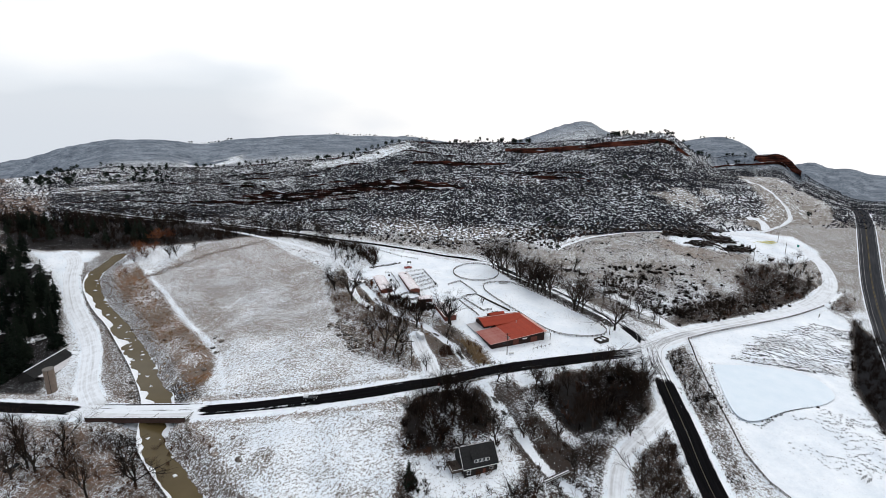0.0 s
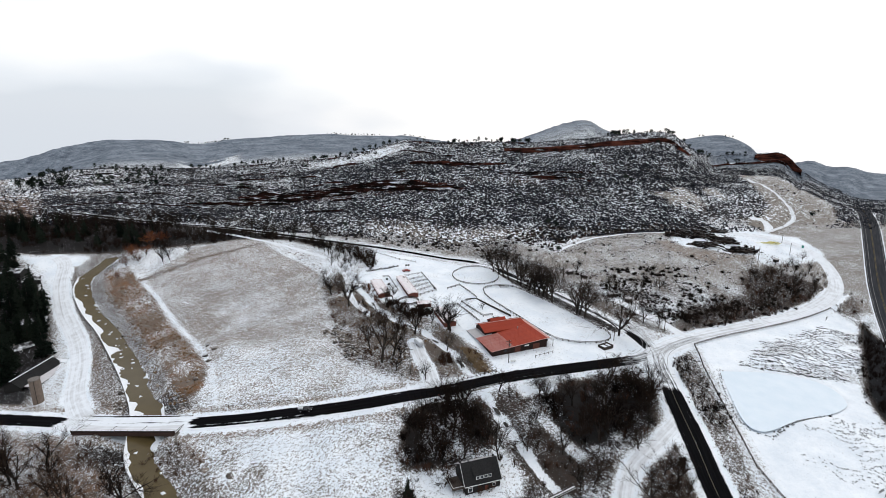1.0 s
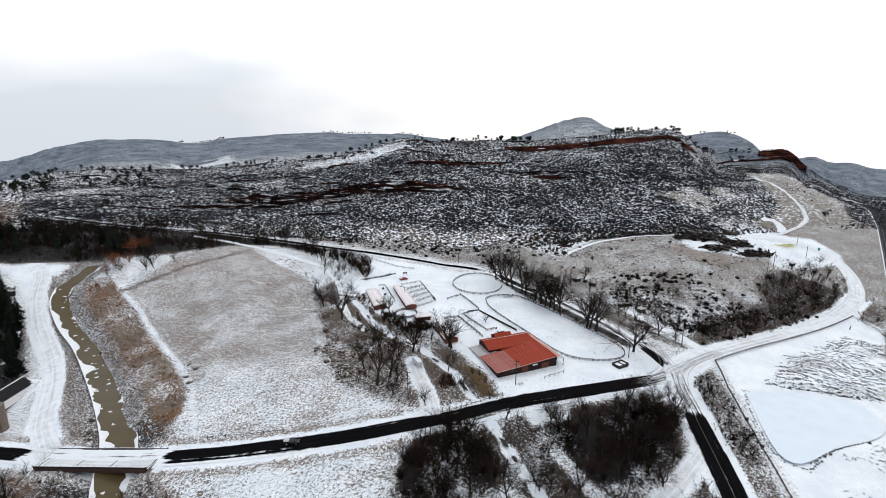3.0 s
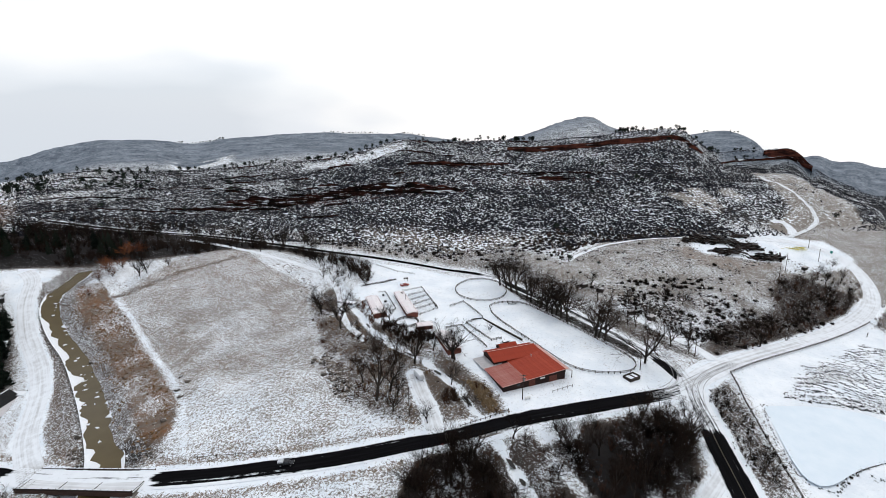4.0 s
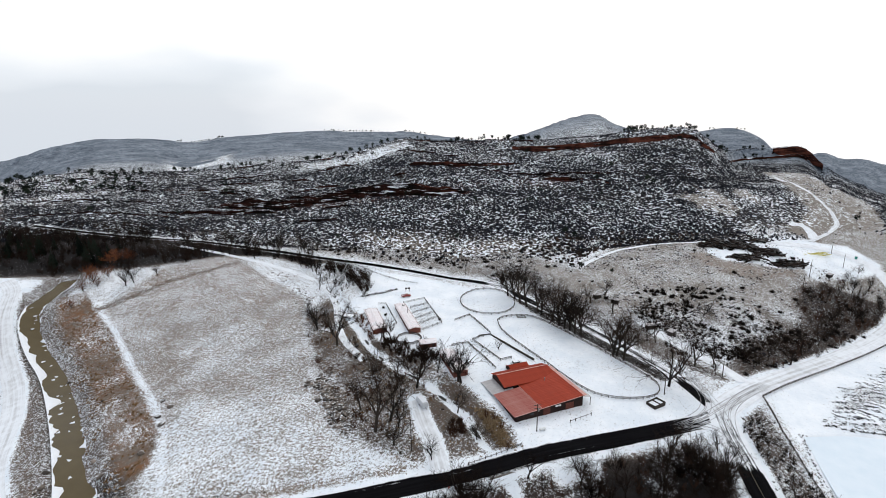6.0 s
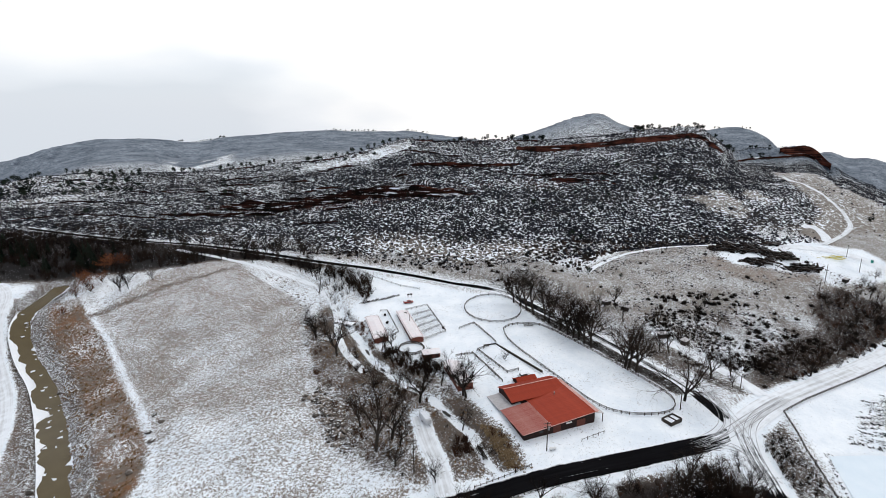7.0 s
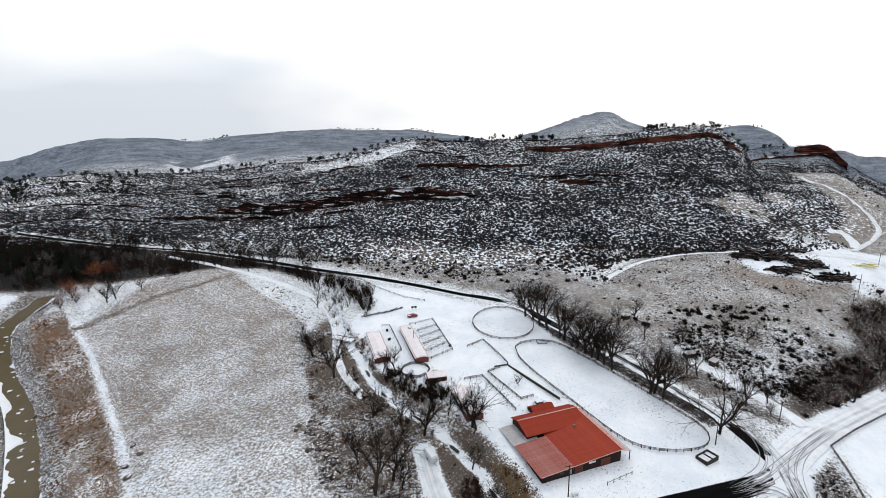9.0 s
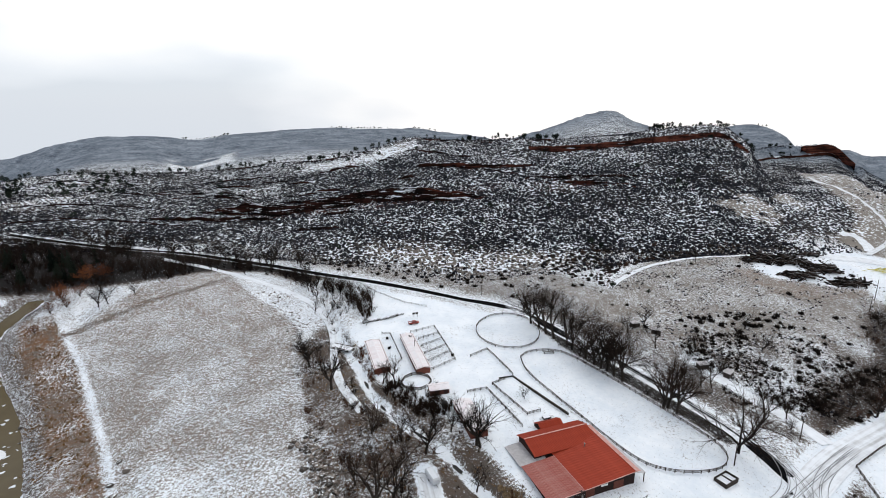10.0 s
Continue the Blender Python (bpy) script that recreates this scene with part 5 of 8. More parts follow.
def house():
    root = thing("house", 11.0, 153.0, "dark timber house with a dormer and white trim", "house", turn=17)
    L, W, h, rise = 12.0, 9.5, 3.6, 5.2
    for y0, y1 in ((0, 0.25), (W - 0.25, W)):
        part("wall", blocks([(L / 2, (y0 + y1) / 2, h / 2 - 0.6, L, 0.25, h + 1.2)]), M_HOUSE_WALL, root)
    for x in (0.12, L - 0.12):
        bm = bmesh.new()
        prof = [(0, -1.2), (W, -1.2), (W, h), (W * 0.62, h + rise), (W * 0.46, h + rise), (0, h)]
        a, b = [bm.verts.new((x - 0.12, y, z)) for y, z in prof], [bm.verts.new((x + 0.12, y, z)) for y, z in prof]
        bm.faces.new(a)
        bm.faces.new(b[::-1])
        for i in range(6):
            bm.faces.new((a[i], b[i], b[(i + 1) % 6], a[(i + 1) % 6]))
        bmesh.ops.recalc_face_normals(bm, faces=bm.faces[:])
        part("gable_wall", bm, M_HOUSE_WALL, root)
    part("roof", slab(bmesh.new(), [(-0.5, -0.4, h - 0.3), (L + 0.5, -0.4, h - 0.3), (L + 0.5, W * 0.46, h + rise + 0.12), (-0.5, W * 0.46, h + rise + 0.12)], 0.2), M_DARK_ROOF, root, "steep dark front roof slope")
    part("roof", slab(bmesh.new(), [(-0.5, W * 0.46, h + rise + 0.14), (L + 0.5, W * 0.46, h + rise + 0.14), (L + 0.5, W + 0.4, h + 1.6), (-0.5, W + 0.4, h + 1.6)], 0.2), M_GREY_ROOF, root, "frosted upper roof slope")
    part("fascia", blocks([(L / 2, -0.45, h - 0.36, L + 1.0, 0.12, 0.24)]), M_WHITE, root, "white eave board")
    rise_ang = math.degrees(math.atan2(rise, W * 0.46))
    for x in (-0.52, L + 0.52):
        bm = bmesh.new()
        m = Matrix.Translation((x, W * 0.23 - 0.2, h + rise / 2 - 0.1)) @ Matrix.Rotation(radians(rise_ang), 4, "X") @ Matrix.Diagonal((0.1, 7.0, 0.22, 1))
        bmesh.ops.create_cube(bm, size=1, matrix=m)
        part("barge_board", bm, M_WHITE, root, "white barge board")
    dorm = part("dormer", blocks([(L * 0.55, 2.0, h + 1.5, 6.4, 2.6, 2.0)]), M_HOUSE_WALL, root, "dark dormer with a row of windows")
    part("dormer_roof", slab(bmesh.new(), [(L * 0.55 - 3.6, 0.3, h + 2.5), (L * 0.55 + 3.6, 0.3, h + 2.5), (L * 0.55 + 3.6, 3.8, h + 4.4), (L * 0.55 - 3.6, 3.8, h + 4.4)], 0.16), M_DARK_ROOF, root)
    for i in range(4):
        window(root, L * 0.55 - 2.2 + i * 1.45, 0.66, h + 1.5, 1.0, 1.1)
    window(root, 1.6, -0.03, 1.7, 1.3, 1.4)
    window(root, 9.8, -0.03, 1.9, 1.1, 1.1)
    part("front_door", blocks([(7.2, -0.04, 1.05, 1.1, 0.1, 2.1)], 0.02), M_SHED_WALL, root)
    deck = part("side_deck", blocks([(-2.1, 4.2, 1.9, 4.0, 6.5, 0.2)], 0.03), M_WOOD, root, "raised snowy side deck")
    for x, y in ((-3.9, 1.2), (-3.9, 7.2), (-0.4, 1.2)):
        part("deck_post", blocks([(x, y, 0.4, 0.18, 0.18, 3.2)]), M_WOOD, deck)
    part("deck_rail", blocks([(-4.0, 4.2, 2.9, 0.1, 6.5, 0.12), (-2.1, 1.0, 2.9, 4.0, 0.1, 0.12)]), M_WHITE, deck, "pale deck rail")
    part("chimney", blocks([(2.6, W * 0.5, h + rise + 0.5, 0.5, 0.5, 1.3)], 0.03), M_STEEL, root, "thin metal chimney")


house()


# ---- pavilion and tower by the creek ----
def pavilion():
    root = thing("pavilion", -210, 254, "long dark shingled pavilion with a snowy porch", "pavilion", turn=86)
    L, W, h, rise = 27, 9, 3.2, 3.0
    gable_walls(root, L, W, h, rise, M_HOUSE_WALL)
    part("roof", slab(bmesh.new(), [(-0.8, -W / 2 - 0.8, h - 0.4), (L + 0.8, -W / 2 - 0.8, h - 0.4), (L + 0.8, 0, h + rise + 0.1), (-0.8, 0, h + rise + 0.1)], 0.22), M_DARK_ROOF, root, "dark shingle roof slope")
    part("roof", slab(bmesh.new(), [(-0.8, 0, h + rise + 0.12), (L + 0.8, 0, h + rise + 0.12), (L + 0.8, W / 2 + 0.8, h - 0.4), (-0.8, W / 2 + 0.8, h - 0.4)], 0.22), M_DARK_ROOF, root, "dark shingle roof slope")
    part("ridge_cap", blocks([(L / 2, 0, h + rise + 0.2, L + 1.6, 0.5, 0.14)]), M_SNOW, root, "snow on the ridge")
    porch = part("porch_roof", slab(bmesh.new(), [(1, -W / 2 - 6.5, 2.5), (L + 1, -W / 2 - 6.5, 2.5), (L + 1, -W / 2 - 0.9, 3.0), (1, -W / 2 - 0.9, 3.0)], 0.2), M_GREY_ROOF, root, "frosted grey porch roof")
    part("fascia", blocks([(L / 2 + 1, -W / 2 - 6.6, 2.3, L, 0.2, 0.6), (1, -W / 2 - 3.7, 2.5, 0.2, 5.6, 0.5), (L + 1, -W / 2 - 3.7, 2.5, 0.2, 5.6, 0.5)]), M_POLE, porch, "dark eave beam")
    # an added dark panel for the shade under the porch roof
    part("skirt_wall", blocks([(L / 2 + 1, -W / 2 - 6.0, 0.0, L, 0.2, 2.0)]), M_BARN_WALL, porch, "dark panel in place of the shade below the porch")
    for x in np.linspace(1.5, L, 7):
        part("porch_post", blocks([(x, -W / 2 - 5.2, 0.9, 0.2, 0.2, 3.4)]), M_WOOD, porch)
    part("porch_floor", blocks([(L / 2, -W / 2 - 3, -0.1, L, 5.5, 0.9)], 0.03), M_WOOD, root, "timber porch floor")
    part("end_roof", slab(bmesh.new(), [(L - 0.5, -W / 2 - 2.5, h + 0.5), (L + 4, -W / 2 - 2.5, h + 0.3), (L + 4, 2.5, h + 0.3), (L - 0.5, 2.5, h + 0.5)], 0.2), M_SNOW, root, "snow-covered flat end roof")
    for x, y in ((L + 3.6, -W / 2 - 2), (L + 3.6, 2)):
        part("end_post", blocks([(x, y, 1.6, 0.3, 0.3, 5.2)]), M_WOOD, root)


pavilion()
tower = thing("round_tower", -185.5, 238, "plain tan round tower beside the lane", "tower")
bm = bmesh.new()
drum(bm, (0, 0, -1), (0, 0, 12), 2.3, 2.3, 28)
part("shell", bm, M_TAN_TOWER, tower)
bm = bmesh.new()
drum(bm, (0, 0, 12), (0, 0, 12.35), 2.5, 2.4, 28)
part("rim", bm, M_CONCRETE, tower, "pale concrete rim")
bm = bmesh.new()
drum(bm, (0, 0, 12.36), (0, 0, 12.5), 2.1, 1.9, 24)
part("flat_top", bm, M_CONCRETE, tower, "grey-brown flat top")
part("ladder_strip", blocks([(1.05, -2.1, 5.6, 0.22, 0.2, 12.6, 26)]), M_WOOD, tower, "dark vertical ladder strip")


def cabin(x, y, turn, L, W, label):
    root = thing("cabin", x, y, label, "cabin", "garden cabins", turn)
    gable_walls(root, L, W, 2.8, 1.8, M_HOUSE_WALL)
    for s in (-1, 1):
        q = [(-0.5, s * (W / 2 + 0.5), 2.5), (L + 0.5, s * (W / 2 + 0.5), 2.5), (L + 0.5, 0, 4.7), (-0.5, 0, 4.7)]
        part("roof", slab(bmesh.new(), q if s < 0 else q[::-1], 0.18), M_SNOWY_ROOF, root)
    part("chimney", blocks([(L * 0.3, 0.6, 4.7, 0.6, 0.6, 1.4)], 0.03), M_CONCRETE, root)
    window(root, L * 0.4, -W / 2 - 0.12, 1.5, 1.4, 1.1)


M_SNOWY_ROOF = plain("patchy_snow_roof", (0.03, 0.03, 0.033), (0.06, 0.055, 0.055), 0.5, 0.9, snow=0.55)
for x, y, a, L, W in ((-250, 318, 20, 13, 8), (-262, 300, -30, 12, 8), (-240, 292, 60, 11, 7), (-275, 335, 10, 14, 8), (-275, 356, 35, 10, 7), (-263, 340, -15, 9, 6), (-290, 362, 0, 13, 8), (-320, 345, 40, 12, 8)):
    cabin(x, y, a, L, W, "dark cabin among spruces with patchy snow on its roof")


# ---- rock: ledges on the hill, boulders and piles ----
def block_mesh(seed, mat):
    """A rough unit block of fallen rock."""
    rng = random.Random(seed)
    bm = bmesh.new()
    bmesh.ops.create_cube(bm, size=1)
    bmesh.ops.subdivide_edges(bm, edges=bm.edges[:], cuts=1)
    for v in bm.verts:
        v.co += Vector((rng.uniform(-0.14, 0.14), rng.uniform(-0.14, 0.14), rng.uniform(-0.1, 0.1)))
    me = bpy.data.meshes.new("block")
    bm.to_mesh(me)
    bm.free()
    me.materials.append(mat)
    return me


def ledge(az0, az1, table, shift, tall, label, seed, mat, beds=7, batter=0.35, breaks=0.0, cap=False, drop=0.0, blocks_per=0.15):
    """A cliff of thin weathered beds that follows the hill from one bearing to the other.
    tall: its greatest height; batter: how far each bed steps back; breaks: how much of it is buried in the slope; cap: its top lies level with the ridge."""
    rng = np.random.default_rng(seed)
    mid = (az0 + az1) / 2
    rmid, _ = ridge_at(table, np.array(mid))
    n = int(math.radians(az1 - az0) * float(rmid) / (1.0 if float(rmid) < 1000 else 2.0)) + 2
    az = np.linspace(az0, az1, n)
    r, zr = ridge_at(table, az)
    arc = np.radians(az - az0) * r
    r = r + shift + (humps(arc, arc * 0 + seed, 70, seed, 3) - 0.5) * (8 if cap else 26)
    f = (az - az0) / (az1 - az0)
    size = np.minimum(1, np.minimum(f, 1 - f) * 5) ** 0.8 * (0.55 + 0.9 * humps(arc, arc * 0, 45, seed + 1, 3))
    if breaks:
        size = size * smooth(breaks - 0.08, breaks + 0.08, humps(arc, arc * 0 + 9, 34, seed + 2, 3))
    H = tall * size * (0.7 + 0.6 * humps(arc, arc * 0 + 3, 11, seed + 3, 3))
    x, y = r * np.sin(np.radians(az)), r * np.cos(np.radians(az))
    base = zr - drop - H if cap else surface(x, y) - 0.35 - 0.12 * H
    cuts = np.concatenate([[0], np.cumsum(rng.uniform(0.4, 1.6, beds))])
    cuts = cuts / cuts[-1]
    rows, back = [], np.zeros(n)
    for k in range(beds):
        notch = (humps(arc, arc * 0 + k * 31, 16, seed + 5 + k, 3) - 0.35) * 2.6 + (lattice(arc, arc * 0 + k * 17, 2.6, seed + 40 + k) - 0.5) * 1.1
        back = back + np.maximum(0, batter * tall / beds + notch * np.minimum(1, H / 3 + 0.1)) * (0.5 if cap else 1)
        slump = (lattice(arc, arc * 0 + k * 7, 9, seed + 60 + k) - 0.5) * 0.5 * tall / beds
        share = 0.45 + 0.5 * lattice(arc, arc * 0 + k * 13, 12, seed + 80 + k)
        for e, out in ((cuts[k], 0.0), (cuts[k] + (cuts[k + 1] - cuts[k]) * share, -0.25 * size)):
            rr = r + back + out
            rows.append(np.stack([rr * np.sin(np.radians(az)), rr * np.cos(np.radians(az)), base + H * e + slump * (k > 0)], -1))
    rr = r + back + 3.0 + 0.5 * H
    xx, yy = rr * np.sin(np.radians(az)), rr * np.cos(np.radians(az))
    rows.append(np.stack([xx, yy, np.minimum(rows[-1][:, 2] + 0.2, surface(xx, yy) - 0.6)], -1))
    rows.insert(0, rows[0] - np.array([0, 0, 4.0]))
    V = np.stack(rows, 0)
    m = len(rows)
    i, j = np.meshgrid(np.arange(m - 1), np.arange(n - 1), indexing="ij")
    q = np.stack([i * n + j, i * n + j + 1, (i + 1) * n + j + 1, (i + 1) * n + j], -1).reshape(-1, 4)
    o = V[1, n // 2].copy()
    root = new("rock_ledge")
    root.matrix_basis = pose(*o)
    tagged(root, label, "rock ledge", "hillside ledges")
    put("rock_face", mesh_np((V - o).reshape(-1, 3), q, "rock_face", mat), None, root)
    shapes = [block_mesh(seed * 7 + c, mat) for c in range(3)]
    for c in rng.choice(n, int(n * blocks_per * 0.25), replace=False):
        if H[c] < 0.5:
            continue
        p = V[1, c] + np.array([0, -rng.uniform(0.5, 7), 0])
        z = float(surface(p[0], p[1]))
        w = rng.uniform(0.8, 2.6)
        child("block", shapes[rng.integers(3)], root, pose(p[0] - o[0], p[1] - o[1], z + w * 0.15 - o[2], rng.uniform(-20, 20), rng.uniform(-20, 20), rng.uniform(0, 90)) @ Matrix.Diagonal((w * 1.4, w, w * 0.7, 1)))
    return root


def rock_material(name, dark, red, bed, snow):
    """Bedded sandstone: black joints, overhang shade included in their colour, between beds of uneven red, with snow on
    every shelf that can hold it.
    """
    k = Mat(name, 1.0, spec=0.05)
    beds = k.noise(bed, 4, 0.65, stretch=(0.05, 0.05, 1.0))
    blotch = k.noise(0.08, 4, 0.6)
    chip = k.noise(0.9, 4, 0.7)
    f = k.math("ADD", k.math("MULTIPLY", k.math("SUBTRACT", beds, 0.5), 2.6), k.math("ADD", k.math("MULTIPLY", k.math("SUBTRACT", chip, 0.5), 1.2), k.math("MULTIPLY", k.math("SUBTRACT", blotch, 0.5), 1.6)))
    col = k.mix(k.span(f, -0.25, 0.55), dark, red)
    shelf = k.noise(bed * 1.3, 4, 0.6, stretch=(0.09, 0.09, 1.0))
    m = k.math("ADD", k.math("MULTIPLY", k.up(), 0.9), k.math("ADD", k.math("MULTIPLY", k.math("SUBTRACT", shelf, 0.5), 3.0), k.math("MULTIPLY", k.math("SUBTRACT", chip, 0.5), 1.3)))
    k.color(k.mix(k.span(m, 0.95 - snow, 1.15 - snow), col, (0.74, 0.78, 0.84)))
    k.bump(k.math("ADD", beds, k.math("MULTIPLY", chip, 0.4)), 0.9, 0.8)
    return k.m


M_DARK_ROCK = rock_material("dark_red_rock", (0.003, 0.0022, 0.0022), (0.034, 0.012, 0.009), 0.42, 0.30)
M_CLIFF = rock_material("brown_red_cliff", (0.005, 0.0028, 0.0026), (0.075, 0.024, 0.016), 0.42, 0.18)
M_RED_ROCK = rock_material("red_sandstone", (0.012, 0.006, 0.005), (0.13, 0.042, 0.028), 0.32, 0.05)
ledge(-26, -6, FACE, -24, 4.5, "dark red sandstone ledge with snow on its shelves", 3, M_DARK_ROCK, beds=5, breaks=0.42)
ledge(-21, 3.5, FACE, -8, 10.5, "tall dark red sandstone cliff band across the hillside", 5, M_DARK_ROCK, beds=9, batter=0.5)
ledge(-11, 4.5, FACE, 1, 7.5, "rust-red face of the cliff band", 6, M_CLIFF, beds=9, breaks=0.42)
ledge(-16, 1, FACE, 22, 4, "broken red sandstone shelf above the cliff band", 7, M_DARK_ROCK, beds=5, breaks=0.46)
ledge(-1, 17, FACE, 18, 4.5, "low broken red ledge dusted with snow", 9, M_CLIFF, beds=5, breaks=0.48)
ledge(-4, 13, FACE, 74, 5, "red ledge high among the scrub", 10, M_CLIFF, beds=6, breaks=0.44)
ledge(9, 25, FACE, 34, 3, "thin dark rock ledge among scrub", 11, M_DARK_ROCK, beds=4, breaks=0.5)
ledge(-20, -3.2, CREST, -7, 3.6, "thin red rim of sandstone below the ridge", 13, M_CLIFF, beds=4, cap=True, drop=0.2)
ledge(-5.5, 1.0, CREST, -9, 6, "dark red caprock on the small summit", 15, M_CLIFF, beds=6, cap=True, drop=0.4)
ledge(0, 10, CREST, -8, 3.5, "thin snowy sandstone rim along the ridge", 17, M_CLIFF, beds=4, cap=True, drop=0.3)
ledge(8, 26.6, CREST, -38, 10, "red sandstone cliff capping the ridge", 19, M_RED_ROCK, beds=8, batter=0.2, cap=True, drop=5.5)
ledge(31.6, 35.4, CREST, -18, 13, "brown-red cliff cap of the far mesa", 21, M_RED_ROCK, beds=9, batter=0.2, cap=True, drop=0.6, blocks_per=0.0)
ledge(27.6, 34.2, CREST, -60, 9, "dark red ledge below the far mesa", 23, M_CLIFF, beds=6, batter=0.2, cap=True, drop=13, blocks_per=0.0)
ledge(-24, 12, CREST, -70, 3.2, "broken snowy ledge high on the hillside", 25, M_DARK_ROCK, beds=4, breaks=0.5)
ledge(-30, 22, CREST, -110, 3, "broken snowy ledge on the upper hillside", 27, M_DARK_ROCK, beds=4, breaks=0.52)
ledge(-32, 5, FACE, 46, 3.4, "broken ledge among dark scrub", 29, M_DARK_ROCK, beds=4, breaks=0.5)
ledge(-37, -12, FACE, 22, 2.6, "thin snowy ledge across the western slope", 33, M_DARK_ROCK, beds=3, breaks=0.46)
ledge(-36, -14, FACE, 68, 2.8, "thin dark ledge across the western slope", 35, M_DARK_ROCK, beds=3, breaks=0.46)
ledge(-35, -12, FACE, 108, 2.6, "thin dark ledge high on the western slope", 37, M_DARK_ROCK, beds=3, breaks=0.46)
ledge(-36, -18, FACE, -40, 2.4, "low dark ledge at the western hill foot", 39, M_DARK_ROCK, beds=3, breaks=0.48)
ledge(-24, 2, FACE, -48, 2.6, "low dark ledge near the hill foot", 31, M_DARK_ROCK, beds=3, breaks=0.53)


def boulder_mesh(seed):
    rng = random.Random(seed)
    bm = bmesh.new()
    bmesh.ops.create_icosphere(bm, subdivisions=1, radius=0.5)
    for v in bm.verts:
        v.co *= rng.uniform(0.75, 1.2)
        v.co.z *= 0.72
    me = bpy.data.meshes.new("boulder")
    bm.to_mesh(me)
    bm.free()
    me.materials.append(M_GREY_ROCK)
    return me


BOULDERS = [boulder_mesh(s) for s in range(5)]


def set_boulder(x, y, size, parent=None, lift=0.0):
    m = pose(x, y, float(surface(x, y)) + size * 0.16 + lift, random.uniform(-15, 15), random.uniform(-15, 15), random.uniform(0, 360)) @ Matrix.Diagonal((size * random.uniform(0.8, 1.3), size, size * random.uniform(0.7, 1.0), 1))
    ob = new("boulder", random.choice(BOULDERS))
    if parent is None:
        ob.matrix_basis = m
        return tagged(ob, "snow-topped rounded boulder on the creek bank", "boulder", "creek boulders")
    ob.parent = parent
    ob.matrix_basis = parent.matrix_basis.inverted() @ m
    return ob


rng = random.Random(12)
heap = thing("rock_pile", -42, 250, "long heap of grey and tan riprap boulders dusted with snow", "rock pile")
for _ in range(240):
    f = rng.random()
    a, b = ((-51, 268), (-41.5, 251)) if f < 0.45 else ((-41.5, 251), (-33.5, 233))
    u = rng.random()
    d = rng.gauss(0, 2.2)
    set_boulder(a[0] + (b[0] - a[0]) * u + d, a[1] + (b[1] - a[1]) * u + rng.gauss(0, 2), rng.uniform(0.6, 2.1), heap, rng.uniform(0, 0.5))
heap = thing("rock_pile", 22, 222, "bank of tan broken rock beside the barn yard", "rock pile")
for _ in range(70):
    u = rng.random()
    set_boulder(19 + 8 * u + rng.gauss(0, 1.5), 240 - 22 * u + rng.gauss(0, 1.4), rng.uniform(0.4, 1.2), heap)
heap = thing("rock_pile", -90, 385, "scatter of flat stones on the field edge", "rock pile")
for _ in range(60):
    u = rng.random()
    set_boulder(-108 + 38 * u + rng.gauss(0, 4), 402 - 46 * u + rng.gauss(0, 4), rng.uniform(0.5, 1.6), heap)
for x, y, s in ((-109, 250, 3.0), (-113.5, 256, 2.6), (-111, 262, 2.6), (-117, 268, 2.4), (-109, 234, 2.8), (-143, 232, 2.6), (-139, 224, 2.8), (-128, 236, 2.2), (-119.5, 226, 3.0), (-112, 233, 1.6),
                (-163, 288, 1.6), (-183, 306, 2.0), (-192, 317, 1.8), (-160, 262, 1.8), (-136, 219, 2.0), (-80, 172, 2.6), (-70, 168, 3.0), (-76, 180, 2.2), (-150, 279, 1.6), (-176, 296, 1.4)):
    set_boulder(x, y, s)
heap = thing("riprap", -110, 212, "grey riprap stones on the bridge embankment", "rock pile")
for _ in range(150):
    side = rng.choice((-1, 1))
    x = -121 + side * rng.uniform(9, 19)
    y = 206 - (x + 121) * 0.17 + rng.choice((-1, 1)) * rng.uniform(6, 13)
    set_boulder(x, y, rng.uniform(0.5, 1.3), heap)


# ---- scrub ----
def clumps(xy, size, name, mat, label, seed, spikes=6, squash=0.62, category="shrubs"):
    """Many small ragged bushes in one mesh: each a lumpy tuft of its own size and outline."""
    rng = np.random.default_rng(seed)
    n = len(xy)
    ang = np.arange(spikes) * 2 * np.pi / spikes
    base = np.concatenate([np.stack([np.cos(ang), np.sin(ang), np.full(spikes, -0.15)], -1), np.stack([0.6 * np.cos(ang + 0.5), 0.6 * np.sin(ang + 0.5), np.full(spikes, 0.75)], -1), [[0, 0, 1.0]]])
    s, k = np.arange(spikes), (np.arange(spikes) + 1) % spikes
    tri = np.concatenate([np.stack([s, k, s + spikes], -1), np.stack([k, k + spikes, s + spikes], -1), np.stack([s + spikes, k + spikes, np.full(spikes, 2 * spikes)], -1)])
    v = base[None] * rng.uniform(0.55, 1.35, (n, len(base), 1))
    turn = rng.uniform(0, 2 * np.pi, (n, 1))
    v = np.stack([v[..., 0] * np.cos(turn) - v[..., 1] * np.sin(turn), v[..., 0] * np.sin(turn) + v[..., 1] * np.cos(turn), v[..., 2]], -1)
    v = v * (np.asarray(size)[:, None, None] * [1, 1, squash])
    z = surface(xy[:, 0], xy[:, 1])
    v = v + np.concatenate([xy, z[:, None] + 0.05], 1)[:, None]
    f = tri[None] + (np.arange(n) * len(base))[:, None, None]
    put(name, mesh_np(v.reshape(-1, 3), f.reshape(-1, 3), name, mat), None, None, label, category, kind="stuff")


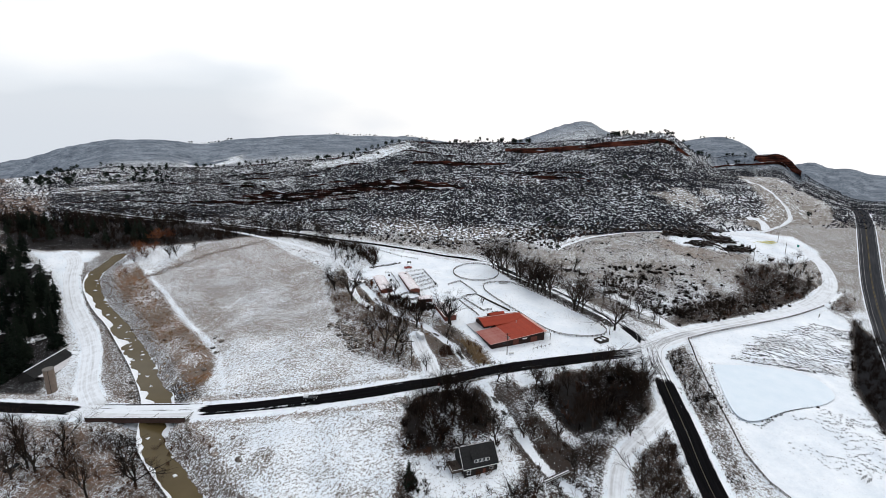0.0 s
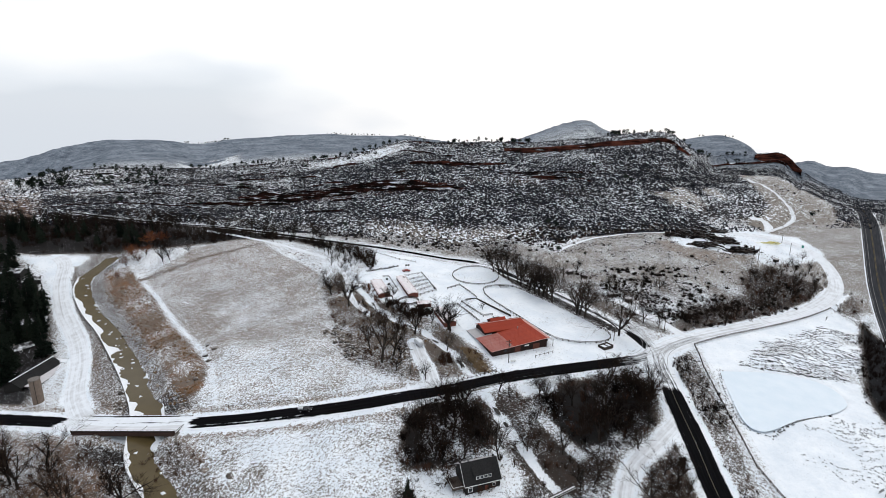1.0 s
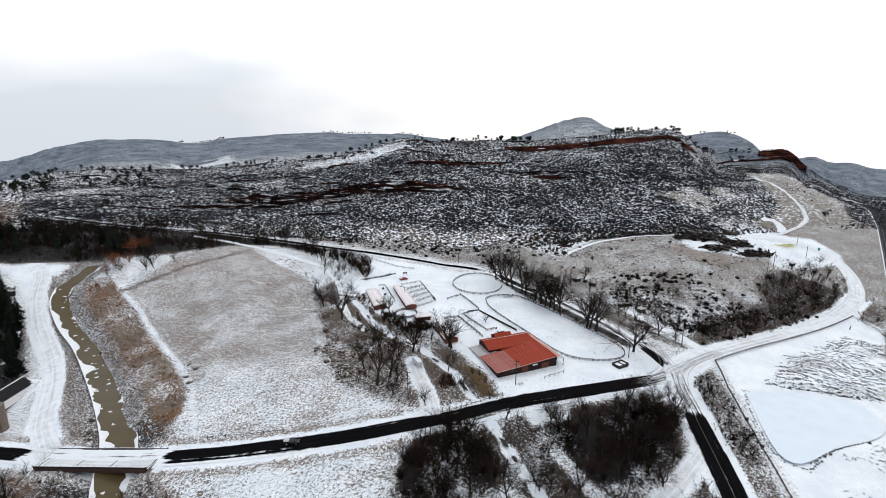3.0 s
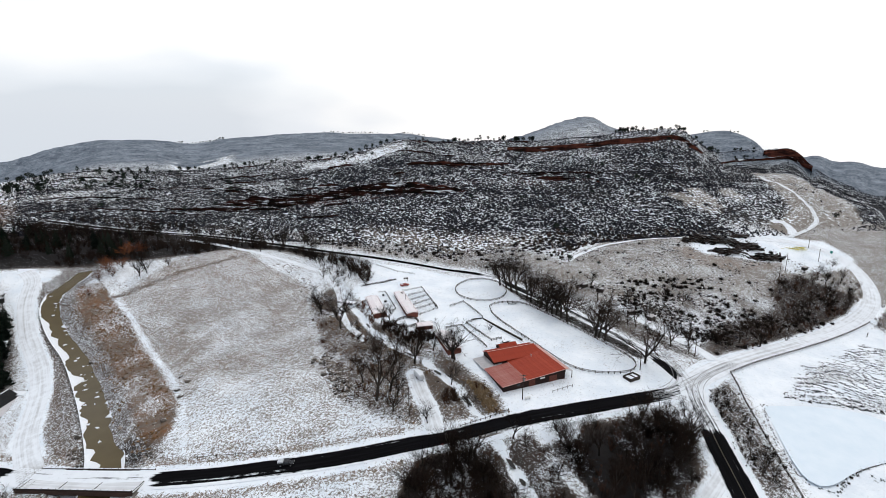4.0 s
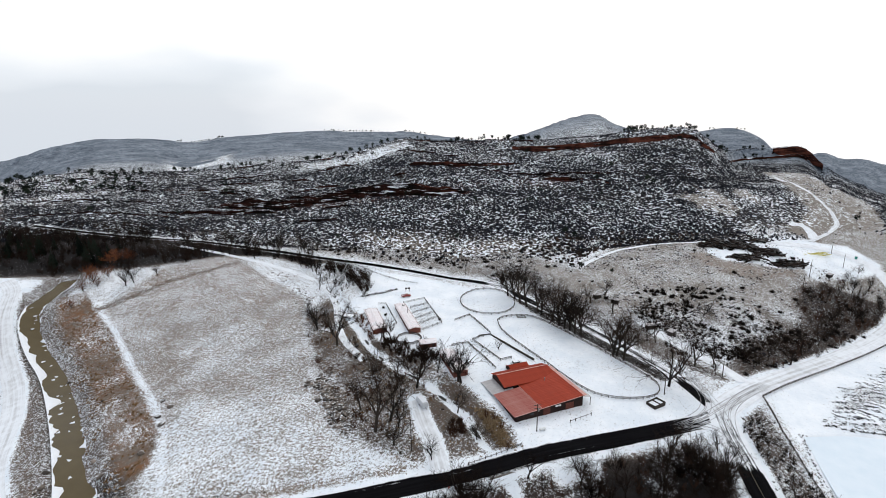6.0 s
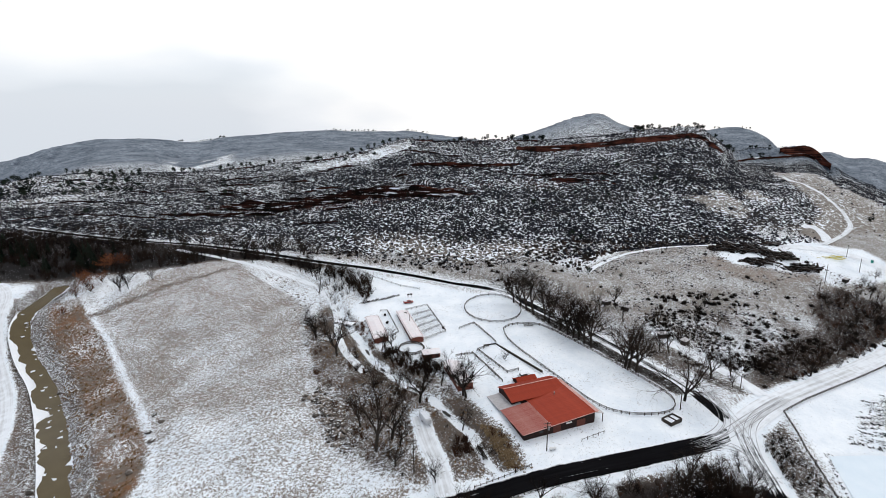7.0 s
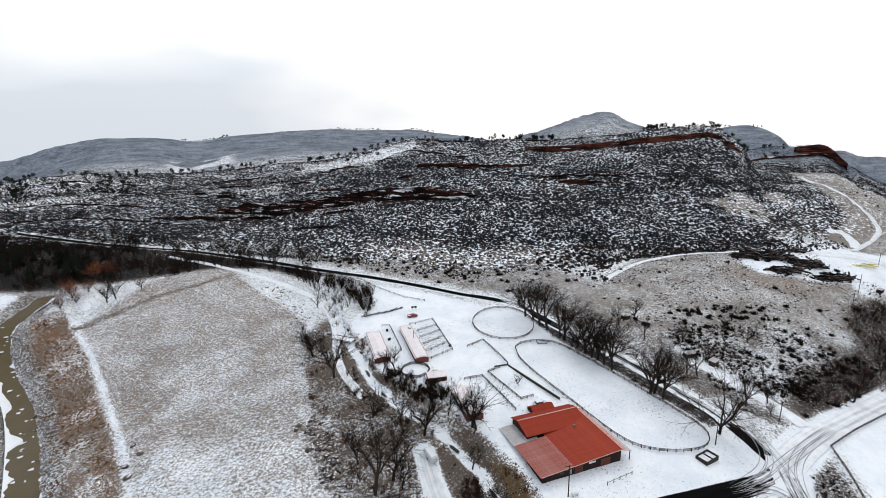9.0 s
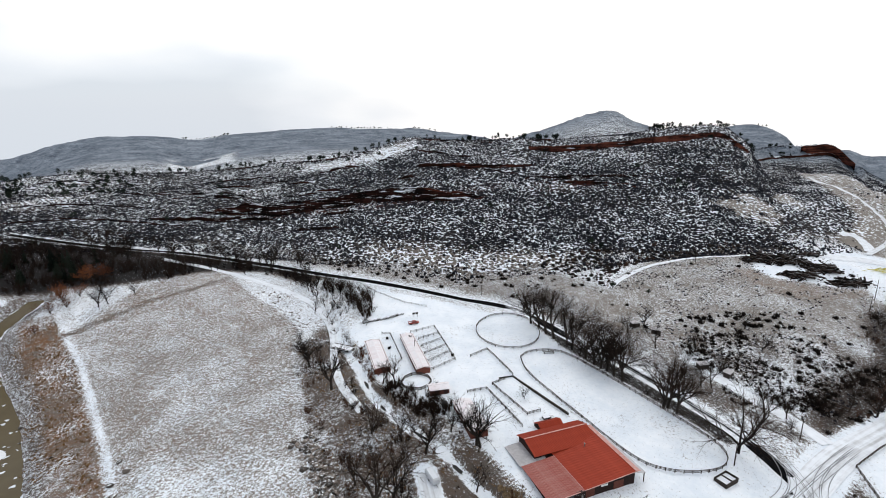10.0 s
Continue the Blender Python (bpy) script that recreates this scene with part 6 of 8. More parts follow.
def tufts(xy, size, name, mat, label, seed, blades=16, squash=0.8, category="shrubs", wide=0.13):
    """Weeds and low bushes: each a fan of many thin blades from one root."""
    rng = np.random.default_rng(seed)
    n = len(xy)
    s = np.asarray(size, float)[:, None]
    a, lean = rng.uniform(0, 2 * np.pi, (n, blades)), rng.uniform(0.1, 1.1, (n, blades))
    z = surface(xy[:, 0], xy[:, 1])[:, None] - 0.03
    c, d = np.cos(a), np.sin(a)
    bx, by = xy[:, :1] + rng.normal(0, 0.3, (n, blades)) * s, xy[:, 1:] + rng.normal(0, 0.3, (n, blades)) * s
    tip = np.stack([bx + c * lean * s, by + d * lean * s, z + s * squash * rng.uniform(0.5, 1.2, (n, blades)) * (1.25 - 0.6 * lean)], -1)
    w = wide * s * rng.uniform(0.6, 1.4, (n, blades))
    p, q = np.stack([bx - d * w, by + c * w, z + 0 * bx], -1), np.stack([bx + d * w, by - c * w, z + 0 * bx], -1)
    v = np.stack([p, q, tip], 2).reshape(-1, 3)
    put(name, mesh_np(v, np.arange(len(v)).reshape(-1, 3), name, mat), None, None, label, category, kind="stuff")


def hill_scrub():
    rng = np.random.default_rng(77)
    n = 215000
    az = rng.uniform(-41, 43, n)
    rb, _ = ridge_at(FOOT, az)
    rm, _ = ridge_at(FACE, az)
    rc, _ = ridge_at(CREST, az)
    u = rng.uniform(-0.04, 1.10, n)
    r = rb + (rc - rb) * u
    x, y = r * np.sin(np.radians(az)), r * np.cos(np.radians(az))
    d = humps(x, y, 34, 81, 3)
    pale = smooth(0.16, 0.06, u) * smooth(-9, -4, az) * smooth(15, 10, az)
    keep = rng.random(n) < np.clip(0.66 + 1.3 * (d - 0.45), 0.18, 1) * np.where(u > 0.75, 0.75, 1) * (1 - 0.8 * pale)
    zz = height(x, y)
    keep &= rng.random(n) < 0.7 + 0.4 * smooth(0.35, 0.6, lattice(zz * 3.0 + humps(x, y, 40, 83) * 14, az * 2.0, 7.0, 85))
    keep &= ~((inside(x, y, APRON, 4) > 0.5) & (rng.random(n) < 0.95)) & (from_line(x, y, OLD_ROAD) > 7)
    keep &= ~((az > -13) & (az < -2) & (u > 0.78) & (u < 0.95) & (rng.random(n) < 0.8))
    for px, py, w in ((256, 537, 15), (305, 563, 9), (268, 556, 9)):
        keep &= ~((np.hypot((x - px) * 0.8, y - py) / w + (humps(x, y, 14, 63) - 0.5) * 1.3 < 1) & (rng.random(n) < 0.9))
    keep = keep & ~((az < -35.5) & (rng.random(n) < 0.6))
    xy = np.stack([x, y], -1)[keep]
    size = np.where(az[keep] < -9, 0.86, 1.0) * rng.uniform(0.35, 0.95, len(xy)) * np.where(rng.random(len(xy)) < 0.05, 1.9, 1)
    clumps(xy, size, "hill_scrub", M_SAGE, "dark sagebrush and scrub all over the snowy hillside", 5, spikes=3, squash=1.0)


hill_scrub()


def in_rows(xy, size):
    """Only those that stand on ragged drill rows."""
    w = np.sin((xy[:, 0] * 0.42 + xy[:, 1] * 0.91 + humps(xy[:, 0], xy[:, 1], 18, 88, 3) * 24) * 1.9)
    keep = w + 1.6 * (humps(xy[:, 0], xy[:, 1], 9, 89, 2) - 0.5) > 0.2
    return xy[keep], size[keep]


def scattered(poly, n, seed, lo, hi, thin=0.0, rag=12.0):
    rng = np.random.default_rng(seed)
    p = np.array(poly)
    a, b = p.min(0), p.max(0)
    xy = rng.uniform(a, b, (n, 2))
    wx, wy = (humps(xy[:, 0], xy[:, 1], 9, 5, 3) - 0.5) * rag, (humps(xy[:, 0], xy[:, 1], 9, 6, 3) - 0.5) * rag
    keep = inside(xy[:, 0] + wx, xy[:, 1] + wy, list(map(tuple, poly)), 0.5) > 0.5
    if thin:
        keep &= humps(xy[:, 0], xy[:, 1], 14, seed, 2) > thin
    keep &= np.minimum.reduce([from_line(xy[:, 0], xy[:, 1], q) for q in (MAIN_ROAD, SIDE_ROAD, SNOW_ROAD, OLD_ROAD, HOUSE_DRIVE, LANE, DRIVE, [(134, 266), (126, 287), (114, 310)])]) > 5.0
    ragged = (humps(xy[:, 0], xy[:, 1], 7, 58, 2) - 0.5) * 7
    keep &= (from_line(xy[:, 0], xy[:, 1], BROOK) + ragged > 2.0) & ((from_line(xy[:, 0], xy[:, 1], CLEARING) + ragged > 2.8) | (rng.random(len(xy)) < 0.1))
    keep &= (inside(xy[:, 0], xy[:, 1], SNOW_STRIP, 0.5) < 0.5) | (rng.random(len(xy)) < 0.1)
    xy = xy[keep]
    return xy, rng.uniform(lo, hi, len(xy))


tufts(*scattered([(-110, 452), (-40, 428), (20, 400), (44, 390), (92, 412), (62, 452), (0, 446), (-60, 470)], 260, 161, 0.8, 2.2, 0.4), "apron_bushes", M_BRUSH, "dark rounded bushes below the hill", 44, blades=60, squash=0.85, wide=0.16)
SLOPE_BUSHES = [(112, 292), (140, 285), (205, 325), (185, 375), (118, 360)]
tufts(*scattered(SLOPE_BUSHES, 240, 151, 0.8, 2.0, 0.45), "slope_junipers", M_BRUSH, "black rounded junipers on the snowy slope", 34, blades=70, squash=0.95, wide=0.16)
clumps(*scattered(KNOLL, 5200, 91, 0.15, 0.75, 0.42), "knoll_scrub", M_SAGE, "small dark bushes dotted over the tan knoll", 6)
tufts(*scattered(KNOLL, 150, 171, 0.8, 2.2, 0.45), "knoll_junipers", M_BRUSH, "black rounded bushes scattered over the knoll", 52, blades=60, squash=0.9, wide=0.16)
SLOPE = [(110, 290), (140, 285), (200, 325), (170, 352), (112, 345)]
tufts(*scattered(SLOPE, 2000, 92, 0.35, 1.4, 0.42), "slope_scrub", M_BRUSH, "rounded dark junipers and brush on the snowy slope", 7, squash=0.95)
tufts(*scattered(REEDS, 9000, 93, 0.3, 0.9, 0.36), "bank_grass", M_DRY, "tawny dry grass tufts on the creek bank", 8, squash=0.8, category="grass")
tufts(*in_rows(*scattered(PASTURE, 15000, 94, 0.3, 0.8, 0.36)), "pasture_tufts", M_SAGE, "dark weed tufts in ragged rows on the white pasture", 9, squash=0.5, category="weeds")
tufts(*in_rows(*scattered([(135, 184), (160, 198), (190, 203), (200, 196), (186, 172), (160, 160), (146, 166)], 5000, 95, 0.2, 0.5, 0.44)), "dam_tufts", M_SAGE, "small grey weeds on the pond dam", 10, squash=0.7, category="weeds")
tufts(*scattered(VERGE, 700, 96, 0.3, 1.1, 0.35), "verge_scrub", M_BRUSH, "dark brush on the road verge", 11)
tufts(*scattered(ROAD_MEADOW, 700, 97, 0.12, 0.3, 0.5), "meadow_tufts", M_SAGE, "small dark weeds in the snowy meadow", 12, category="grass")
rim = np.array([(135.5 + 0.6, 232), (130, 219), (124.5, 200), (123.5, 190), (131, 184.5)])
rp = along(rim, 0.8)
tufts(rp + np.random.default_rng(3).normal(0, 0.5, rp.shape), np.full(len(rp), 0.55), "pond_rim_weeds", M_SAGE, "line of dark weeds along the pond rim", 13, category="weeds")
rp = np.concatenate([along([(150, 238.5), (163, 237), (190, 233.5)], 0.7), along([(133, 186), (150, 197.5), (172, 205)], 0.9)])
tufts(rp + np.random.default_rng(4).normal(0, 0.5, rp.shape), np.full(len(rp), 0.75), "pond_edge_brush", M_BRUSH, "dark brush fringe along the pond edge", 14, category="weeds")


def brush(xy, name, label, seed, tall=(2.0, 4.5), stems=13, mat=None):
    """Thickets of bare bushes: many fine stems that fan out and fork."""
    rng = np.random.default_rng(seed)
    z = surface(xy[:, 0], xy[:, 1])
    S = []
    for (x, y), zz in zip(xy, z):
        H = rng.uniform(*tall)
        for _ in range(stems):
            a, lean = rng.uniform(0, 2 * np.pi), rng.uniform(0.1, 0.65)
            h = H * rng.uniform(0.55, 1.0)
            b = np.array([x + rng.normal(0, 0.35), y + rng.normal(0, 0.35), zz - 0.1])
            t = b + np.array([math.cos(a) * lean * h, math.sin(a) * lean * h, h])
            S.append((*b, *t, 0.075, 0.03))
            for _ in range(3):
                q = b + (t - b) * rng.uniform(0.35, 0.9)
                e = q + np.array([rng.normal(0, 0.28), rng.normal(0, 0.28), rng.uniform(0.15, 0.4)]) * h * 0.7
                S.append((*q, *e, 0.045, 0.02))
    v, f = tubes(S, 3)
    put(name, mesh_np(v, f, name, mat or M_TWIG), None, None, label, "brush", kind="stuff")


def spots(poly, n, seed, thin=0.0):
    return scattered(poly, n, seed, 1, 1, thin)[0]


brush(spots(THICKET, 620, 101, 0.5), "thicket_brush", "dense dark bare thicket beside the road", 1, (1.2, 4.5), 13)
brush(spots(THICKET, 420, 135, 0.46), "thicket_saplings", "brown bare saplings and willow scrub in the thicket", 26, (2.0, 4.5), 9, M_BROWN_TWIG)
tufts(*scattered(THICKET, 900, 136, 0.3, 1.0, 0.52), "thicket_weeds", M_BRUSH, "low dark undergrowth between the snowy clearings", 27)
brush(spots(DEEP_THICKET, 330, 131, 0.52), "deep_thicket", "black tangled thicket beside the junction", 21, (0.8, 5.0), 14)
brush(spots(DRIVE_THICKET, 150, 132), "drive_brush", "dark bare brush beside the house drive", 22, (2.0, 5.0), 11)
brush(along([(-42.5, 357.5), (-34, 361), (-28.6, 363.7), (-22, 369)], 0.8), "yard_hedge", "low dark hedge along the yard", 23, (0.8, 1.6), 10)
brush(spots([(-44, 340), (-39, 340), (-26, 304), (-31, 302)], 170, 133), "ditch_hedge", "brown brush between ditch and stables", 24, (1.0, 2.4), 9, M_RUST_TWIG)
brush(spots(COPSE, 420, 102, 0.5), "copse_brush", "brown bare brush along the brook", 2, (1.2, 4.0), 12, M_BROWN_TWIG)
tufts(*scattered([(14.7, 240), (17, 230), (20, 220), (27, 218), (25, 226), (20.5, 238)], 1100, 162, 0.4, 1.0, rag=3.0), "yard_reeds", M_REED, "tall tan reeds on the bank beside the barn yard", 45, squash=1.1, category="grass")
tufts(*scattered(COPSE, 3200, 152, 0.25, 0.7, 0.42), "copse_grass", M_DRY, "tawny dry grass along the brook banks", 35, category="grass")
tufts(*scattered(COPSE, 1500, 153, 0.3, 0.9, 0.45), "copse_weeds", M_BRUSH, "low dark weeds along the brook banks", 36, category="weeds")
brush(spots(LEFT_CLUMP, 90, 154, 0.5), "clump_brush", "black tangled brush round the tree clump", 37, (1.2, 4.5), 13)
brush(spots(LEFT_CLUMP, 70, 160, 0.45), "clump_saplings", "brown bare saplings in the tree clump", 43, (2.0, 6.0), 11, M_BROWN_TWIG)
brush(spots(SLOPE, 260, 134, 0.4), "slope_brush", "bare shrubs on the snowy slope", 25, (0.8, 2.4), 9)
brush(spots(TREE_BANK, 430, 103, 0.42), "bank_brush", "brown bare brush below the curving road", 3, (2.0, 7.0), 11, M_BROWN_TWIG)
brush(spots(TREE_BANK, 430, 172, 0.46), "bank_thicket", "black bare thicket below the curving road", 53, (1.5, 7.5), 12)
tufts(*scattered(TREE_BANK, 380, 155, 0.8, 2.2, 0.45), "bank_junipers", M_BRUSH, "black rounded bushes among the bank trees", 38, blades=60, squash=0.95, wide=0.16)
brush(spots(WOOD_BAND, 1500, 159, 0.42), "creek_thicket", "black bare thicket along the upper creek", 42, (1.5, 6.5), 11)
LEFT_FOOT = [(-330, 455), (-260, 440), (-190, 470), (-205, 500), (-260, 515), (-330, 520)]
brush(spots(LEFT_FOOT, 330, 156, 0.35), "foot_thicket", "dark bare thicket at the hill foot", 39, (3.0, 6.5), 11)
brush(spots(RIVER_WOOD, 1000, 104, 0.4), "river_wood", "dark bare riverside woodland undergrowth", 4, (2.0, 7.0), 9)
brush(spots(RIVER_WOOD, 500, 137, 0.4), "river_willows", "dark bare willow scrub in the riverside wood", 28, (3.0, 6.0), 9)
HILL_FOOT = [(96, 410), (112, 428), (128, 442), (160, 458), (200, 468), (262, 470), (262, 482), (190, 482), (130, 476), (78, 470), (66, 452)]
clumps(*scattered(HILL_FOOT, 1500, 138, 0.6, 1.8, 0.4), "foot_scrub", M_BRUSH, "black scrub along the foot of the hill", 29, spikes=7, squash=0.8)
brush(spots(HILL_FOOT, 170, 139, 0.45), "foot_brush", "tall dark brush along the foot of the hill", 30, (2.0, 5.0), 10, M_BROWN_TWIG)
brush(spots(ROAD_GAP, 60, 141), "gap_brush", "brown bare brush between road and highway", 31, (1.0, 3.0), 9, M_BROWN_TWIG)
brush(spots(GULLY, 650, 105), "gully_brush", "black brush in the gully below the highway", 5, (2.5, 6), 12)
tufts(*scattered(GULLY, 700, 122, 0.6, 1.6), "gully_undergrowth", M_BRUSH, "black undergrowth in the gully", 16)
brush(spots([(-162, 200), (-90, 190), (-80, 178), (-100, 150), (-150, 150), (-180, 190)], 230, 106), "creekside_brush", "bare brown brush below the bridge", 6, (1.2, 3.2), 10, M_BROWN_TWIG)
brush(spots(ROW_STRIP, 520, 107), "roadside_brush", "bare brush under the row of cottonwoods", 7, (0.9, 2.4), 8)
brush(spots([(120, 282), (150, 285), (150, 300), (118, 300)], 60, 108), "hedge_brush", "bare brown brush beside the junction", 8, (1.5, 3.5), 10)
brush(spots([(-24, 303), (-27, 294), (-18, 281), (-11, 274.5), (0, 276), (2, 286), (-3, 293), (-10, 290.5), (-17, 292.5), (-20, 300)], 300, 109, 0.3), "pen_brush", "black tangled brush below the round pen", 9, (1.5, 4.2), 12)
brush(spots([(2, 247), (8, 239), (13, 229), (11, 222), (5, 224), (2, 236)], 170, 157, 0.3), "drive_bank_brush", "dark brown brush between drive and brook", 40, (1.5, 4.0), 12, M_BROWN_TWIG)
brush(spots([(-43, 318), (-38, 300), (-30, 284), (-20, 268), (-12, 258), (-18, 255), (-30, 268), (-42, 290)], 160, 158, 0.45), "path_brush", "dark brush beside the ditch path", 41, (1.5, 3.6), 12)
brush(spots([(106, 186), (113, 236), (122, 236), (117, 187)], 70, 110), "verge_brush", "bare bushes on the road verge", 10, (1.5, 4.0), 10)
brush(spots([(-73, 418), (-56, 412), (-40, 392), (-37, 366), (-44, 364), (-50, 378), (-58, 392), (-72, 404)], 260, 143), "ditch_thicket", "tall black bare thicket beside the ditch", 33, (3.5, 8.0), 13)
brush(spots([(-150, 446), (-110, 436), (-80, 422), (-60, 410), (-49, 385), (-47, 362), (-56, 366), (-62, 380), (-76, 402), (-100, 420), (-142, 438)], 420, 111), "canal_brush", "tall dark bare brush beside the ditch path", 11, (3.0, 7.5), 11)


# ---- trees ----
def grow_tree(seed, H, spread=1.0, limbs=5, lean=0.0, last=4, fork=0.24):
    """A bare deciduous tree: a trunk that forks into rising limbs, branches and fine twigs, all tapered tubes."""
    rng = np.random.default_rng(seed)
    out = [[], [], []]

    def unit(v):
        return v / np.linalg.norm(v)

    def shoot(p, d, length, r, level):
        bits = (3, 4, 3, 2, 1)[level]
        pts, rs = [p], [r]
        for i in range(bits):
            d = unit(d + rng.normal(0, (0.05, 0.12, 0.16, 0.2, 0.2)[level], 3) + np.array([0, 0, (0.0, 0.10, 0.09, 0.05, 0.0)[level]]))
            p = p + d * length / bits
            pts.append(p)
            rs.append(r * (1 - (0.25, 0.6, 0.6, 0.5, 0.4)[level] * (i + 1) / bits))
        for i in range(bits):
            out[(0, 0, 1, 2, 2)[level]].append((*pts[i], *pts[i + 1], rs[i], rs[i + 1]))
        if level == last:
            return
        kids = (limbs, 6, 5, 4)[level]
        first = rng.uniform(0, 2 * np.pi)
        for k in range(kids):
            f = (rng.uniform(0.7, 1.0), rng.uniform(0.25, 1.0), rng.uniform(0.2, 1.0), rng.uniform(0.2, 1.0))[level]
            if k == 0:
                f = 1.0
            i = min(bits - 1, int(f * bits))
            q = pts[i] + (pts[i + 1] - pts[i]) * (f * bits - i)
            a = first + (k + rng.uniform(-0.3, 0.3)) * 2 * np.pi / kids
            u = unit(np.cross(d, [0.3, 0.2, 0.1] if abs(d[2]) > 0.95 else [0, 0, 1]))
            side = u * math.cos(a) + np.cross(d, u) * math.sin(a)
            ang = (rng.uniform(0.06, 0.18) if k == 0 else rng.uniform(0.3, 0.62) if level == 0 else rng.uniform(0.45, 0.95)) * spread
            nd = unit(d * math.cos(ang) + side * math.sin(ang))
            grow = (rng.uniform(0.42, 0.6) * H, length * rng.uniform(0.34, 0.58), length * rng.uniform(0.38, 0.62), length * rng.uniform(0.4, 0.7))[level]
            shoot(q, nd, grow, max(rs[i] * (rng.uniform(0.62, 0.78) if level < 2 else rng.uniform(0.5, 0.7)), 0.022), level + 1)
    shoot(np.array([0, 0, -0.4]), unit(np.array([lean, 0, 1.0])), H * fork, H * 0.019, 0)
    return out


def tree_parts(seed, H, twig=None, **kw):
    trunk, branch, twigs = grow_tree(seed, H, **kw)
    tall = max(row[5] for row in twigs + branch)
    wood, crown = np.array(trunk), np.array(branch + twigs)
    for a in (wood, crown):
        a[:, :6] *= H / tall
    return [("trunk", mesh_np(*tubes(wood, 7), "trunk", M_BARK)), ("crown", mesh_np(*tubes(crown, 3), "crown", twig or M_TWIG))]


TREES = [tree_parts(s, 15.0, **kw) for s, kw in ((1, {}), (2, dict(spread=1.15, limbs=4)), (3, dict(limbs=4, spread=0.85, fork=0.32)), (4, dict(limbs=6)), (5, dict(spread=1.25, lean=0.1, fork=0.16)), (6, dict(spread=0.75, fork=0.3)))]
FAR_TREES = [tree_parts(s, 15.0, last=3, spread=w) for s, w in ((41, 0.8), (42, 1.0), (43, 1.15))]
RUST_TREES = [tree_parts(s, 9.0, M_RUST_TWIG, spread=1.1, limbs=7, fork=0.12) for s in (11, 12)]


def plant(x, y, H, kind, label, group, base=15.0, category="tree", name="bare_tree"):
    root = thing(name, x, y, label, category, group)
    k = H / base
    broad = 1.3 if name == "bare_tree" else 1.0
    root.scale = (k * broad * random.uniform(0.9, 1.1), k * broad * random.uniform(0.9, 1.1), k)
    root.rotation_euler = (radians(random.uniform(-3, 3)), radians(random.uniform(-3, 3)), random.uniform(0, 6.28))
    for n, me in kind:
        child(n, me, root)
    return root


ROW = [(44, 356), (47.4, 350.9), (49.5, 344), (52.3, 338.1), (56.6, 331.3), (57.8, 326.6), (62.2, 319.1), (64.4, 313.4), (66.1, 309.9), (68.2, 307.6), (69.8, 303.6), (72, 299.6), (81.4, 281.3), (83, 281.6), (85, 278), (96.8, 257.5), (104.6, 299.8), (108.4, 298)]
for x, y in ROW:
    plant(x, y, random.uniform(23, 28) if x < 100 else 13, random.choice(TREES), "tall bare cottonwood in the row beside the arena", "cottonwood row")
for x, y, H in ((-60.9, 319.7, 13), (-62, 326, 10), (-47, 299, 15), (-22.1, 230, 18), (-17, 235, 13), (-7.6, 255.6, 13), (9.4, 258.7, 14), (10.5, 257.5, 12), (-29, 243.5, 11), (-27, 268, 10), (-16.5, 264, 9), (1, 266, 8), (-21, 300, 9),
                (-26, 300, 8), (-14, 231, 8), (-15, 222, 7), (8, 240, 7), (-2, 214, 6), (14, 225, 6)):
    plant(x, y, H * 1.6, random.choice(TREES), "bare dark tree beside the snowy brook", "brook trees")
for x, y, H in ((115.8, 328.7, 9), (100.6, 352.8, 9), (153.8, 354.7, 8), (150.5, 334, 8), (144.6, 345, 6), (119.4, 311, 6), (117.3, 276.8, 10), (123.6, 270.7, 5), (170.6, 288.8, 11), (128, 280, 8), (233, 346, 9), (250, 347, 9), (272, 357, 8), (204.5, 316, 9), (186, 303, 9), (215, 326, 8), (160, 290, 7),
                (276, 384, 9), (262, 378, 8), (250, 372, 8), (290, 388, 9), (238, 372, 7), (170, 300, 8), (228, 334, 9), (256, 352, 9), (280, 366, 9), (242, 352, 8), (196, 318, 8), (222, 338, 8), (264, 366, 8), (150, 283, 6), (180, 312, 7), (98, 330, 8), (90, 345, 9), (285, 400, 6), (300, 410, 6)):
    plant(x, y, H * 1.5, random.choice(TREES + FAR_TREES), "bare brown tree on the scrubby bank", "bank trees")
for x, y, H in ((-6, 176, 10), (-3, 188, 10), (6, 193, 11), (14, 196, 10), (16, 184, 11), (3.8, 185, 11), (8, 179, 10), (11.5, 168, 10), (23.5, 167.5, 11), (32, 198, 7), (44.4, 202, 8), (56.5, 203, 11), (55, 179, 11), (70, 200, 10), (81, 205, 9), (75, 174, 9), (84, 194, 10), (56, 160, 11), (48.7, 155, 10), (-5, 180, 8), (18.5, 179, 9),
                (34.5, 173, 9), (46.4, 170, 8), (63, 188, 10), (71, 187, 9), (92, 203, 9), (2, 172, 8), (-2, 166, 8), (14, 188, 8), (40, 186, 7), (88, 214, 8), (97, 219, 7), (112, 200, 6), (110, 190, 7), (117, 222, 5)):
    plant(x, y, H * 1.4, random.choice(TREES), "bare tangled tree in the dark thicket", "thicket trees")
rng = random.Random(77)
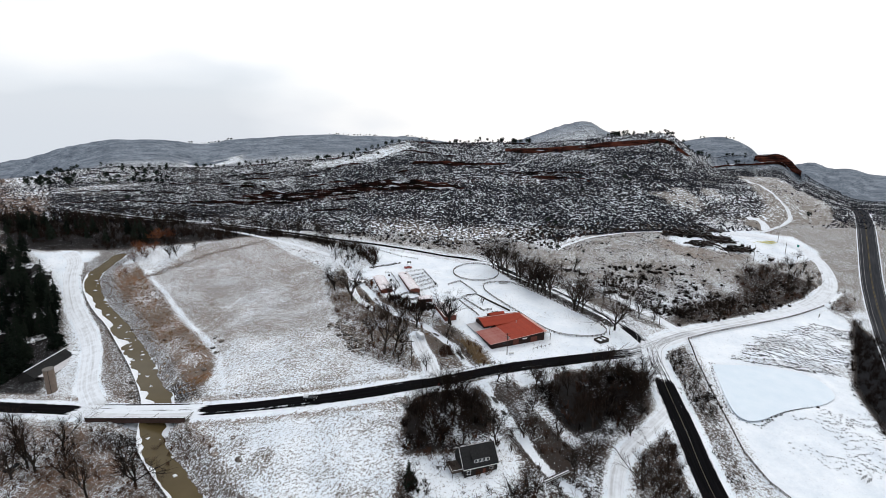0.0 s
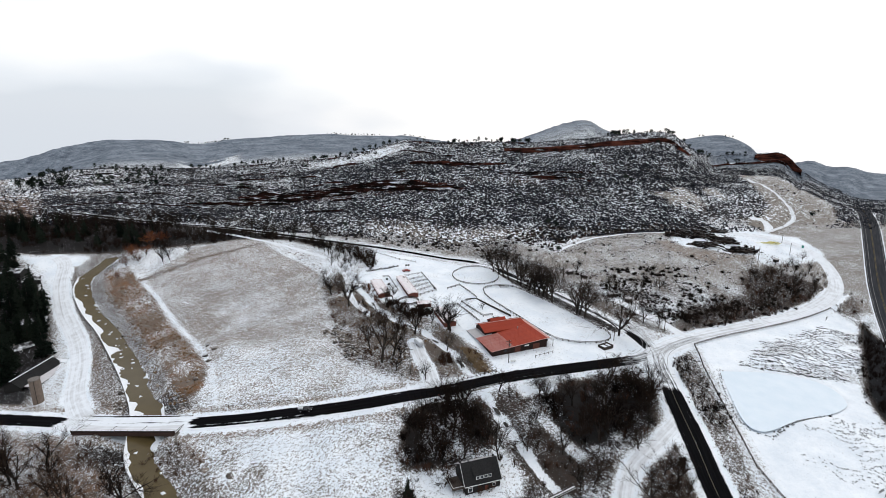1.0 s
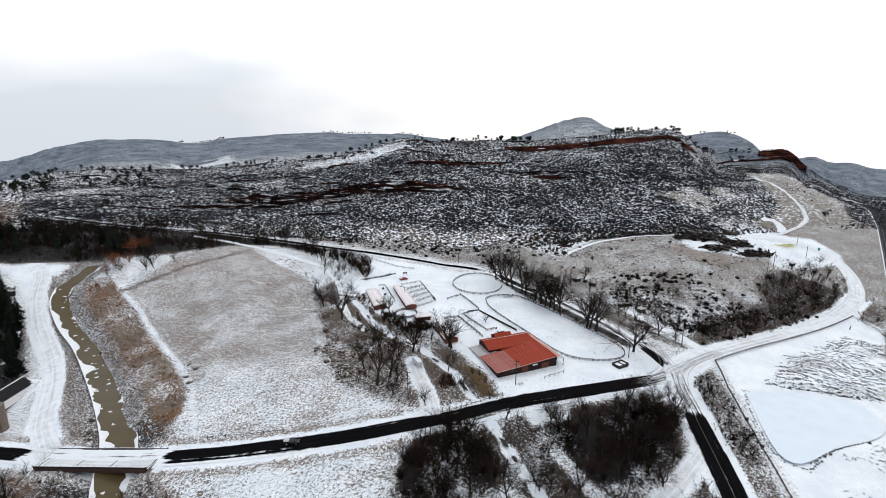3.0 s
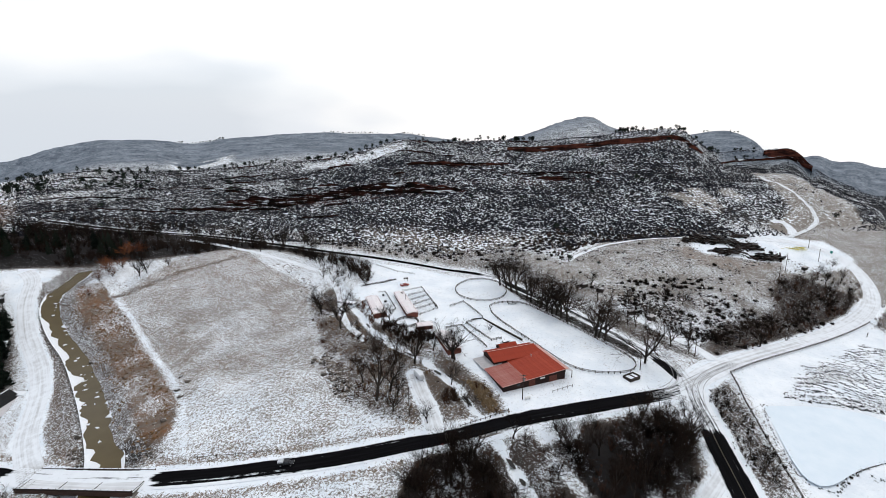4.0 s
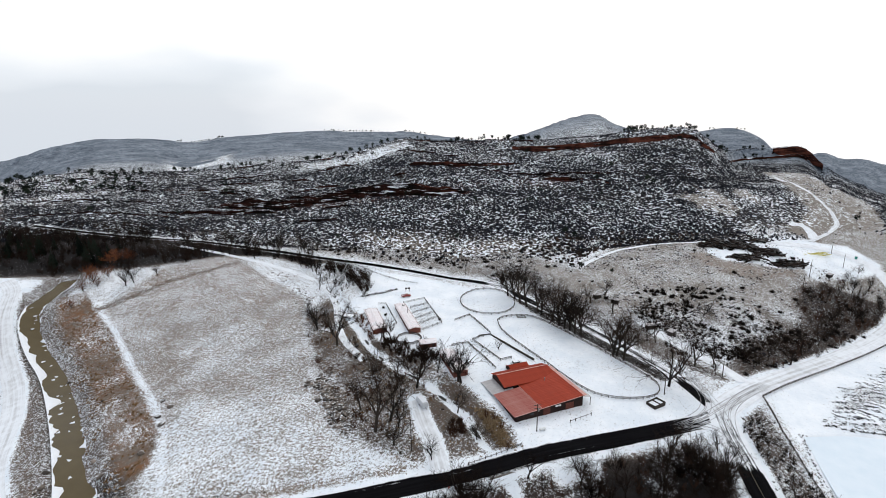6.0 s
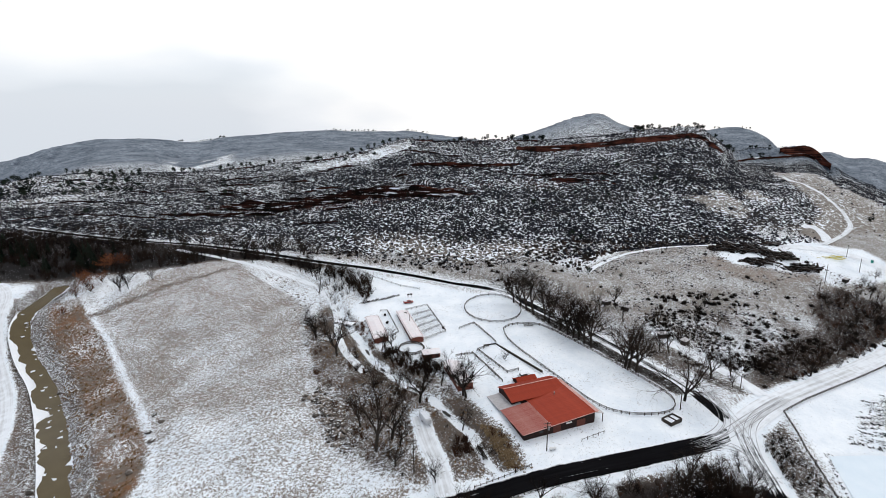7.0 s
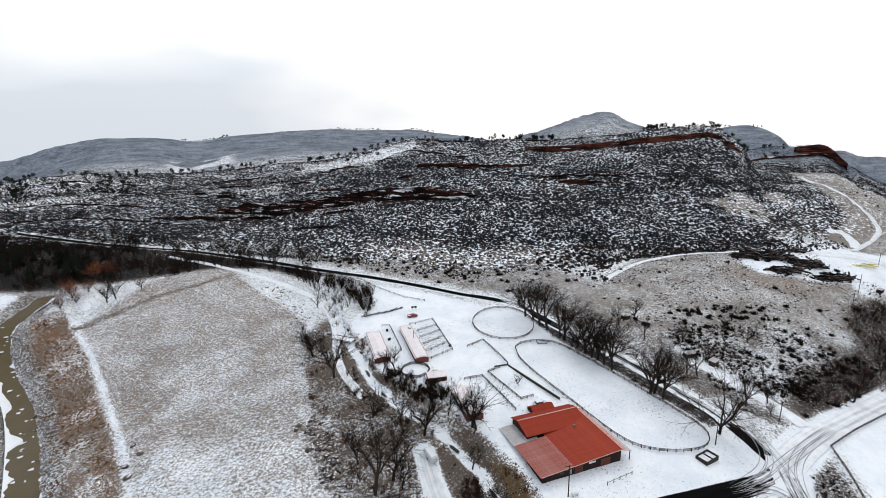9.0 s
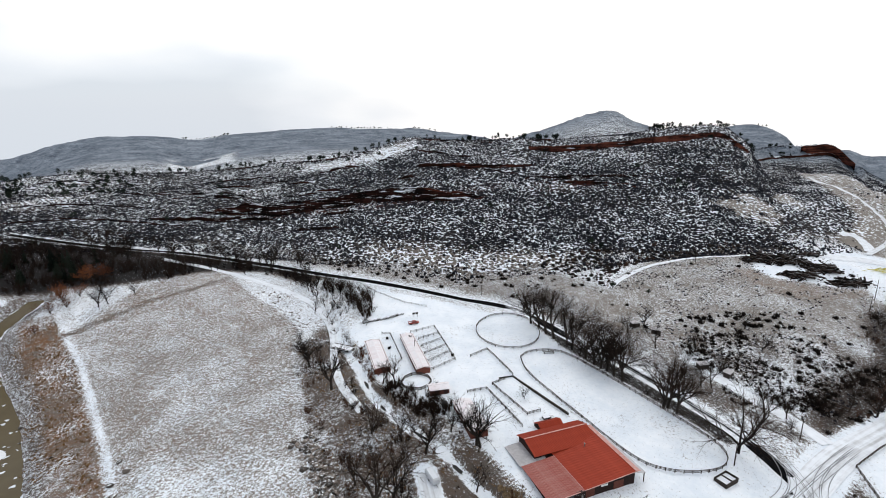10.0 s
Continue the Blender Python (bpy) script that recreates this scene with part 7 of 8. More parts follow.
for poly, n in ((DEEP_THICKET, 26), (LEFT_CLUMP, 16), (DRIVE_THICKET, 6), (THICKET, 14)):
    k = 0
    while k < n:
        x, y = rng.uniform(min(p[0] for p in poly), max(p[0] for p in poly)), rng.uniform(min(p[1] for p in poly), max(p[1] for p in poly))
        if inside(x, y, poly, 0.5) < 0.5 or min(from_line(x, y, p) for p in (BROOK, MAIN_ROAD, SIDE_ROAD, HOUSE_DRIVE, CLEARING)) < 5 or math.hypot(x - 17, y - 158) < 12:
            continue
        k += 1
        plant(x, y, rng.uniform(8, 16), rng.choice(TREES), "bare tangled tree in the dark thicket", "thicket trees")
for x, y, H in ((-156, 180.7, 13), (-159, 176, 14), (-151, 178, 13), (-147, 187.5, 11), (-111.6, 168, 12), (-104, 162, 12), (-127, 167, 11), (-136, 172, 9), (-120, 160, 10), (-166, 190, 10), (-172, 198, 9), (-180, 206, 9), (-142, 182, 10), (-170, 184, 11), (-164, 168, 11)):
    plant(x, y, H * 1.6, random.choice(TREES), "slender bare tree below the bridge", "creekside trees")
for x, y, H in ((-220, 383, 9), (-218, 367, 6), (-219, 393, 11), (-224, 398, 10), (-213, 399, 9), (-217.6, 413, 13), (-211, 418, 12), (-196.6, 389, 16), (-193, 392, 14), (-182, 401, 9), (-214, 388, 7)):
    plant(x, y, H, random.choice(RUST_TREES if x < -205 else TREES), "russet bare willow on the creek bank" if x < -205 else "grey bare tree at the field edge", "creek willows", 9.0 if x < -205 else 15.0)
rng = random.Random(31)
for _ in range(120):
    u = rng.random()
    x, y = -380 + 300 * u, 416 + 34 * math.sin(u * 2.6) + rng.gauss(0, 10)
    plant(x, y, rng.uniform(9, 16), rng.choice(FAR_TREES), "bare riverside tree in the valley woods", "valley trees")
for x, y in ((-69.8, 372), (-66, 380), (-72, 388), (-76, 396), (-80, 402), (-62, 366), (-84, 408), (-58, 358), (-90, 412)):
    plant(x, y, rng.uniform(8, 12), rng.choice(FAR_TREES), "slender bare tree beside the ditch path", "ditch trees")
for x, y in ((29.5, 285.6), (-54, 348), (-48, 342), (-40, 356)):
    plant(x, y, 6, rng.choice(TREES), "small bare tree in the snow", "small trees")


def tuft_crown(centres, radii, seed, blades, mat):
    """A crown of needles: tufts of small ragged blades round many centres."""
    rng = np.random.default_rng(seed)
    c, w = np.repeat(np.asarray(centres), blades, 0), np.repeat(np.asarray(radii), blades)[:, None]
    d = rng.normal(0, 1, c.shape)
    d[:, 2] *= 0.55
    d /= np.linalg.norm(d, axis=1)[:, None]
    e = np.cross(d, rng.normal(0, 1, c.shape))
    e /= np.linalg.norm(e, axis=1)[:, None] + 1e-9
    tip = c + d * w * rng.uniform(0.7, 1.25, w.shape)
    p, q = c - d * w * 0.15 + e * w * 0.34, c - d * w * 0.15 - e * w * 0.34
    V = np.stack([p, tip, q], 1).reshape(-1, 3)
    return mesh_np(V, np.arange(len(V)).reshape(-1, 3), "crown", mat)


def spruce_parts(seed, H, width):
    """A spruce: a straight trunk and drooping whorls, ragged and uneven."""
    rng = np.random.default_rng(seed)
    C, R = [], []
    for i in range(15):
        f = i / 14
        reach = width * (1 - f) ** 0.85 * rng.uniform(0.7, 1.2)
        for k in range(max(3, int(9 * (1 - 0.6 * f)))):
            a, rr = rng.uniform(0, 2 * np.pi), reach * rng.uniform(0.6, 1.15)
            for g in (0.45, 0.9):
                C.append((math.cos(a) * rr * g, math.sin(a) * rr * g, H * (0.10 + 0.86 * f) - rr * g * 0.35 + rng.normal(0, 0.1)))
                R.append(0.30 + 0.34 * reach * (1.2 - g * 0.5))
    C.append((0, 0, H * 0.97))
    R.append(0.5)
    trunk = tubes([(0, 0, -0.4, 0, 0, H * 0.95, H * 0.018, H * 0.004)], 6)
    return [("trunk", mesh_np(*trunk, "trunk", M_BARK)), ("crown", tuft_crown(C, R, seed, 9, M_NEEDLE))]


def pine_parts(seed, H, width):
    """A pine or juniper: a short bare trunk under a rounded, uneven crown of needle tufts."""
    rng = np.random.default_rng(seed)
    C, R = [], []
    for _ in range(46):
        v = rng.normal(0, 1, 3)
        v /= np.linalg.norm(v)
        g = rng.uniform(0.35, 1.0)
        z = 0.60 + 0.36 * v[2] * g
        taper = 1.15 - 0.75 * max(0, z - 0.45)
        C.append((v[0] * width * g * taper + 0.1 * width * math.sin(seed), v[1] * width * g * taper, H * z))
        R.append(width * rng.uniform(0.26, 0.5))
    trunk = tubes([(0, 0, -0.4, 0.05 * width, 0, H * 0.8, H * 0.026, H * 0.008)], 6)
    return [("trunk", mesh_np(*trunk, "trunk", M_BARK)), ("crown", tuft_crown(C, R, seed, 7, M_NEEDLE))]


SPRUCES = [spruce_parts(s, 12.0, w) for s, w in ((21, 3.0), (22, 2.5), (23, 3.4))]
PINES = [pine_parts(s, 8.0, w) for s, w in ((31, 2.6), (32, 3.1), (33, 2.2), (34, 2.8))]
plant(-7.2, 150, 11, SPRUCES[0], "dark green spruce beside the meadow", "spruces", 12.0, name="spruce")
rng = random.Random(8)
done = []
while len(done) < 130:
    x, y = rng.uniform(-320, -192), rng.uniform(225, 395)
    if inside(x, y, GARDENS, 0.5) < 0.6 or from_line(x, y, LANE) < 9 or (-224 < x < -186 and 226 < y < 290) or math.hypot(x + 186, y - 238) < 9:
        continue
    done.append((x, y))
    plant(x, y, rng.uniform(12, 24), rng.choice(SPRUCES), "tall black-green spruce in the creekside gardens", "garden spruces", 12.0, name="spruce")
while len(done) < 185:
    x, y = rng.uniform(-275, -190), rng.uniform(226, 330)
    if inside(x, y, GARDENS, 0.5) < 0.3 or from_line(x, y, LANE) < 7 or from_line(x, y, MAIN_ROAD) < 8 or (-224 < x < -186 and 226 < y < 290) or math.hypot(x + 196, y - 250) < 13 or math.hypot(x + 186, y - 238) < 9:
        continue
    done.append((x, y))
    plant(x, y, rng.uniform(10, 20), rng.choice(SPRUCES), "tall black-green spruce in the creekside gardens", "garden spruces", 12.0, name="spruce")
for _ in range(60):
    x, y = rng.uniform(-350, -225), rng.uniform(405, 445)
    plant(x, y, rng.uniform(8, 14), rng.choice(SPRUCES), "dark spruce in the valley woods", "valley spruces", 12.0, name="spruce")
for x, y, H in ((100, 401, 6), (-16.6, 337.6, 3), (118, 392, 4), (42, 392, 3)):
    plant(x, y, H, PINES[0], "small dark green pine in the snow", "small pines", 8.0, name="pine")


def ridge_pine(az, f, H, label, group):
    rb, _ = ridge_at(FOOT, np.array(az))
    rc, _ = ridge_at(CREST, np.array(az))
    r = float(rb + (rc - rb) * f)
    plant(r * math.sin(radians(az)), r * math.cos(radians(az)), H, rng.choice(PINES), label, group, 8.0, name="pine")


for _ in range(95):
    ridge_pine(rng.uniform(-37, -25.5), rng.uniform(0.62, 1.02), rng.uniform(5, 9), "dark pine on the rocky knoll", "knoll pines")
for _ in range(26):
    ridge_pine(rng.uniform(-25, -14), rng.uniform(0.93, 1.03), rng.uniform(4, 8), "dark pine along the ridge", "ridge pines")
for _ in range(30):
    ridge_pine(rng.uniform(-12, 0), rng.uniform(0.97, 1.03), rng.uniform(4, 8), "dark pine along the ridge", "ridge pines")
for _ in range(34):
    ridge_pine(rng.uniform(1.5, 11), rng.uniform(0.96, 1.03), rng.uniform(4, 8), "dark pine along the ridge", "ridge pines")
for _ in range(40):
    ridge_pine(rng.uniform(18, 26), rng.uniform(0.97, 1.05), rng.uniform(4, 8), "dark pine on the caprock", "caprock pines")
for _ in range(26):
    ridge_pine(rng.uniform(26.8, 31), rng.uniform(0.95, 1.04), rng.uniform(5, 9), "dark pine on the far mesa", "mesa pines")
for _ in range(55):
    ridge_pine(rng.uniform(-30, 30), rng.uniform(0.25, 0.93), rng.uniform(3, 7), "dark juniper among the hillside scrub", "hillside junipers")
for az, f, H in ((20.3, 0.45, 9), (20.9, 0.43, 7), (12.8, 0.1, 7), (13.6, 0.07, 7), (-9, 0.06, 5), (2.5, 0.12, 5), (36.5, 0.05, 8)):
    ridge_pine(az, f, H, "dark juniper near the hill foot", "hillside junipers")
for az0, az1, n in ((-24, -20, 26), (-10.5, -5, 26), (-2.5, 0.5, 12), (26, 30, 8)):
    for _ in range(n):
        az = rng.uniform(az0, az1)
        r, _z = ridge_at(FAR, np.array(az))
        r = float(r) * rng.uniform(0.985, 1.005)
        plant(r * math.sin(radians(az)), r * math.cos(radians(az)), rng.uniform(4, 8), rng.choice(PINES), "distant dark pine on the far ridge", "far pines", 8.0, name="pine")


# ---- poles, rails and yard things ----
def utility_pole(x, y, H, turn=20, arms=2, label="dark wooden utility pole with crossarms"):
    root = thing("utility_pole", x, y, label, "utility pole", "utility poles", turn)
    bm = bmesh.new()
    drum(bm, (0, 0, -0.5), (0, 0, H), 0.2, 0.13, 10)
    part("pole", bm, M_POLE, root)
    for i in range(arms):
        z = H - 0.6 - i * 1.3
        part("crossarm", blocks([(0, 0.16, z, 2.6, 0.12, 0.16)]), M_POLE, root)
        for px in (-1.15, -0.6, 0.6, 1.15):
            bm = bmesh.new()
            drum(bm, (px, 0.16, z + 0.08), (px, 0.16, z + 0.3), 0.07, 0.05, 8)
            part("insulator", bm, M_STEEL, root)
    return root


p = utility_pole(35.5, 226.7, 11, 10)
bm = bmesh.new()
drum(bm, (0.42, 0, 8.0), (0.42, 0, 9.1), 0.26, 0.26, 12)
part("transformer", bm, M_STEEL, p, "grey can transformer")
for x, y, H, a in ((256, 398, 13, 0), (243, 385, 9, 1), (125.5, 268.4, 8, 0), (92, 251, 9, 0), (302, 440, 9, 1), (-8.8, 219, 12, 1), (170, 445, 7, 1), (294, 417, 10, 0), (22, 398, 7, 1)):
    utility_pole(x, y, H, random.uniform(-40, 40), a, "plain dark wooden pole beside the track" if a == 0 else "dark wooden utility pole with one crossarm")

tank = thing("propane_tank", 37.6, 227.0, "pale propane tank lying at the foot of the pole", "tank", turn=12)
bm = bmesh.new()
drum(bm, (-1.0, 0, 0.7), (1.0, 0, 0.7), 0.45, 0.45, 14)
drum(bm, (-1.3, 0, 0.7), (-1.0, 0, 0.7), 0.2, 0.45, 14)
drum(bm, (1.0, 0, 0.7), (1.3, 0, 0.7), 0.45, 0.2, 14)
part("vessel", bm, M_WHITE, tank)
for x in (-0.7, 0.7):
    part("foot", blocks([(x, 0, 0.15, 0.15, 0.6, 0.45)]), M_STEEL, tank)


def guardrail(points, label):
    p = along(points, 2.0)
    z = surface(p[:, 0], p[:, 1], beds=False)
    root = thing("guardrail", *p[0], label, "guardrail", "culvert guardrails", z=float(z[0]))
    o = Vector((*p[0], float(z[0])))
    for i in range(len(p)):
        q = Vector((*p[i], float(z[i]))) - o
        child("post", POST, root, pose(q.x, q.y, q.z - 0.3, 0, 0, 0))
        if i + 1 < len(p):
            d = Vector((*p[i + 1], float(z[i + 1]))) - o - q
            for h in (0.62, 0.78):
                child("rail", GUARD, root, pose(q.x, q.y, q.z + h, 0, 0, bearing((0, 0), d)) @ Matrix.Diagonal((d.length, 1, 1, 1)))


GUARD = unit_mesh("rail", [(0.5, 0, 0, 1.02, 0.09, 0.13)], M_STEEL, 0.015)
guardrail([(12.5, 203.5), (18, 205.6), (24, 207.7), (31, 210.3)], "dark steel guardrail over the culvert")
guardrail([(10, 211), (18, 214.2), (24, 217), (29, 219.8)], "dark steel guardrail on the culvert's far side")


def culvert():
    root = thing("culvert_headwall", 21.5, 206.5, "dark stone culvert headwall over the brook", "culvert", turn=20, z=float(surface(21.5, 206.8, beds=False)))
    part("headwall", blocks([(0, 0, -1.0, 11, 0.6, 2.4)], 0.05), M_CONCRETE, root)
    bm = bmesh.new()
    drum(bm, (0, -0.36, -1.2), (0, 0.2, -1.2), 1.0, 1.0, 16)
    part("pipe", bm, M_BLACK, root, "dark pipe mouth")


culvert()


def foot_bridge(x, y, turn, L, W, label):
    root = thing("foot_bridge", x, y, label, "foot bridge", "small bridges", turn, z=float(surface(x, y, beds=False)) + 0.25)
    part("deck", blocks([(0, 0, 0, L, W, 0.3)], 0.03), M_SNOW, root, "snow-covered deck")
    for s in (-1, 1):
        part("beam", blocks([(0, s * (W / 2 - 0.1), -0.35, L, 0.25, 0.5)]), M_WOOD, root)
    for s in (-1, 1):
        part("kerb", blocks([(0, s * (W / 2 - 0.1), 0.3, L, 0.18, 0.25)]), M_WOOD, root)


foot_bridge(-49, 334, -25, 11, 4.5, "snow-covered farm bridge over the ditch")
foot_bridge(42.5, 153.5, 30, 11, 1.2, "narrow plank footbridge over the brook")


def timber_bin(x, y, turn):
    root = thing("timber_bin", x, y, "open-topped dark timber bin with snow inside", "bin", turn=turn)
    for cx, cy, sx, sy in ((0, -2, 6.2, 0.2), (0, 2, 6.2, 0.2), (-3, 0, 0.2, 4), (3, 0, 0.2, 4)):
        part("side", blocks([(cx, cy, 0.6, sx, sy, 1.7)], 0.02), M_POLE, root)
    part("divider", blocks([(0.5, 0, 0.5, 0.15, 4, 1.4)]), M_POLE, root)
    part("snow_fill", blocks([(0, 0, 0.35, 5.8, 3.8, 0.8)]), M_SNOW, root, "snow lying in the bin")


timber_bin(85.5, 243.8, 30)
b = thing("bleacher", 46.5, 322.5, "small dark bleacher bench in the arena", "bench", turn=2)
for i in range(3):
    part("plank", blocks([(0, i * 0.7, 0.4 + i * 0.35, 5, 0.4, 0.1)]), M_WOOD, b)
for x in (-2, 2):
    part("leg", blocks([(x, 0.7, 0.4, 0.15, 1.8, 0.9)]), M_STEEL, b)

# a dark retaining timber beside the paddock lane
wall = thing("retaining_wall", 27.7, 301.5, "long dark timber edging beside the paddock lane", "wall", turn=bearing((27.7, 301.5), (42.8, 275.5)))
L = math.dist((27.7, 301.5), (43.5, 274))
part("timber", blocks([(L / 2, 0, 0.15, L, 0.5, 0.9)], 0.03), M_POLE, wall)
s = thing("drain_pipe", 21.5, 300.5, "black drain pipe lying across the snow", "pipe", turn=14)
bm = bmesh.new()
drum(bm, (0, 0, 0.35), (6.3, 0, 0.35), 0.3, 0.3, 10)
part("pipe", bm, M_BLACK, s)


# ---- vehicles ----
def wheels(root, xs, half, r):
    for x in xs:
        for s in (-1, 1):
            bm = bmesh.new()
            drum(bm, (x, s * half - 0.12, r), (x, s * half + 0.12, r), r, r, 14)
            w = part("wheel", bm, M_BLACK, root)
            bm = bmesh.new()
            drum(bm, (x, s * half - 0.13, r), (x, s * half + 0.13, r), r * 0.55, r * 0.55, 10)
            part("rim", bm, M_STEEL, w)


def vehicle(name, x, y, turn, paint, label, category, pickup=True, z=None):
    root = thing(name, x, y, label, category, "parked vehicles", turn, z)
    part("body", blocks([(0, 0, 0.82, 5.5, 1.95, 0.62)], 0.12), paint, root)
    if pickup:
        part("cab", blocks([(0.35, 0, 1.42, 2.0, 1.8, 0.68)], 0.16), paint, root)
        part("windscreen", blocks([(1.28, 0, 1.42, 0.22, 1.55, 0.46, 0, -32)]), M_GLASS, root)
        part("rear_window", blocks([(-0.66, 0, 1.45, 0.06, 1.5, 0.42)]), M_GLASS, root)
        part("bed", blocks([(-1.75, 0, 1.12, 1.8, 1.6, 0.06)]), M_SNOW, root, "snow lying in the bed")
        for s in (-1, 1):
            part("bed_side", blocks([(-1.75, s * 0.92, 1.2, 2.0, 0.1, 0.4)], 0.02), paint, root)
        part("tailgate", blocks([(-2.7, 0, 1.2, 0.1, 1.9, 0.4)], 0.02), paint, root)
    else:
        part("cabin", blocks([(-0.4, 0, 1.4, 3.2, 1.75, 0.62)], 0.2), M_GLASS, root, "dark-windowed cabin")
        part("roof", blocks([(-0.4, 0, 1.74, 2.6, 1.6, 0.08)], 0.03), M_SNOW, root, "snow on the roof")
    for s in (-1, 1):
        part("headlight", blocks([(2.74, s * 0.7, 0.92, 0.06, 0.35, 0.2)]), M_WHITE, root)
        part("side_window", blocks([(0.4, s * 0.91, 1.45, 1.4, 0.03, 0.4)]), M_GLASS, root)
    wheels(root, (-1.65, 1.7), 0.92, 0.4)
    return root


vehicle("pickup_truck", -50.2, 198.4, 2, M_CAR_DARK, "dark pickup truck with a pale cap on the road", "pickup truck", z=float(surface(-50.2, 198.4, beds=False)) + 0.16)
cap = thing("bed_cap", -51.9, 198.35, "pale cap over the pickup's bed", "truck cap", turn=2, z=float(surface(-50.2, 198.4, beds=False)) + 1.56)
part("shell", blocks([(0, 0, 0.3, 1.9, 1.8, 0.6)], 0.1), M_CAR_SILVER, cap)
vehicle("pickup_truck", -16.0, 357.0, 18, M_CAR_RED, "small red pickup truck parked in the snow", "pickup truck")
vehicle("car", 35.5, 271.5, 20, M_CAR_SILVER, "silver car parked behind the barn", "car", pickup=False)
vehicle("car", -163.2, 181.8, 70, M_CAR_DARK, "dark car parked on a side lane", "car", pickup=False)
vehicle("pickup_truck", 470, 520, 40, M_WHITE, "white truck parked beside the highway", "truck")


def trailer(x, y, turn):
    root = thing("camper_trailer", x, y, "white rounded camper trailer under the trees", "trailer", "parked vehicles", turn)
    part("shell", blocks([(0, 0, 1.55, 6.4, 2.5, 2.1)], 0.35), M_CAR_SILVER, root)
    part("window", blocks([(0.8, -1.21, 1.8, 1.4, 0.04, 0.6)]), M_GLASS, root)
    part("door", blocks([(-1.6, -1.21, 1.4, 0.7, 0.04, 1.7)]), M_CAR_SILVER, root)
    part("drawbar", blocks([(3.7, 0, 0.5, 1.6, 0.15, 0.12)]), M_STEEL, root)
    part("snow_cap", blocks([(0, 0, 2.64, 5.2, 1.8, 0.1)], 0.04), M_SNOW, root, "snow on the roof")
    wheels(root, (-0.3,), 1.1, 0.36)


trailer(-5.4, 243.5, -65)


def wagon(x, y, turn, label):
    root = thing("hut", x, y, label, "hut", "roadside huts", turn)
    part("body", blocks([(0, 0, 1.2, 4.2, 2.6, 2.2)], 0.05), M_WOOD, root)
    part("roof", slab(bmesh.new(), [(-2.4, -1.6, 2.5), (2.4, -1.6, 2.5), (2.4, 1.6, 2.7), (-2.4, 1.6, 2.7)], 0.14), M_GREY_ROOF, root)
    part("door", blocks([(0.5, -1.32, 1.0, 0.9, 0.06, 1.9)]), M_POLE, root)


wagon(121, 309, 40, "small tan wooden hut on the snowy slope")
wagon(104, 345, -30, "dark wooden hut above the old road")
wagon(96, 352, 20, "small pale hut above the old road")
wagon(112, 314, 10, "dark kiosk above the old road")
wagon(273, 402, 30, "grey equipment hut at the log yard")


def sign_board(x, y, turn, label):
    root = thing("sign_board", x, y, label, "sign", "sign boards", turn)
    for s in (-1, 1):
        part("post", blocks([(s * 1.1, 0, 1.1, 0.16, 0.16, 2.6)]), M_POLE, root)
        part("panel", blocks([(s * 0.8, 0, 1.9, 1.3, 0.1, 1.1)], 0.02), M_POLE, root)


sign_board(-15.5, 366, 10, "dark wooden notice board beside the yard")
sign_board(257, 322, 40, "dark wooden board beside the highway verge")
s = thing("portable_toilet", 315, 432, "teal portable toilet beside the curving road", "toilet")
part("cabin", blocks([(0, 0, 1.1, 1.2, 1.2, 2.3)], 0.06), M_TEAL, s)
part("roof", blocks([(0, 0, 2.32, 1.25, 1.25, 0.15)], 0.05), M_WHITE, s, "white domed roof")
s = thing("stock_feeder", 156.8, 160.5, "dark metal stock feeder cage in the pasture", "feeder", turn=25)
for x in (-1.4, 0, 1.4):
    for y in (-0.9, 0.9):
        part("upright", blocks([(x, y, 0.7, 0.1, 0.1, 1.6)]), M_POLE, s)
for y in (-0.9, 0.9):
    for z in (0.5, 1.0, 1.45):
        part("bar", blocks([(0, y, z, 2.9, 0.08, 0.08)]), M_POLE, s)
s = thing("stop_sign", 3.2, 199.4, "small red stop sign beside the road", "road sign", turn=20)
bm = bmesh.new()
drum(bm, (0, 0, 0), (0, 0, 2.4), 0.05, 0.05, 8)
part("post", bm, M_STEEL, s)
bm = bmesh.new()
drum(bm, (0, -0.03, 2.6), (0, 0.03, 2.6), 0.42, 0.42, 8)
part("plate", bm, M_CAR_RED, s)
for x, y in ((121, 195), (124, 210), (3, 322), (-28, 340), (-26, 330)):
    s = thing("hay_bale" if x < 100 else "stump", x, y, "dark snow-topped round bale" if x < 100 else "dark stump on the verge", "bale" if x < 100 else "stump", "yard clutter", random.uniform(0, 90))
    bm = bmesh.new()
    drum(bm, (-0.6, 0, 0.6), (0.6, 0, 0.6), 0.65, 0.65, 14)
    part("roll", bm, M_LOG, s)
s = thing("water_tank", -1.0, 281, "black round water tank beside the hut", "tank")
bm = bmesh.new()
drum(bm, (0, 0, -0.2), (0, 0, 2.4), 1.1, 1.1, 18)
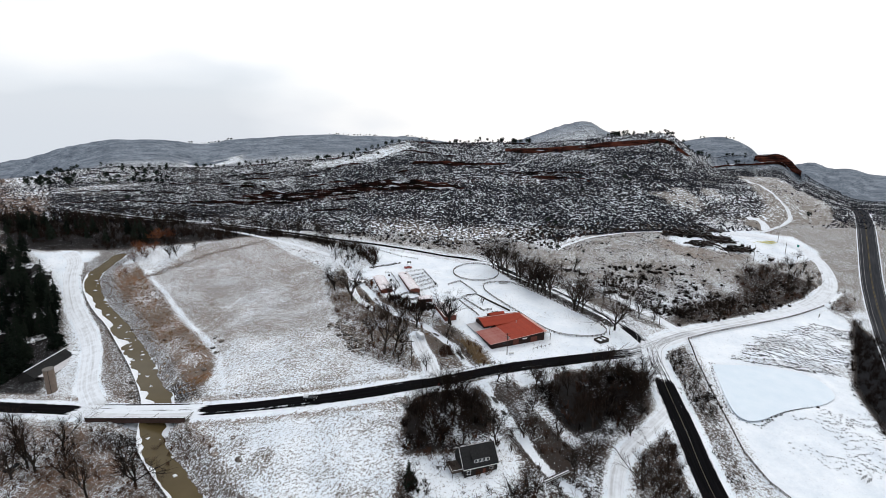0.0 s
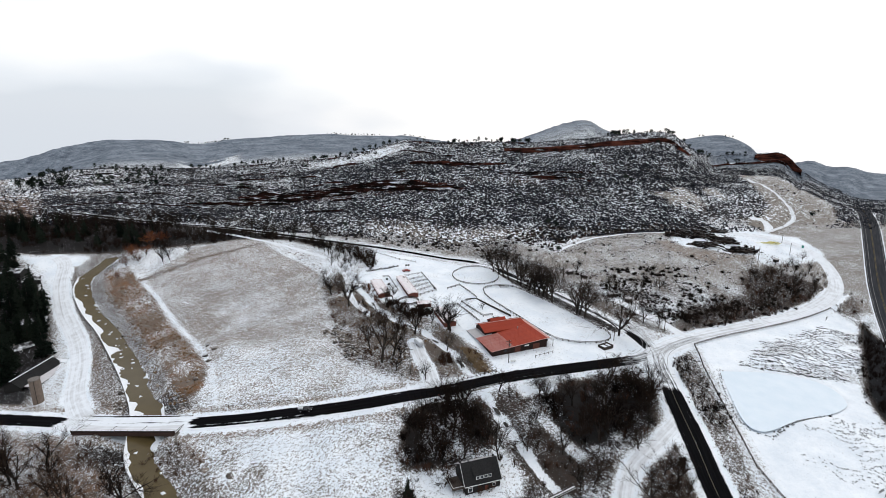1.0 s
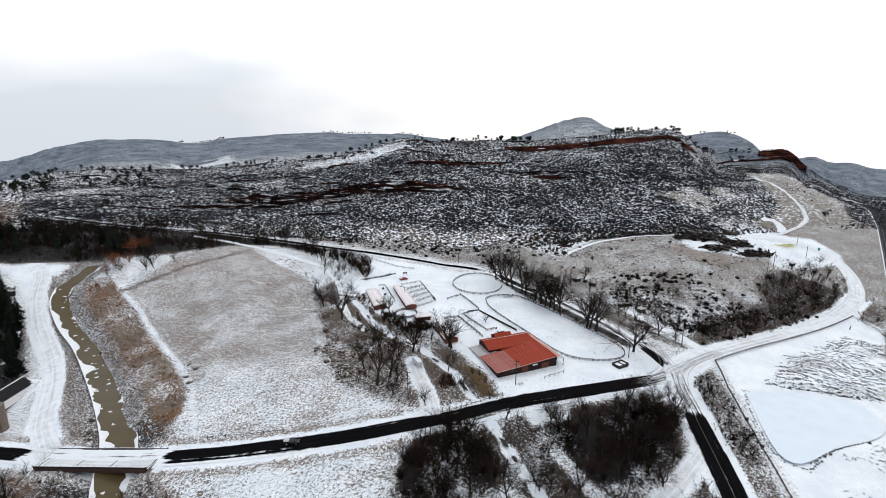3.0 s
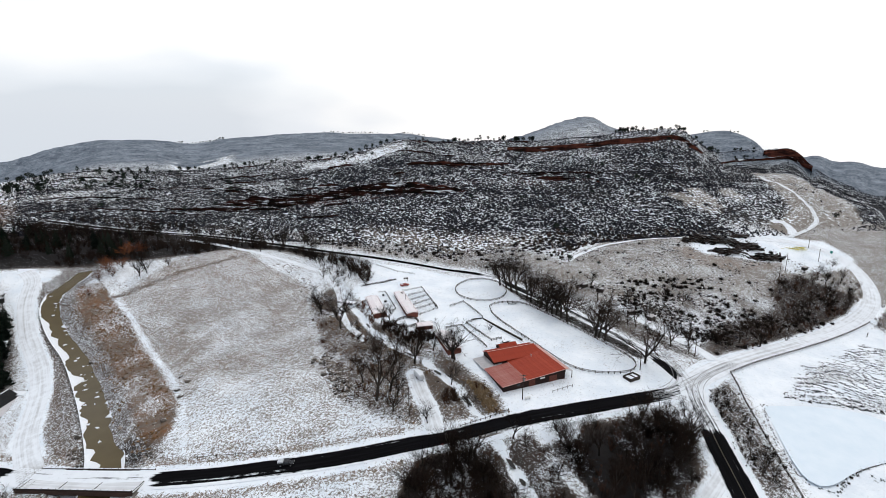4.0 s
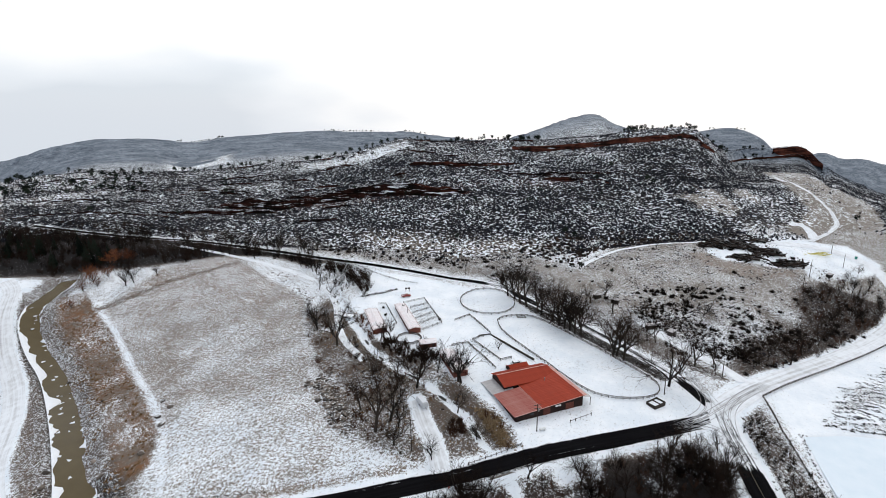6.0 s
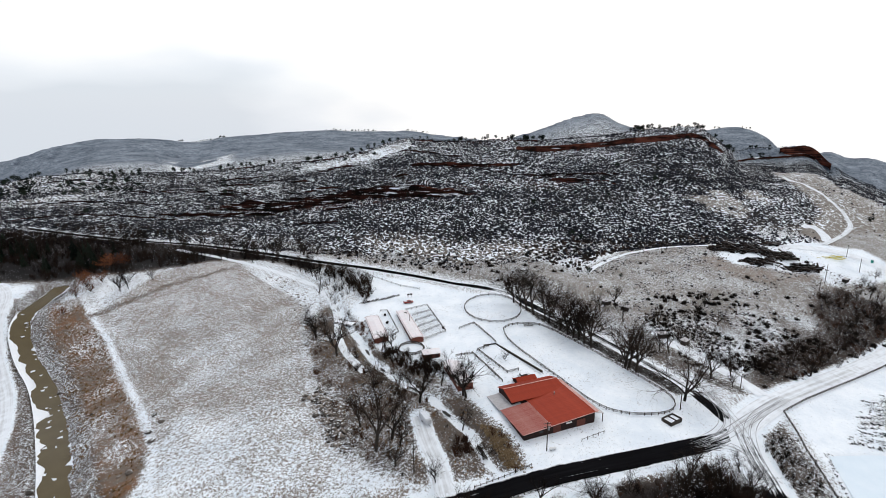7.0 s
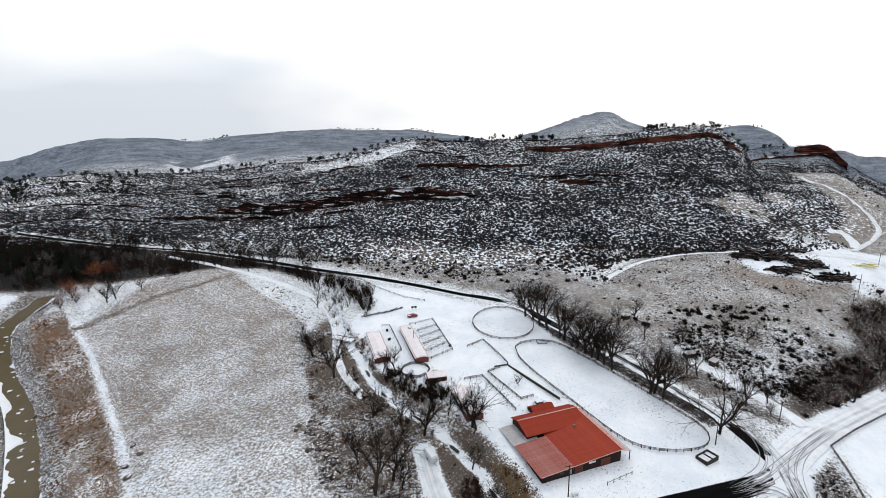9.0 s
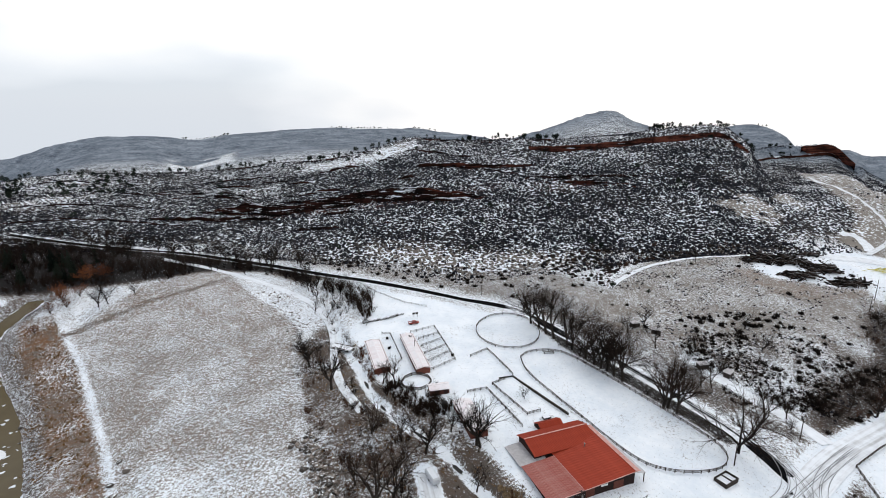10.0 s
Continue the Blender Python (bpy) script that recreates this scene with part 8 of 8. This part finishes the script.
drum(bm, (0, 0, 2.4), (0, 0, 2.8), 1.1, 0.3, 18)
part("vessel", bm, M_BLACK, s)


# ---- log yard ----
LOGS = []
for k in range(4):
    bm = bmesh.new()
    drum(bm, (-0.5, 0, 0), (0.5, 0, 0), 0.5, 0.42, 8)
    me = bpy.data.meshes.new("log")
    bm.to_mesh(me)
    bm.free()
    me.materials.append(M_LOG)
    LOGS.append(me)


def log_pile(cx, cy, rx, ry, n, high, label, turn, seed):
    rng = random.Random(seed)
    root = thing("log_pile", cx, cy, label, "log pile", "log piles", turn)
    for _ in range(n):
        a, f = rng.uniform(0, 2 * math.pi), math.sqrt(rng.random())
        x, y = f * rx * math.cos(a), f * ry * math.sin(a)
        ridge = 0.7 + 0.45 * math.sin(0.75 * x + seed) * math.cos(0.4 * x + 2 * seed)
        z = rng.uniform(0.25, 1.0) * max(0.5, 1.15 * high * ridge * (1 - f ** 3))
        d = rng.uniform(0.6, 1.5)
        m = pose(x, y, z, 0, rng.gauss(0, 13), rng.gauss(0, 32)) @ Matrix.Diagonal((rng.uniform(4, 11), d, d, 1))
        child("log", rng.choice(LOGS), root, m)


log_pile(224, 445, 19, 6, 230, 5.0, "long heap of dark snow-dusted logs", -8, 1)
log_pile(245, 432, 10, 5, 100, 4.0, "heap of dark logs beside the long heap", -25, 5)
log_pile(224, 420, 13, 4.0, 90, 3.4, "low heap of dark logs", 0, 2)
log_pile(252, 415, 13, 4.0, 100, 3.4, "heap of dark logs at the yard edge", 8, 3)
log_pile(255, 458, 8, 3, 30, 1.5, "small stack of logs behind the yard", 5, 4)
s = thing("lumber_stack", 287, 437.5, "flat spread of bright yellow boards in the snow", "lumber", turn=-20)
BOARD = unit_mesh("board", [(0, 0, 0, 1, 1, 1)], M_YELLOW)
rng = random.Random(3)
for _ in range(60):
    child("board", BOARD, s, pose(rng.uniform(-9, 9), rng.uniform(-5, 5), rng.uniform(0.1, 0.5), 0, 0, rng.uniform(-40, 40)) @ Matrix.Diagonal((rng.uniform(2, 5), 0.4, 0.12, 1)))
